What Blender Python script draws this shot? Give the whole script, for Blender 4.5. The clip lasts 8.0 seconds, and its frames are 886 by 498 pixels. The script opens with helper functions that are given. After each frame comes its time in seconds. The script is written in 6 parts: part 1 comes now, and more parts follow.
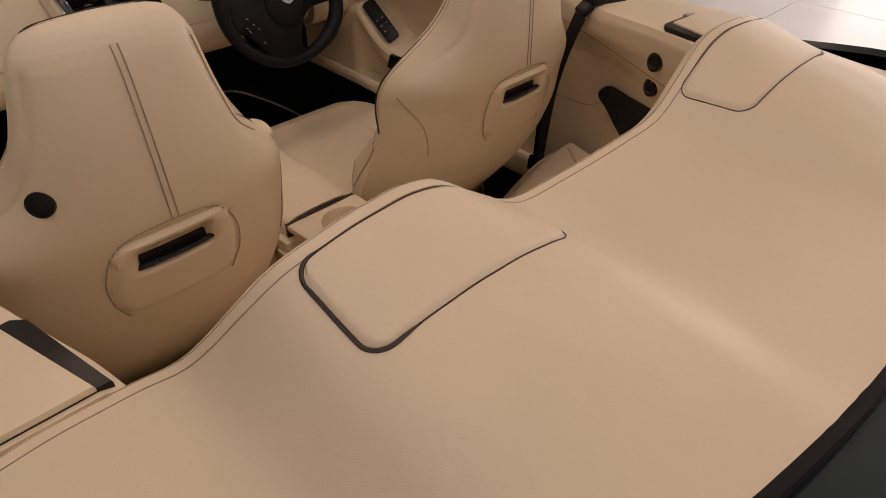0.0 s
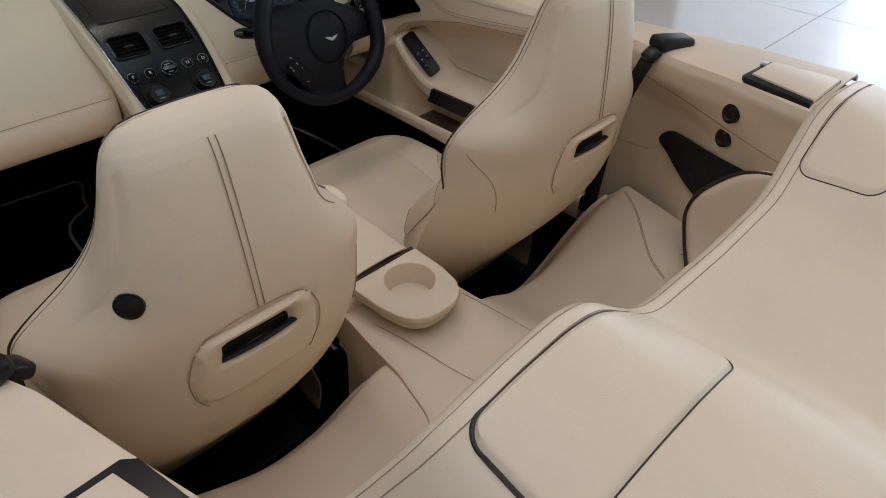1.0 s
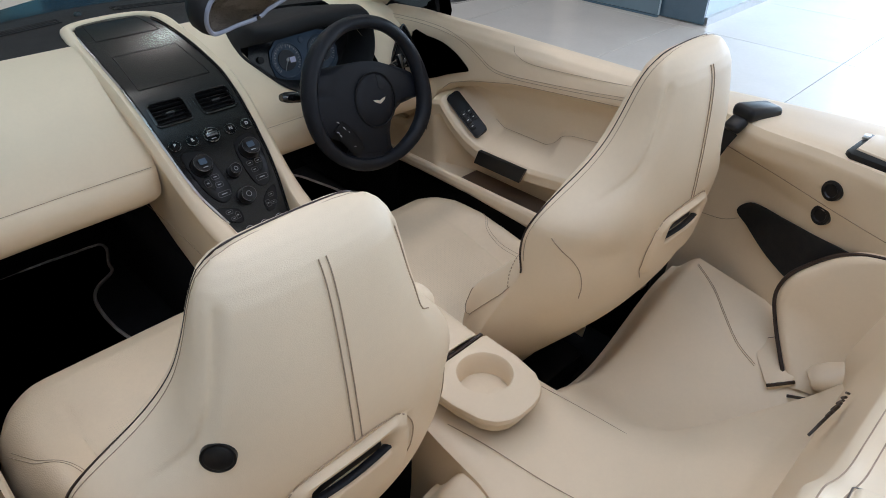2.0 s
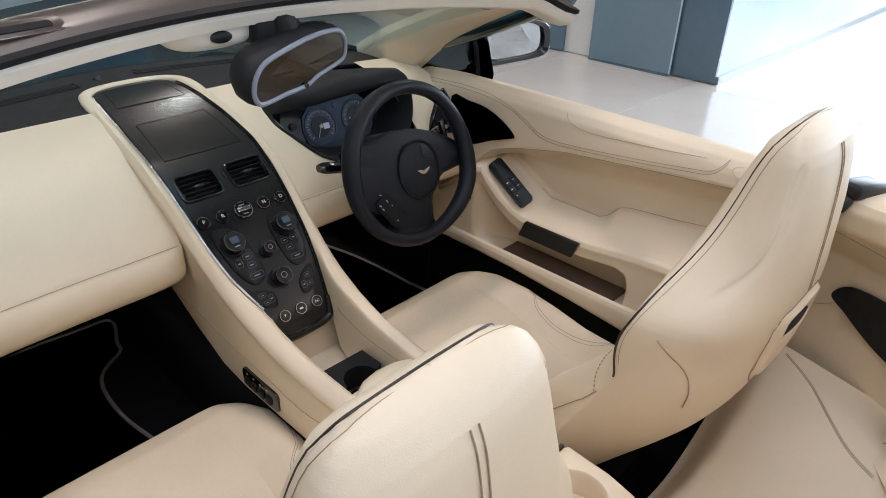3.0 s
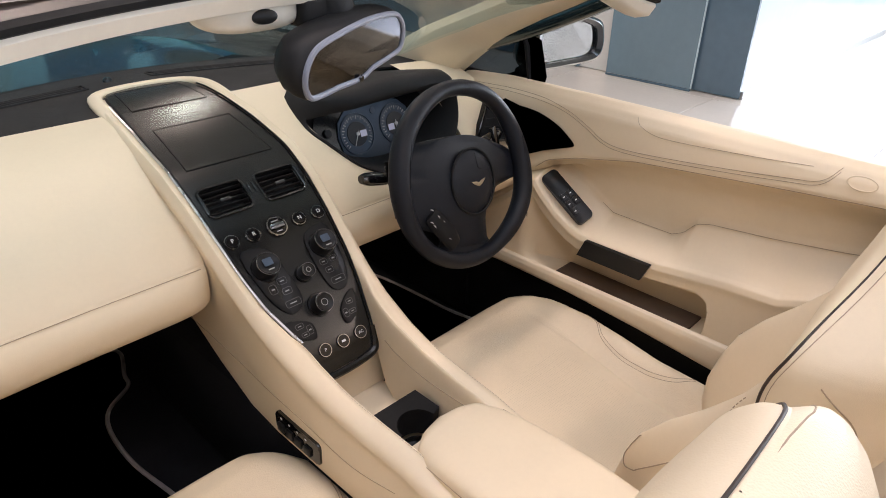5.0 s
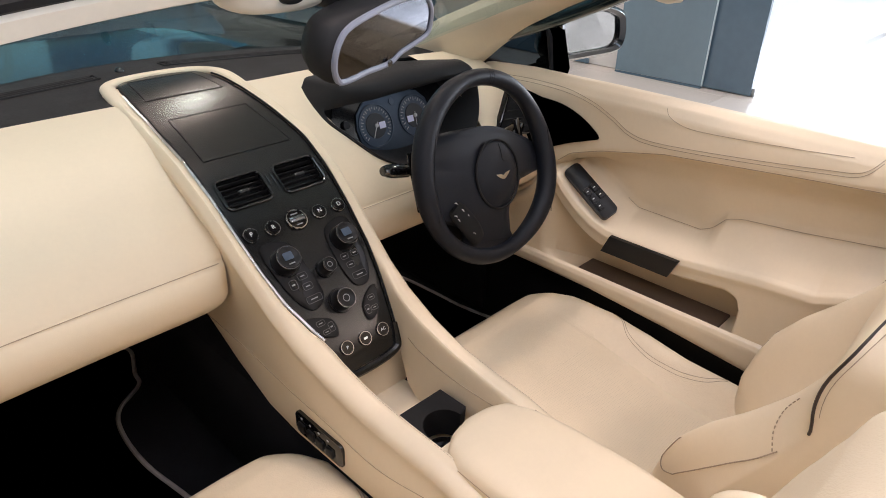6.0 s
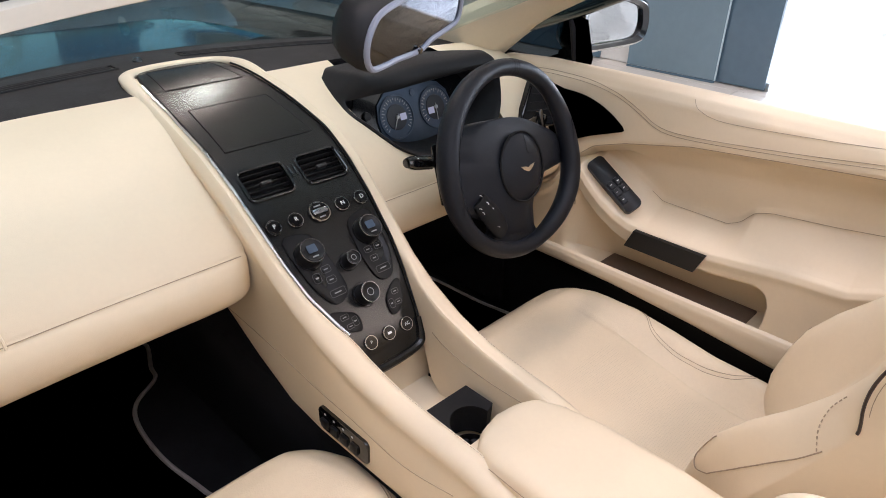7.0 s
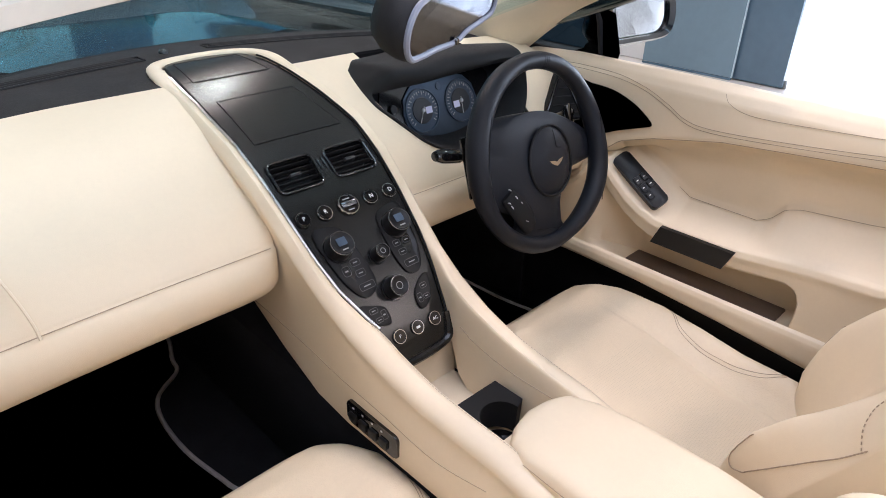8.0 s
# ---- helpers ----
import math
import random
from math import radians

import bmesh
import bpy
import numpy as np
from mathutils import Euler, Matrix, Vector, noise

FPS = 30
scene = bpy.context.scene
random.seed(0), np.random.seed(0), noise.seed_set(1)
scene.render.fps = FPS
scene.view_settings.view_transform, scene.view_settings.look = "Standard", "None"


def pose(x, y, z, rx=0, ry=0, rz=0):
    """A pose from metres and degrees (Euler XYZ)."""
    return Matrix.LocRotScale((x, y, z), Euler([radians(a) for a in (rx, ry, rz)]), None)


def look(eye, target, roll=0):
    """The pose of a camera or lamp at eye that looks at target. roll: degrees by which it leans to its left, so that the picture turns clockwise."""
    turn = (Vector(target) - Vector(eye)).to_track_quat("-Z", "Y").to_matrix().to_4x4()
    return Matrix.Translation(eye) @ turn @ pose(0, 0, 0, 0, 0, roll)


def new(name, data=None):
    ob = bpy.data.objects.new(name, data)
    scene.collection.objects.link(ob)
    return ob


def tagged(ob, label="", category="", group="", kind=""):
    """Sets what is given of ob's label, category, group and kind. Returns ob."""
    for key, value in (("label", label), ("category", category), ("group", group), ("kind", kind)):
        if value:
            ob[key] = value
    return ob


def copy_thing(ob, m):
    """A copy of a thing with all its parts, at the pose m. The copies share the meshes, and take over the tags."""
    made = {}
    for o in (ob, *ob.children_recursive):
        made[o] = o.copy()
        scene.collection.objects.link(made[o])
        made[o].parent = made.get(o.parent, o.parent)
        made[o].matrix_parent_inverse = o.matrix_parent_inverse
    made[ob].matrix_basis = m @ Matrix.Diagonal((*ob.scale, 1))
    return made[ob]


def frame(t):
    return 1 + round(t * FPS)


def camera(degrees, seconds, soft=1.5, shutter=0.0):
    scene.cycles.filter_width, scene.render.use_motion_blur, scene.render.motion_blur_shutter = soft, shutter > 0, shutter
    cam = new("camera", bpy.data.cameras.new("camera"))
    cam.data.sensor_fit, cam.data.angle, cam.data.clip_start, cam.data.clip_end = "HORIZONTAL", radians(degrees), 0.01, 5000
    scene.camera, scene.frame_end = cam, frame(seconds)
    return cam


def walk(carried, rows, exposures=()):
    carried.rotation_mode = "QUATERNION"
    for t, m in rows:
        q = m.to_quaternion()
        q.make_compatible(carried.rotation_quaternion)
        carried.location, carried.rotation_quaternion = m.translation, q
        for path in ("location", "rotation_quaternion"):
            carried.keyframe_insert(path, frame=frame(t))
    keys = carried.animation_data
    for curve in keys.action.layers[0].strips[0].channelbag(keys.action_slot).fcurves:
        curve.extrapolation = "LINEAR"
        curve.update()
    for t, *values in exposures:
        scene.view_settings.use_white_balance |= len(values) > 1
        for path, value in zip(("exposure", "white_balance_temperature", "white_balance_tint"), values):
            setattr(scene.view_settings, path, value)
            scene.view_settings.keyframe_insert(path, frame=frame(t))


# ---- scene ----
cam = camera(67.58, 8.0, 0.95)
# seconds, stops, white balance
EXPOSURES = [(0, -1.25, 9200, 37), (0.5, -1.25, 7600, 30), (1, -0.95, 6600, 22), (1.5, -0.72, 6100, 19), (2, -0.40, 6100, 18),
             (3.5, -0.06, 6700, 22), (4.5, 0.10, 7000, 25), (6, 0.20, 7000, 26), (8, 0.44, 6300, 25)]
PATH = [
    (0, -0.6249, -1.0734, 1.3870, 51.971, -0.999, -45.030),
    (0.5, -0.6299, -0.9847, 1.4135, 52.138, -0.881, -45.080),
    (1, -0.6399, -0.9029, 1.4363, 52.253, -0.910, -45.180),
    (1.5, -0.6457, -0.8103, 1.4439, 53.282, -0.834, -45.156),
    (2, -0.6348, -0.7086, 1.4429, 55.430, -0.752, -45.200),
    (3.5, -0.5916, -0.4185, 1.3925, 61.150, -0.956, -45.804),
    (4, -0.5726, -0.3667, 1.3655, 61.486, -0.881, -45.741),
    (4.5, -0.5707, -0.3301, 1.3427, 61.580, -0.913, -45.805),
    (6, -0.5749, -0.2457, 1.2943, 61.550, -0.910, -45.528),
    (6.5, -0.5792, -0.2251, 1.2832, 61.426, -0.859, -45.292),
    (7, -0.5863, -0.2086, 1.2792, 61.170, -0.868, -45.010),
    (7.5, -0.5964, -0.1917, 1.2765, 60.905, -0.925, -44.624),
    (8, -0.6077, -0.1788, 1.2697, 60.882, -0.941, -44.158),
]
walk(cam, [(t, pose(*p)) for t, *p in PATH], EXPOSURES)

# ---- world, lamps, exposure ----
world = bpy.data.worlds.new("world")
scene.world = world
world.use_nodes = True
_wn = world.node_tree.nodes
_sky = _wn.new("ShaderNodeTexSky")
_sky.sky_type = "NISHITA"
_sky.sun_disc = False
_sky.sun_elevation, _sky.sun_rotation = radians(38), radians(100)
world.node_tree.links.new(_sky.outputs[0], _wn["Background"].inputs[0])
_wn["Background"].inputs[1].default_value = 0.12


def area_lamp(name, eye, target, sx, sy, watts, color):
    data = bpy.data.lights.new(name, "AREA")
    data.shape, data.size, data.size_y, data.energy, data.color = "RECTANGLE", sx, sy, watts, color
    ob = new(name, data)
    ob.matrix_world = look(eye, target)
    return ob


DAY = (0.70, 0.87, 1.0)
TEAL_DAY = (0.36, 0.80, 0.86)
WARM = (1.0, 0.90, 0.78)
# daylight that comes in at the glazed fronts of the showroom
area_lamp("window_light_east", (10.6, -1.0, 2.0), (0, -1.0, 1.2), 12.0, 2.6, 850, DAY)
for _x in (-6.2, -3.8, -2.2, -0.1, 1.4, 3.4):
    area_lamp("window_light_north", (_x, 8.8, 1.75), (_x, 0, 1.5), 1.0, 2.3, 5, TEAL_DAY)
area_lamp("window_light_south", (-1.0, -7.6, 2.7), (-1.0, 0, 1.2), 12.0, 1.2, 105, (0.58, 0.80, 1.0))
# soft fill panels added overhead to light the cabin; no such fixtures are known
FILL_PANELS = [(-1.5, -0.6), (0.2, -0.6)]
for _x, _y in FILL_PANELS:
    area_lamp("fill_panel_lamp", (_x, _y, 3.355), (_x, _y + 0.0001, 0), 1.1, 3.0, 14, (0.86, 0.92, 1.0))
# round ceiling downlights; the rear four are unseen, added to warm the deck
DOWNLIGHTS = [(-3.95, 3.85), (-0.25, 3.85), (1.65, 3.85), (4.05, 3.85), (-4.2, 1.45), (0.45, 1.45), (2.85, 1.45), (4.05, -0.95), (-1.95, -3.35), (0.45, -3.35), (2.85, -3.35)]
for _x, _y in DOWNLIGHTS:
    _d = bpy.data.lights.new("downlight_lamp", "AREA")
    _d.shape, _d.size, _d.energy, _d.color = "DISK", 0.26, 16, WARM
    new("downlight_lamp", _d).matrix_world = look((_x, _y, 3.36), (_x, _y, 0))

# ---- materials ----
def nodes_of(name):
    m = bpy.data.materials.new(name)
    m.use_nodes = True
    n = m.node_tree.nodes
    return m, n, m.node_tree.links, n["Principled BSDF"]


def surface(name, color, rough=0.5, metal=0.0, vary=0.08, scale=9.0, grain=0.0, grain_scale=700.0, relief=0.0,
            relief_scale=14.0, coat=0.0, specular=0.5, sheen=0.0, stain=0.0, cells=False, wear=0.14):
    """Base colour with variation at a large and a small scale, roughness wear, fine grain and soft relief."""
    m, n, k, p = nodes_of(name)
    tc = n.new("ShaderNodeTexCoord")
    big = n.new("ShaderNodeTexNoise")
    big.inputs["Scale"].default_value, big.inputs["Detail"].default_value = scale, 4
    k.new(tc.outputs["Object"], big.inputs["Vector"])
    small = n.new("ShaderNodeTexNoise")
    small.inputs["Scale"].default_value, small.inputs["Detail"].default_value = scale * 14, 3
    k.new(tc.outputs["Object"], small.inputs["Vector"])
    mix = n.new("ShaderNodeMath")
    mix.operation = "MULTIPLY_ADD"
    k.new(small.outputs[0], mix.inputs[0])
    mix.inputs[1].default_value = 0.4
    k.new(big.outputs[0], mix.inputs[2])
    ramp = n.new("ShaderNodeMapRange")
    ramp.inputs["From Min"].default_value, ramp.inputs["From Max"].default_value = 0.45, 0.95
    ramp.inputs["To Min"].default_value, ramp.inputs["To Max"].default_value = 1 - vary, 1 + vary
    k.new(mix.outputs[0], ramp.inputs["Value"])
    col = n.new("ShaderNodeVectorMath")
    col.operation = "SCALE"
    col.inputs[0].default_value = color
    k.new(ramp.outputs[0], col.inputs["Scale"])
    last = col.outputs[0]
    if stain:
        st = n.new("ShaderNodeTexNoise")
        st.inputs["Scale"].default_value, st.inputs["Detail"].default_value = 3.1, 6
        k.new(tc.outputs["Object"], st.inputs["Vector"])
        sr = n.new("ShaderNodeMapRange")
        sr.inputs["From Min"].default_value, sr.inputs["From Max"].default_value = 0.52, 0.72
        sr.inputs["To Max"].default_value = stain
        k.new(st.outputs[0], sr.inputs["Value"])
        mx = n.new("ShaderNodeMix")
        mx.data_type = "RGBA"
        k.new(sr.outputs[0], mx.inputs[0])
        k.new(last, mx.inputs[6])
        mx.inputs[7].default_value = (color[0] * 0.72, color[1] * 0.66, color[2] * 0.58, 1)
        last = mx.outputs[2]
    k.new(last, p.inputs["Base Color"])
    rr = n.new("ShaderNodeMapRange")
    rr.inputs["From Min"].default_value, rr.inputs["From Max"].default_value = 0.45, 0.95
    rr.inputs["To Min"].default_value, rr.inputs["To Max"].default_value = max(rough * (1 - wear), 0.02), min(rough * (1 + wear), 1)
    k.new(mix.outputs[0], rr.inputs["Value"])
    k.new(rr.outputs[0], p.inputs["Roughness"])
    p.inputs["Metallic"].default_value = metal
    p.inputs["Specular IOR Level"].default_value = specular
    p.inputs["Coat Weight"].default_value = coat
    p.inputs["Coat Roughness"].default_value = 0.06
    if sheen:
        p.inputs["Sheen Weight"].default_value = sheen
    height = None
    if grain:
        if cells:
            g = n.new("ShaderNodeTexVoronoi")
            g.inputs["Scale"].default_value = grain_scale
        else:
            g = n.new("ShaderNodeTexNoise")
            g.inputs["Scale"].default_value, g.inputs["Detail"].default_value = grain_scale, 2
        k.new(tc.outputs["Object"], g.inputs["Vector"])
        b = n.new("ShaderNodeBump")
        b.inputs["Strength"].default_value, b.inputs["Distance"].default_value = grain, 0.0006
        k.new(g.outputs[0], b.inputs["Height"])
        height = b
    if relief:
        r = n.new("ShaderNodeTexNoise")
        r.inputs["Scale"].default_value, r.inputs["Detail"].default_value = relief_scale, 3
        k.new(tc.outputs["Object"], r.inputs["Vector"])
        b2 = n.new("ShaderNodeBump")
        b2.inputs["Strength"].default_value, b2.inputs["Distance"].default_value = relief, 0.006
        k.new(r.outputs[0], b2.inputs["Height"])
        if height:
            k.new(height.outputs[0], b2.inputs["Normal"])
        height = b2
    if height:
        k.new(height.outputs[0], p.inputs["Normal"])
    return m


def glassy(name, tint, gloss=0.9):
    """Thin sheet glass: tinted clear view, with a mirror coat that grows towards grazing angles."""
    m, n, k, p = nodes_of(name)
    clear = n.new("ShaderNodeBsdfTransparent")
    clear.inputs[0].default_value = (*tint, 1)
    shine = n.new("ShaderNodeBsdfGlossy")
    shine.inputs["Roughness"].default_value = 0.015
    shine.inputs["Color"].default_value = (gloss, gloss, gloss, 1)
    f = n.new("ShaderNodeLayerWeight")
    grow = n.new("ShaderNodeMath")
    grow.operation = "POWER"
    k.new(f.outputs["Facing"], grow.inputs[0])
    grow.inputs[1].default_value = 5
    part_ = n.new("ShaderNodeMath")
    part_.operation = "MULTIPLY_ADD"
    k.new(grow.outputs[0], part_.inputs[0])
    part_.inputs[1].default_value, part_.inputs[2].default_value = 0.85, 0.035
    mix = n.new("ShaderNodeMixShader")
    k.new(part_.outputs[0], mix.inputs[0])
    k.new(clear.outputs[0], mix.inputs[1])
    k.new(shine.outputs[0], mix.inputs[2])
    k.new(mix.outputs[0], n["Material Output"].inputs["Surface"])
    return m


def glowing(name, color, strength):
    m, n, k, p = nodes_of(name)
    p.inputs["Base Color"].default_value = (*color, 1)
    p.inputs["Emission Color"].default_value = (*color, 1)
    p.inputs["Emission Strength"].default_value = strength
    m.cycles.emission_sampling = "NONE"
    return m


CREAM = surface("cream_leather", (0.80, 0.665, 0.485), 0.40, vary=0.03, grain=0.22, grain_scale=900, relief=0.10,
                relief_scale=11, cells=True, specular=0.4, stain=0.06)
CREAM_PERF = surface("perforated_cream_leather", (0.79, 0.65, 0.468), 0.46, vary=0.04, grain=0.6, grain_scale=420,
                     relief=0.12, relief_scale=16, cells=True, specular=0.35, stain=0.1)


def perforate(m, x_half, y0, y1):
    """Rows of fine punched holes within a stretch of the surface, 5 mm apart."""
    n, k = m.node_tree.nodes, m.node_tree.links
    p = n["Principled BSDF"]
    was = p.inputs["Base Color"].links[0].from_socket
    tc = n.new("ShaderNodeTexCoord")
    v = n.new("ShaderNodeTexVoronoi")
    v.voronoi_dimensions = "2D"
    v.inputs["Scale"].default_value, v.inputs["Randomness"].default_value = 200, 0.0
    k.new(tc.outputs["Object"], v.inputs["Vector"])
    xyz = n.new("ShaderNodeSeparateXYZ")
    k.new(tc.outputs["Object"], xyz.inputs[0])

    def math_node(op, a, b):
        q = n.new("ShaderNodeMath")
        q.operation = op
        for i, val in enumerate((a, b)):
            if isinstance(val, (int, float)):
                q.inputs[i].default_value = val
            else:
                k.new(val, q.inputs[i])
        return q.outputs[0]
    hole = math_node("LESS_THAN", v.outputs["Distance"], 0.17)
    inside = math_node("LESS_THAN", math_node("ABSOLUTE", xyz.outputs[0], 0), x_half)
    inside = math_node("MULTIPLY", inside, math_node("GREATER_THAN", xyz.outputs[1], y0))
    inside = math_node("MULTIPLY", inside, math_node("LESS_THAN", xyz.outputs[1], y1))
    mix = n.new("ShaderNodeMix")
    mix.data_type = "RGBA"
    k.new(math_node("MULTIPLY", hole, inside), mix.inputs[0])
    k.new(was, mix.inputs[6])
    mix.inputs[7].default_value = (0.67, 0.55, 0.39, 1)
    k.new(mix.outputs[2], p.inputs["Base Color"])


perforate(CREAM_PERF, 0.105, -0.12, 0.24)
LINING = surface("pale_cloth_lining", (0.80, 0.76, 0.68), 0.85, vary=0.04, grain=0.4, grain_scale=1100, specular=0.2)
# mat tone that also carries the brown shade inside the door pocket
POCKET_SHADE_MAT = surface("dark_brown_mat_with_pocket_shade", (0.12, 0.080, 0.055), 0.7, vary=0.15, scale=25, grain=0.5)
PALE_STITCH = surface("pale_tan_stitching", (0.52, 0.41, 0.29), 0.8, vary=0.15, scale=60)
STITCH = surface("tan_stitching", (0.40, 0.30, 0.21), 0.8, vary=0.2, scale=60)
# also colours the shade lines at hatch, armrest and rear pad
DARK_BROWN = surface("dark_brown_piping_and_gap_shade", (0.035, 0.022, 0.018), 0.45, vary=0.2, scale=40)
BLACK_LEATHER = surface("black_leather", (0.010, 0.012, 0.017), 0.40, vary=0.12, specular=0.22, grain=0.35, grain_scale=900, cells=True)
BLACK_SOFT = surface("charcoal_soft_trim", (0.013, 0.013, 0.014), 0.62, vary=0.12, specular=0.25, grain=0.5, grain_scale=800, relief=0.1)
BLACK_PLASTIC = surface("black_plastic", (0.009, 0.009, 0.010), 0.35, vary=0.1, specular=0.3, grain=0.1)
BLACK_GLOSS = surface("piano_black", (0.006, 0.006, 0.007), 0.12, vary=0.2, coat=0.6, wear=0.04)
PANEL_BLACK = surface("satin_black_panel", (0.010, 0.010, 0.010), 0.23, vary=0.04, scale=2.5, specular=0.5, wear=0.01)
CARPET = surface("black_carpet", (0.014, 0.014, 0.016), 0.95, vary=0.3, scale=30, grain=1.0, grain_scale=500, specular=0.1)
MAT_EDGE = surface("grey_mat_binding", (0.32, 0.30, 0.28), 0.8, vary=0.15, scale=40, grain=0.5)
CHROME = surface("chrome", (0.72, 0.73, 0.75), 0.12, 1.0, vary=0.04)
SATIN = surface("satin_aluminium", (0.62, 0.62, 0.63), 0.28, 1.0, vary=0.05, scale=20)
PAINT = surface("dark_metallic_paint", (0.020, 0.045, 0.055), 0.22, 0.5, vary=0.1, coat=1.0)
HEADER_METAL = surface("dark_header_lacquer", (0.045, 0.032, 0.026), 0.32, vary=0.12, scale=12)
RUBBER = surface("black_rubber", (0.009, 0.009, 0.010), 0.7, vary=0.15, specular=0.22)
BLACK_NET = surface("black_speaker_cloth", (0.008, 0.008, 0.009), 0.8, vary=0.25, scale=60, grain=0.8, grain_scale=900)
KNOB_RIM = surface("smoked_chrome", (0.22, 0.22, 0.23), 0.25, 1.0, vary=0.05)
WHITE_INK = surface("white_marking", (0.75, 0.75, 0.75), 0.6, vary=0.03)
DIM_INK = surface("dim_key_outline", (0.09, 0.09, 0.095), 0.5, vary=0.05)
VENT_SLAT = surface("satin_vent_slat", (0.030, 0.030, 0.032), 0.28, vary=0.08)
GREY_INK = surface("grey_marking", (0.30, 0.31, 0.32), 0.6, vary=0.05)
RED_INK = surface("red_marking", (0.45, 0.04, 0.02), 0.5, vary=0.05)
DIAL_FACE = surface("blue_grey_dial", (0.045, 0.075, 0.12), 0.4, vary=0.15, scale=60)
DIAL_INNER = surface("dark_dial", (0.02, 0.024, 0.032), 0.35, vary=0.1)
DIAL_METAL = surface("brushed_dial_surround", (0.050, 0.072, 0.105), 0.32, 0.7, vary=0.08, scale=60)
DISPLAY = glowing("lit_display", (0.65, 0.68, 0.85), 0.14)
MIRROR = surface("mirror_silver", (0.88, 0.89, 0.90), 0.02, 1.0, vary=0.01)
DIM_MIRROR = surface("dimmed_mirror_silver", (0.25, 0.27, 0.31), 0.02, 1.0, vary=0.01)
WIND_GLASS = glassy("tinted_windscreen_glass", (0.80, 0.91, 0.92))
SIDE_GLASS = glassy("clear_side_glass", (0.80, 0.88, 0.88))
QUARTER_GLASS = glassy("dark_quarter_glass", (0.10, 0.13, 0.15))
FLOOR_TILE = surface("pale_polished_tile", (0.74, 0.72, 0.68), 0.20, vary=0.04, scale=3.0, stain=0.08)
GROUT = surface("grey_grout", (0.36, 0.35, 0.33), 0.8, vary=0.1, scale=20)
WALL_WHITE = surface("white_wall_paint", (0.78, 0.78, 0.76), 0.7, vary=0.03, scale=2.0, grain=0.2, grain_scale=120)
WALL_TEAL = surface("teal_wall_paint", (0.10, 0.20, 0.23), 0.55, vary=0.06, scale=2.0)
CEILING = surface("warm_white_ceiling", (0.62, 0.58, 0.52), 0.8, vary=0.03, scale=1.5)
CLAD_BLUE = surface("blue_grey_glass_cladding", (0.10, 0.17, 0.23), 0.07, vary=0.10, scale=1.2, coat=0.6)
CLAD_WOOD = surface("brown_veneer_band", (0.26, 0.15, 0.08), 0.35, vary=0.2, scale=5)
FROST = surface("pale_blue_frosted_glass", (0.60, 0.76, 0.82), 0.22, vary=0.05, scale=1.5, coat=0.4)
STEEL = surface("brushed_steel_rail", (0.42, 0.42, 0.42), 0.35, 1.0, vary=0.08, scale=20)
LAMP_GLASS = glowing("lamp_glass", (1.0, 0.82, 0.60), 10.0)
LAMP_GLASS.cycles.emission_sampling = "AUTO"
# glow of the added overhead fill panels
FILL_GLOW = glowing("fill_panel_diffuser", (0.75, 0.88, 1.0), 1.5)
TEAL_GLASS = glassy("teal_tinted_window_glass", (0.22, 0.62, 0.72))

# ---- mesh helpers ----
HOME = {}


def thing(name, origin, label, category, group="", kind=""):
    ob = new(name)
    ob.location = origin
    HOME[ob] = Vector(origin)
    return tagged(ob, label, category, group, kind)


def part(name, bm, material, parent=None, label="", smooth=True):
    """Links a bmesh given in world places as one mesh under a thing or a part."""
    o = HOME.get(parent, Vector((0, 0, 0)))
    bmesh.ops.recalc_face_normals(bm, faces=bm.faces)
    bmesh.ops.translate(bm, verts=bm.verts, vec=-o)
    me = bpy.data.meshes.new(name)
    bm.to_mesh(me)
    bm.free()
    me.materials.append(material)
    if smooth:
        me.polygons.foreach_set("use_smooth", [True] * len(me.polygons))
        me.set_sharp_from_angle(angle=radians(42))
    ob = new(name, me)
    if parent:
        ob.parent = parent
    HOME[ob] = o
    if label:
        ob["label"] = label
    return ob


def solid(name, bm, material, label, category, kind="structure", group="", smooth=False):
    return tagged(part(name, bm, material, None, "", smooth), label, category, group, kind)


def grid(fn, nu, nv, thick=0.0, ring=False, caps=False):
    """A sheet of points fn(u, v), u and v from 0 to 1; ring closes it round u; thick makes it a slab."""
    bm = bmesh.new()
    cols = nu if ring else nu + 1
    rows = [[bm.verts.new(fn(i / nu, j / nv)) for i in range(cols)] for j in range(nv + 1)]
    for j in range(nv):
        for i in range(nu):
            a, b = rows[j][i], rows[j][(i + 1) % cols]
            c, d = rows[j + 1][(i + 1) % cols], rows[j + 1][i]
            bm.faces.new((a, b, c, d))
    if caps:
        bm.faces.new(rows[0])
        bm.faces.new(rows[-1])
    if thick:
        bmesh.ops.recalc_face_normals(bm, faces=bm.faces)
        bmesh.ops.solidify(bm, geom=bm.faces[:], thickness=thick)
    return bm


def smooth_path(pts, n, closed=False):
    """A Catmull-Rom curve through the points, n steps for each span."""
    pts = [Vector(p) for p in pts]
    out = []
    m = len(pts)
    for i in range(m if closed else m - 1):
        if closed:
            a, b, c, d = pts[i - 1], pts[i], pts[(i + 1) % m], pts[(i + 2) % m]
        else:
            a, b, c, d = pts[max(i - 1, 0)], pts[i], pts[i + 1], pts[min(i + 2, m - 1)]
        for s in range(n):
            t = s / n
            out.append(0.5 * ((2 * b) + (c - a) * t + (2 * a - 5 * b + 4 * c - d) * t * t + (3 * b - a - 3 * c + d) * t ** 3))
    if not closed:
        out.append(pts[-1])
    return out


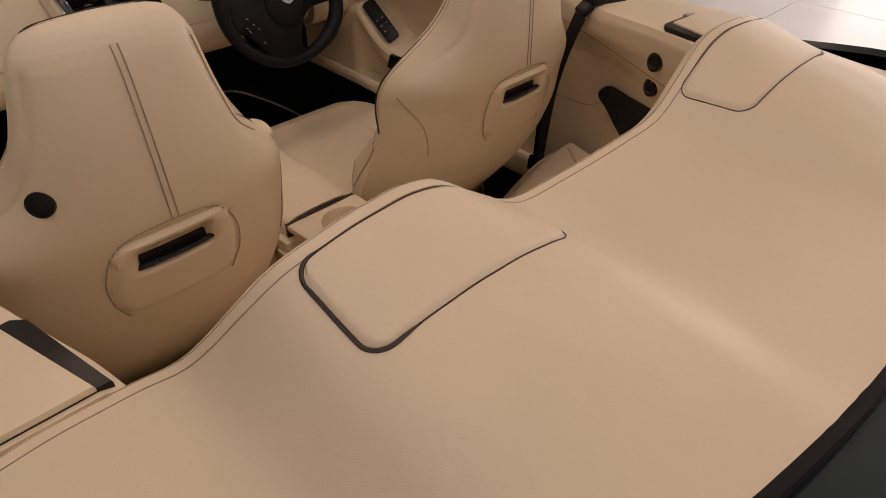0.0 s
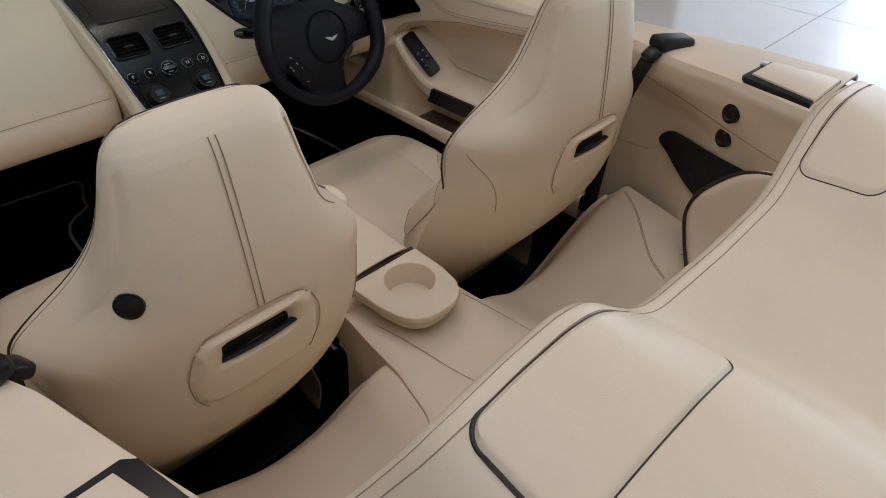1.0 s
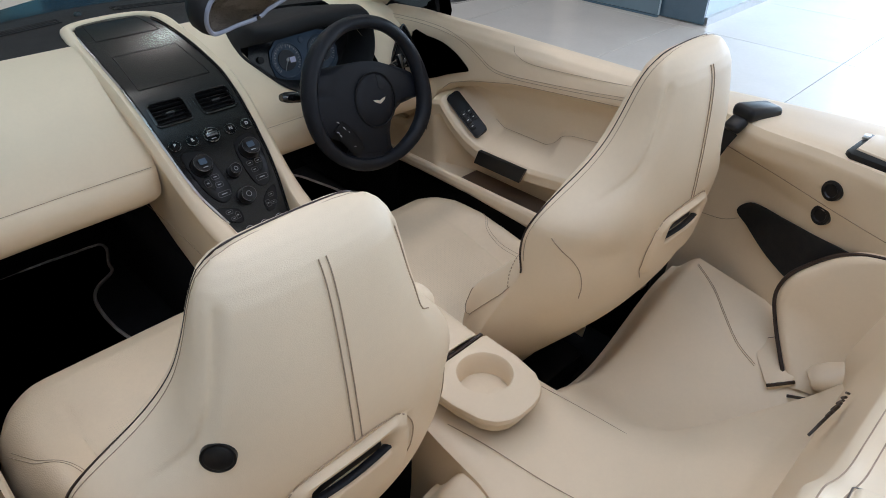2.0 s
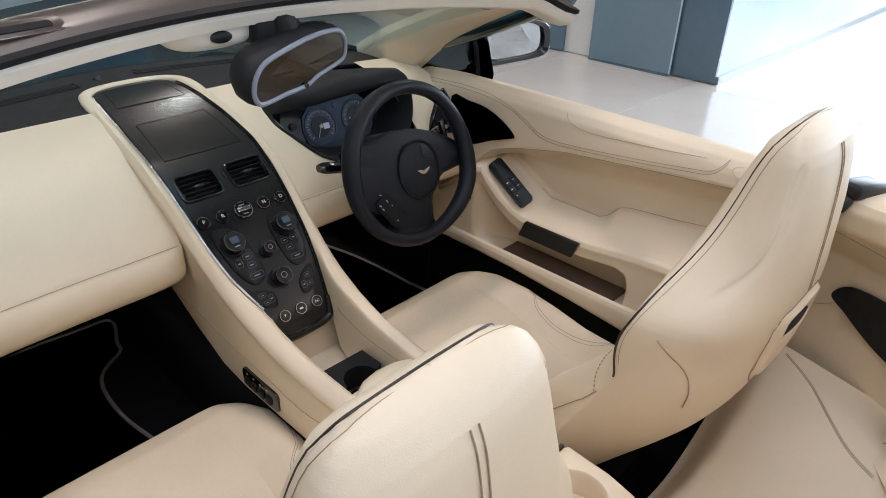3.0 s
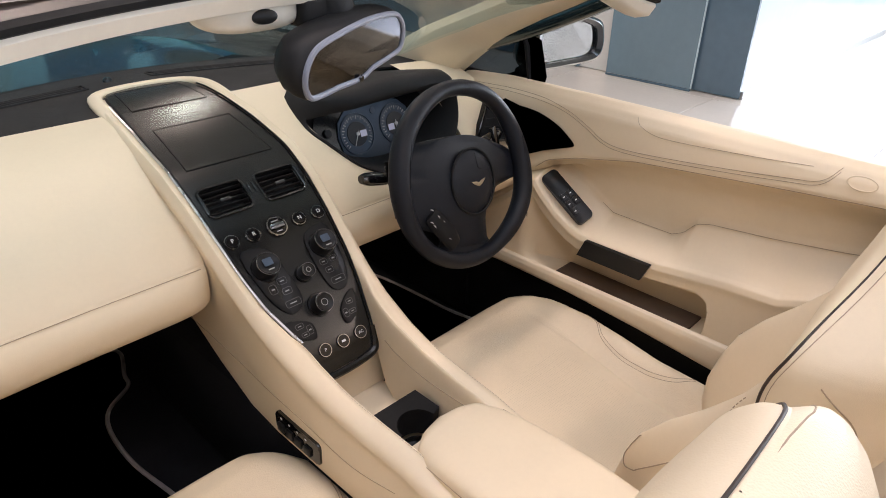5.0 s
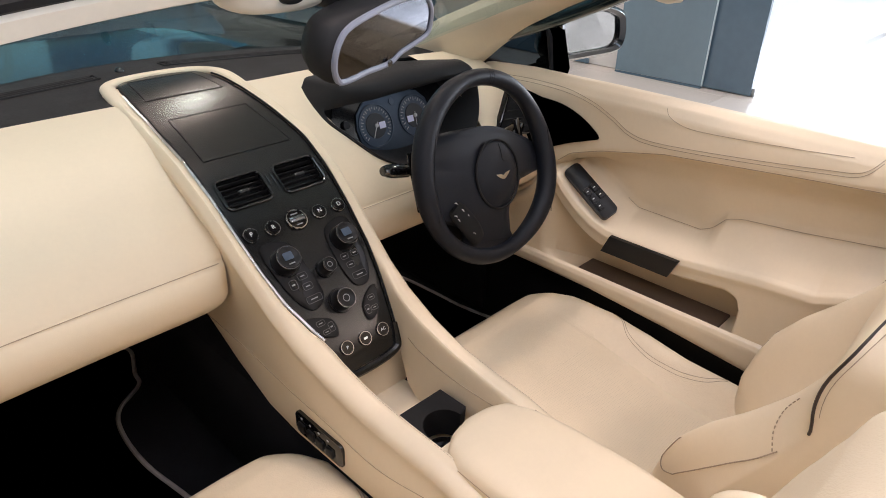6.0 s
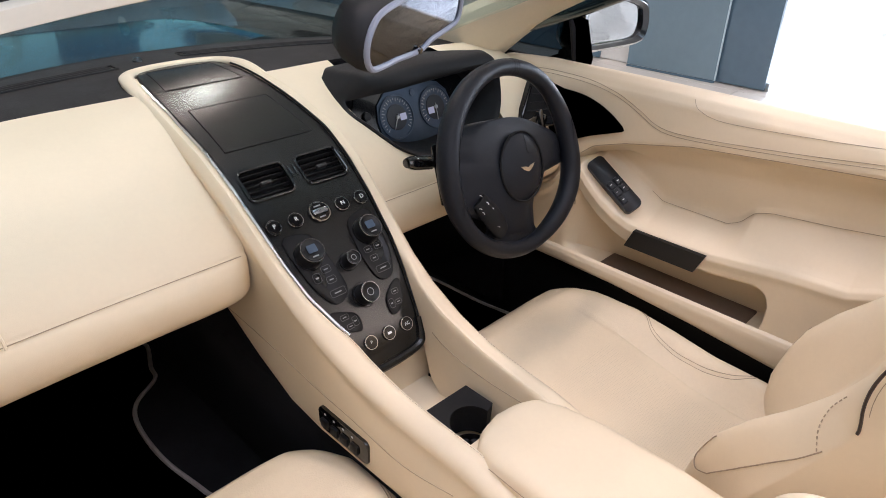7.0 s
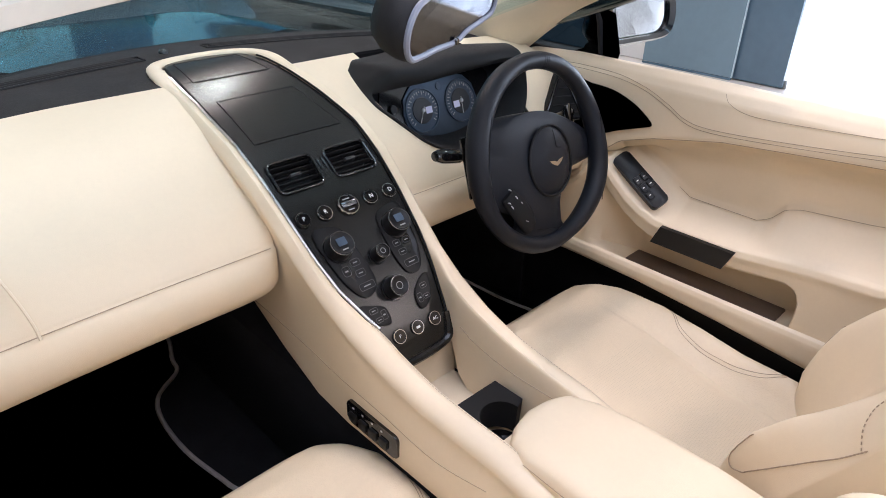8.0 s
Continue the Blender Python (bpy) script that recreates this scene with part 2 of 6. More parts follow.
def tube(pts, r, sides=6, closed=False, flat=1.0, up=None):
    bm = bmesh.new()
    pts = [Vector(p) for p in pts]
    n = len(pts)
    rings = []
    side = None
    for i, p in enumerate(pts):
        if closed:
            d = pts[(i + 1) % n] - pts[i - 1]
        else:
            d = pts[min(i + 1, n - 1)] - pts[max(i - 1, 0)]
        d.normalize()
        if up is not None:
            side = d.cross(Vector(up))
        elif side is None:
            side = d.cross(Vector((0, 0, 1)) if abs(d.z) < 0.9 else Vector((1, 0, 0)))
        else:
            side = side - d * side.dot(d)
        if side.length < 1e-6:
            side = d.orthogonal()
        side.normalize()
        nrm = side.cross(d)
        rr = r(i / max(n - 1, 1)) if callable(r) else r
        rings.append([bm.verts.new(p + rr * (math.cos(2 * math.pi * k / sides) * side + flat * math.sin(2 * math.pi * k / sides) * nrm))
                      for k in range(sides)])
    for i in range(n if closed else n - 1):
        a, b = rings[i], rings[(i + 1) % n]
        for k in range(sides):
            bm.faces.new((a[k], a[(k + 1) % sides], b[(k + 1) % sides], b[k]))
    if not closed:
        bm.faces.new(rings[0])
        bm.faces.new(rings[-1])
    return bm


def stitches(pts, r=0.0009, dash=0.005, gap=0.0022):
    """A row of short stitches along a line."""
    pts = [Vector(p) for p in pts]
    bm = bmesh.new()
    run, at = [], 0.0
    seg = [(b - a).length for a, b in zip(pts, pts[1:])]
    total = sum(seg)

    def spot(s):
        for a, b, l in zip(pts, pts[1:], seg):
            if s <= l and l > 0:
                return a.lerp(b, s / l)
            s -= l
        return pts[-1].copy()
    while at + dash < total:
        a, b = spot(at), spot(at + dash)
        d = (b - a)
        if d.length > 1e-5:
            d.normalize()
            s = d.orthogonal().normalized()
            t = d.cross(s)
            r0 = [bm.verts.new(a + r * (x * s + y * t)) for x, y in ((1, 0), (0, 1), (-1, 0), (0, -1))]
            r1 = [bm.verts.new(b + r * (x * s + y * t)) for x, y in ((1, 0), (0, 1), (-1, 0), (0, -1))]
            for k in range(4):
                bm.faces.new((r0[k], r0[(k + 1) % 4], r1[(k + 1) % 4], r1[k]))
        at += dash + gap
    return bm


def box(center, size, bevel=0.0, seg=3, m=None):
    bm = bmesh.new()
    bmesh.ops.create_cube(bm, size=1.0)
    bmesh.ops.scale(bm, vec=size, verts=bm.verts)
    if bevel:
        bmesh.ops.bevel(bm, geom=bm.edges[:], offset=bevel, segments=seg, profile=0.5, affect="EDGES")
    if m is not None:
        bmesh.ops.transform(bm, matrix=m, verts=bm.verts)
    bmesh.ops.translate(bm, verts=bm.verts, vec=center)
    return bm


def plate(outline, depth, m, bevel=0.0, seg=2):
    """A plate with the given outline in x and y, from z = 0 down to -depth, set by the matrix m; its upper rim rounded."""
    bm = bmesh.new()
    top = [bm.verts.new((x, y, 0)) for x, y in outline]
    low = [bm.verts.new((x, y, -depth)) for x, y in outline]
    n = len(top)
    f = bm.faces.new(top)
    bm.faces.new(low[::-1])
    for i in range(n):
        bm.faces.new((top[i], low[i], low[(i + 1) % n], top[(i + 1) % n]))
    if bevel:
        bmesh.ops.bevel(bm, geom=list(f.edges), offset=bevel, segments=seg, profile=0.5, affect="EDGES")
    bmesh.ops.transform(bm, matrix=m, verts=bm.verts)
    return bm


def rounded(w, h, r, n=5):
    pts = []
    for cx, cy, a0 in ((w / 2 - r, h / 2 - r, 0), (-w / 2 + r, h / 2 - r, 90), (-w / 2 + r, -h / 2 + r, 180), (w / 2 - r, -h / 2 + r, 270)):
        for i in range(n + 1):
            a = radians(a0 + 90 * i / n)
            pts.append((cx + r * math.cos(a), cy + r * math.sin(a)))
    return pts


def lathe(profile, m, n=28):
    """A body turned from (radius, height) pairs round the z axis of the matrix m."""
    bm = bmesh.new()
    rings = []
    for r, z in profile:
        if r < 1e-6:
            rings.append([bm.verts.new((0, 0, z))])
        else:
            rings.append([bm.verts.new((r * math.cos(2 * math.pi * k / n), r * math.sin(2 * math.pi * k / n), z)) for k in range(n)])
    for a, b in zip(rings, rings[1:]):
        for k in range(n):
            q = (k + 1) % n
            if len(a) == 1 and len(b) > 1:
                bm.faces.new((a[0], b[k], b[q]))
            elif len(b) == 1 and len(a) > 1:
                bm.faces.new((a[k], a[q], b[0]))
            elif len(a) > 1:
                bm.faces.new((a[k], a[q], b[q], b[k]))
    if len(rings[0]) > 1:
        bm.faces.new(rings[0])
    if len(rings[-1]) > 1:
        bm.faces.new(rings[-1])
    bmesh.ops.transform(bm, matrix=m, verts=bm.verts)
    return bm


def ring(r, tube_r, m, n=36, sides=8):
    bm = tube([(r * math.cos(2 * math.pi * k / n), r * math.sin(2 * math.pi * k / n), 0) for k in range(n)], tube_r, sides, closed=True, up=(0, 0, 1))
    bmesh.ops.transform(bm, matrix=m, verts=bm.verts)
    return bm


def facing(place, normal, up=(0, 0, 1)):
    """The matrix of a small thing at place whose z looks along normal, with y towards up."""
    z = Vector(normal).normalized()
    x = Vector(up).cross(z).normalized()
    y = z.cross(x)
    m = Matrix((x, y, z)).transposed().to_4x4()
    m.translation = place
    return m


def joined(*meshes):
    bm = meshes[0]
    for b in meshes[1:]:
        me = bpy.data.meshes.new("join")
        b.to_mesh(me)
        b.free()
        bm.from_mesh(me)
        bpy.data.meshes.remove(me)
    return bm


def table(rows):
    """Smooth monotone-ish lookup: rows of (key, value, ...), keys rising."""
    keys = [r[0] for r in rows]

    def get(k, c=1):
        return float(np.interp(k, keys, [r[c] for r in rows]))
    return get


def step(a, b, x):
    t = min(max((x - a) / (b - a), 0.0), 1.0)
    return t * t * (3 - 2 * t)


def lettering(name, body, size, m, material, parent):
    """Flat writing in the built-in font, set by the matrix m, as a mesh part."""
    cu = bpy.data.curves.new(name, "FONT")
    cu.body, cu.size, cu.align_x, cu.align_y, cu.extrude = body, size, "CENTER", "CENTER", 0.0002
    ob = bpy.data.objects.new(name, cu)
    scene.collection.objects.link(ob)
    bpy.context.view_layer.update()
    me = bpy.data.meshes.new_from_object(ob.evaluated_get(bpy.context.evaluated_depsgraph_get()))
    bpy.data.objects.remove(ob)
    bm = bmesh.new()
    bm.from_mesh(me)
    bpy.data.meshes.remove(me)
    bmesh.ops.transform(bm, matrix=m, verts=bm.verts)
    return part(name, bm, material, parent, smooth=False)

# ---- showroom ----
X0, X1, Y0, Y1, ZC = -8.0, 11.0, -8.0, 9.0, 3.4
solid("floor", box(((X0 + X1) / 2, (Y0 + Y1) / 2, -0.06), (X1 - X0 + 0.4, Y1 - Y0 + 0.4, 0.108)), GROUT,
      "pale polished stone showroom floor with thin grey joints", "floor")
solid("ceiling", box(((X0 + X1) / 2, (Y0 + Y1) / 2, ZC + 0.1), (X1 - X0 + 0.4, Y1 - Y0 + 0.4, 0.2)), CEILING,
      "plain warm white showroom ceiling", "ceiling")
# unseen closing wall; dark teal chosen to keep its bounce on the car low
solid("wall_west", box((X0 - 0.1, (Y0 + Y1) / 2, ZC / 2), (0.2, Y1 - Y0, ZC)), WALL_TEAL, "plain unseen showroom wall, dark teal to lower bounce", "wall")


def glazed_front(name, a, b, panes, glass=None):
    """A glazed front between two floor points: plinth, lintel, mullions and panes."""
    a, b = Vector(a), Vector(b)
    d = (b - a).normalized()
    turn = Matrix.Rotation(math.atan2(d.y, d.x), 4, "Z")
    length = (b - a).length
    mid = (a + b) / 2
    root = thing(name, (mid.x, mid.y, 0), "full-height showroom window front with slim dark frames", "window", kind="structure")
    part("sill", box((mid.x, mid.y, 0.06), (length, 0.16, 0.12), m=turn), STEEL, root, smooth=False)
    part("lintel", box((mid.x, mid.y, ZC - 0.06), (length, 0.16, 0.12), m=turn), WALL_WHITE, root, smooth=False)
    for i in range(panes + 1):
        c = a + d * (length * i / panes)
        part("mullion", box((c.x, c.y, ZC / 2), (0.07, 0.12, ZC - 0.24), m=turn), BLACK_PLASTIC, root, smooth=False)
    for i in range(panes):
        c = a + d * (length * (i + 0.5) / panes)
        pane = part("pane", box((c.x, c.y, ZC / 2), (length / panes - 0.07, 0.012, ZC - 0.24), m=turn), glass or SIDE_GLASS, root, smooth=False)
        pane.visible_shadow = False


glazed_front("window_1", (X1, Y0, 0), (X1, Y1, 0), 7)
glazed_front("window_3", (X0, Y0, 0), (X1, Y0, 0), 8)
glazed_front("window_2", (X0, Y1, 0), (X1, Y1, 0), 8, TEAL_GLASS)
solid("ground", box((2, 0, -0.2), (400, 400, 0.1)), surface("outdoor_paving", (0.42, 0.41, 0.40), 0.85, vary=0.12, scale=0.8),
      "grey paving outside the showroom windows", "ground")

# the glass-clad core beside the car: blue-grey panels on one side, pale frosted glass on the other
CX, CY = 4.40, 1.49
core = thing("glass_clad_core", (CX, CY, 0), "blue-grey glass clad showroom core with pale frosted side", "partition wall", kind="structure")
part("body", box((CX + 2.55, CY + 3.05, ZC / 2), (5.0, 6.0, ZC - 0.01)), WALL_WHITE, core, smooth=False)
part("cladding", box((CX + 0.03, CY + 0.19, ZC / 2), (0.03, 0.38, ZC - 0.02)), CLAD_BLUE, core, "dark blue polished cladding panel", smooth=False)
part("cladding", box((CX + 0.03, CY + 0.19, 1.00), (0.034, 0.381, 0.12)), CLAD_WOOD, core, "brown veneer band", smooth=False)
part("cladding", box((CX + 0.03, CY + 3.60, ZC / 2), (0.03, 4.4, ZC - 0.02)), CLAD_BLUE, core, smooth=False)
part("side_pane", box((CX + 2.56, CY + 0.02, ZC / 2 + 0.02), (5.02, 0.024, ZC - 0.06)), FROST, core, "pale blue frosted glass", smooth=False)
part("side_plinth", box((CX + 2.56, CY - 0.005, 0.03), (5.04, 0.03, 0.06)), STEEL, core, smooth=False)
glass_door = thing("sliding_glass_door", (CX - 0.03, CY + 0.73, 0), "sliding blue-grey glass door panel in steel floor rail", "door")
part("leaf", box((CX - 0.02, CY + 0.73, 1.23), (0.014, 0.74, 2.42)), surface("blue_grey_door_glass", (0.17, 0.26, 0.32), 0.08, vary=0.08, scale=1.0, coat=0.6), glass_door, smooth=False)
part("edge_strip", box((CX - 0.02, CY + 0.356, 1.23), (0.018, 0.006, 2.42)), FROST, glass_door, smooth=False)
part("floor_rail", box((CX - 0.02, CY + 0.73, 0.009), (0.03, 0.74, 0.016), 0.003, 2), CLAD_BLUE, glass_door)
part("label_plate", box((CX - 0.031, CY + 0.55, 1.03), (0.004, 0.05, 0.07)), WALL_WHITE, glass_door, smooth=False)

# round downlights in the ceiling
_lamp = thing("ceiling_downlight", (DOWNLIGHTS[0][0], DOWNLIGHTS[0][1], ZC), "small round warm ceiling downlight with white rim", "lamp", "ceiling downlights")
_m = pose(DOWNLIGHTS[0][0], DOWNLIGHTS[0][1], ZC)
part("rim", lathe([(0.135, 0.004), (0.155, 0.004), (0.155, -0.012), (0.135, -0.012)], _m), WALL_WHITE, _lamp)
part("lamp_glass", lathe([(0.0, -0.006), (0.134, -0.006), (0.134, -0.003), (0.0, -0.003)], _m), LAMP_GLASS, _lamp)
for _x, _y in DOWNLIGHTS[1:]:
    copy_thing(_lamp, pose(_x, _y, ZC))

# flat bodies for the added fill panels, unseen in the ceiling
for _x, _y in FILL_PANELS:
    _p = thing("ceiling_fill_panel", (_x, _y, ZC), "flat cool white fill light panel with slim frame, added and unseen", "lamp", "ceiling light panels")
    part("diffuser", box((_x, _y, ZC - 0.010), (1.14, 3.04, 0.012)), FILL_GLOW, _p, smooth=False)
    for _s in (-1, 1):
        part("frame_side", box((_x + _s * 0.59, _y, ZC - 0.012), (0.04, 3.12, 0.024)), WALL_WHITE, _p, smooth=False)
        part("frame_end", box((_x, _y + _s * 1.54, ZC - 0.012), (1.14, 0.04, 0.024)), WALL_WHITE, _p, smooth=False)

# ---- car body ----
BODY = thing("open_roadster_shell", (0, 0.4, 0.0), "dark metallic open two-door car body shell", "car body")


def flank(s):
    rows = [(0.03, 0.80), (0.12, 0.90), (0.35, 0.955), (0.60, 0.95), (0.80, 0.90), (0.885, 0.815), (0.895, 0.79)]

    def fn(u, v):
        y = -1.75 + 4.1 * u
        z, x = rows[int(round(v * 6))]
        taper = 1 - 0.10 * step(1.2, 2.4, y) - 0.09 * step(-0.8, -1.8, y)
        return Vector((s * (x * taper), y, z + (0.05 * step(-0.45, -0.9, y) if z > 0.7 else 0)))
    return grid(fn, 60, 6, 0.012)


def front_bonnet(u, v):
    x = -0.80 + 1.6 * u
    y = 1.40 + 1.0 * v
    z = 0.900 + 0.02 * v - 0.12 * v ** 3 - 0.10 * abs(x / 0.8) ** 3 + 0.03 * math.exp(-((abs(x) - 0.36) / 0.09) ** 2) * (1 - v)
    return Vector((x * (1 - 0.08 * v), y, z))


part("side_panel", flank(1), PAINT, BODY)
part("side_panel", flank(-1), PAINT, BODY)
part("bonnet", grid(front_bonnet, 40, 24, 0.01), PAINT, BODY)
part("nose", grid(lambda u, v: Vector(((-0.75 + 1.5 * u), 2.40 + 0.06 * math.sin(math.pi * v) - 0.25 * (2 * u - 1) ** 4, 0.74 - 0.62 * v)), 30, 10, 0.01), PAINT, BODY)
part("boot_lid", grid(lambda u, v: Vector(((-0.82 + 1.64 * u) * (1 - 0.12 * v), -1.075 - 0.62 * v + 0.09 * (2 * u - 1) ** 2 * (1 - v),
                                           0.962 - 0.03 * v - 0.10 * v ** 3 - 0.05 * abs(2 * u - 1) ** 3)), 40, 16, 0.01), PAINT, BODY)
part("tail", grid(lambda u, v: Vector(((-0.72 + 1.44 * u), -1.70 - 0.08 * math.sin(math.pi * v) + 0.2 * (2 * u - 1) ** 4, 0.84 - 0.72 * v)), 30, 10, 0.01), PAINT, BODY)
part("underbody", box((0, 0.3, 0.075), (1.58, 3.9, 0.15), 0.02, 2), RUBBER, BODY)

# carpeted cabin tub
tub = thing("cabin_floor", (0, 0.4, 0.15), "black carpeted cabin floor and footwells", "car floor")
part("carpet", box((0, 0.42, 0.162), (1.44, 1.96, 0.02), 0.004, 1), CARPET, tub)
part("bulkhead", box((0, 1.42, 0.52), (1.44, 0.03, 0.70)), CARPET, tub, smooth=False)
part("rear_bulkhead", box((0, -0.74, 0.52), (1.30, 0.03, 0.80)), CARPET, tub, smooth=False)
for _s in (-1, 1):
    part("sill_trim", box((_s * 0.735, 0.35, 0.29), (0.05, 1.3, 0.26), 0.012, 2), BLACK_PLASTIC, tub)
    part("footwell_side", box((_s * 0.715, 1.12, 0.5), (0.03, 0.6, 0.62), 0.01, 2), CARPET, tub)


def floor_mat(s, name_label):
    pts = [(0.225, 0.62), (0.247, 0.79), (0.270, 0.94), (0.266, 1.075), (0.238, 1.152), (0.168, 1.208), (0.155, 1.26), (0.125, 1.37), (0.20, 1.395), (0.56, 1.395), (0.655, 1.2), (0.68, 0.9), (0.67, 0.62)]
    line = smooth_path([(s * x, y, 0.182) for x, y in pts], 6, closed=True)
    root = thing("floor_mat", (s * 0.38, 0.95, 0.17), name_label, "floor mat", "floor mats")
    bm = bmesh.new()
    f = bm.faces.new([bm.verts.new(p) for p in line])
    bmesh.ops.solidify(bm, geom=[f], thickness=0.008)
    part("carpet", bm, CARPET, root, smooth=False)
    part("binding", tube(line, 0.0055, 6, closed=True), MAT_EDGE, root, "grey woven edge binding")


floor_mat(-1, "black carpet floor mat with pale grey binding")
floor_mat(1, "black carpet floor mat with pale grey binding")

# ---- tonneau deck behind the seats ----
_front = table([(0.0, 0.986), (0.12, 0.986), (0.15, 0.991), (0.18, 1.006), (0.21, 1.028), (0.24, 1.052), (0.265, 1.066), (0.30, 1.073), (0.36, 1.070), (0.42, 1.060),
                (0.44, 1.050), (0.455, 1.035), (0.47, 1.014), (0.49, 0.984), (0.51, 0.960), (0.535, 0.952), (0.62, 0.949), (0.72, 0.938)])
_back = table([(0.0, 0.985), (0.12, 0.985), (0.145, 0.990), (0.165, 1.003), (0.185, 1.018), (0.21, 1.027), (0.26, 1.037), (0.32, 1.041), (0.38, 1.039), (0.42, 1.032),
               (0.45, 1.018), (0.48, 0.992), (0.51, 0.966), (0.55, 0.952), (0.72, 0.93)])
_tail = table([(0.0, 0.978), (0.15, 0.980), (0.20, 0.986), (0.30, 0.987), (0.40, 0.980), (0.50, 0.962), (0.60, 0.945), (0.72, 0.922)])
_edge = table([(0.0, -0.698), (0.15, -0.695), (0.25, -0.688), (0.42, -0.690), (0.45, -0.684), (0.47, -0.670), (0.49, -0.654), (0.51, -0.637), (0.535, -0.623), (0.60, -0.618), (0.72, -0.616)])


def smoothed(get, x, h=0.009):
    return (get(abs(x - 1.5 * h)) + 2 * get(abs(x - 0.5 * h)) + 2 * get(abs(x + 0.5 * h)) + get(abs(x + 1.5 * h))) / 6


def deck_z(x, y):
    a, b, c = smoothed(_front, x), smoothed(_back, x), smoothed(_tail, x)
    f = 0.6 * step(-0.69, -0.815, y) + 0.4 * min(max((-0.69 - y) / 0.125, 0), 1)
    z = a + (b - a) * f
    z += (c - b) * step(-0.84, -1.06, y)
    return z


def deck_edge(x):
    return smoothed(_edge, x)


def deck_tail(x):
    return -1.078 + 0.30 * x * x


def deck_point(u, v):
    x = -0.715 + 1.43 * u
    e, t = deck_edge(x), deck_tail(x)
    if v < 0.12:
        w = v / 0.12
        return Vector((x, e + 0.012 * math.sin(w * math.pi / 2) - 0.012, deck_z(x, e) - 0.012 - 0.07 * (1 - w) ** 1.2))
    w = (v - 0.12) / 0.88
    roll = 0.012 * (1 - min(w / 0.045, 1)) ** 2
    y = e + (t - e) * w
    z = deck_z(x, y) - roll
    return Vector((x, y, z))


deck = thing("tonneau_cover", (0, -0.88, 0.9), "cream leather tonneau cover with two raised fairings", "tonneau cover")
part("cover", grid(deck_point, 300, 150, 0.004), CREAM, deck)


def deck_line(offset, n=160, x0=-0.712, x1=0.712, lift=0.0006):
    out = []
    for i in range(n + 1):
        x = x0 + (x1 - x0) * i / n
        y = deck_edge(x) - offset
        out.append(Vector((x, y, deck_z(x, y) + lift - 0.012 * (1 - min(offset / 0.0165, 1)) ** 2)))
    return out


for _o in (0.011, 0.024):
    part("stitching", tube(deck_line(_o, 260, lift=0.0), 0.0007, 5), STITCH, deck, "tan twin stitching")


def hatch_lid(s):
    cx, cy, hx, hy = 0.304, -0.7645, 0.1196, 0.0491

    def fn(u, v):
        # grid on the rounded rectangle, squeezed at the corners
        px, py = 2 * u - 1, 2 * v - 1
        r = 0.020
        lim = hx
        cornery = max(abs(py) * hy - (hy - r), 0)
        lim = hx - r + math.sqrt(max(r * r - cornery * cornery, 0))
        x, y = s * (cx + px * lim), cy + py * hy
        edge = min(lim - abs(px) * lim, hy - abs(py) * hy)
        drop = 0.0050 * (1 - min(edge / 0.0050, 1)) ** 2
        return Vector((x, y, deck_z(x, y) + 0.0038 - drop))
    return grid(fn, 60, 36, 0.005)


def hatch_outline():
    """The lid's outline with points every few millimetres."""
    pts = [Vector(p) for p in rounded(0.2415, 0.1005, 0.020, 8)]
    out = []
    for a, b in zip(pts, pts[1:] + pts[:1]):
        n = max(1, int((b - a).length / 0.004))
        out += [a.lerp(b, i / n) for i in range(n)]
    return [(p.x, p.y) for p in out]


def hatch_seam(s):
    cx, cy = 0.304, -0.7645
    return [Vector((s * (cx + x), cy + y, deck_z(s * (cx + x), cy + y) + 0.0003)) for x, y in hatch_outline()]


for _s in (-1, 1):
    part("hatch_lid", hatch_lid(_s), CREAM, deck)
    # dark bead stands in for the shaded gap, thicker where the shade is deeper
    part("hatch_gap_shade", tube(hatch_seam(_s), lambda t: 0.0008 + 0.0013 * (step(0.82, 0.86, t) + 1 - step(0.03, 0.07, t)), 6, closed=True), DARK_BROWN, deck, "dark brown line standing in for the shaded lid gap")
_rim = [Vector((x, deck_tail(x) - 0.004, deck_z(x, deck_tail(x)) - 0.006)) for x in np.linspace(-0.71, 0.71, 60)]
part("rear_seal", tube(_rim, 0.008, 8), RUBBER, deck, "black rear seal")

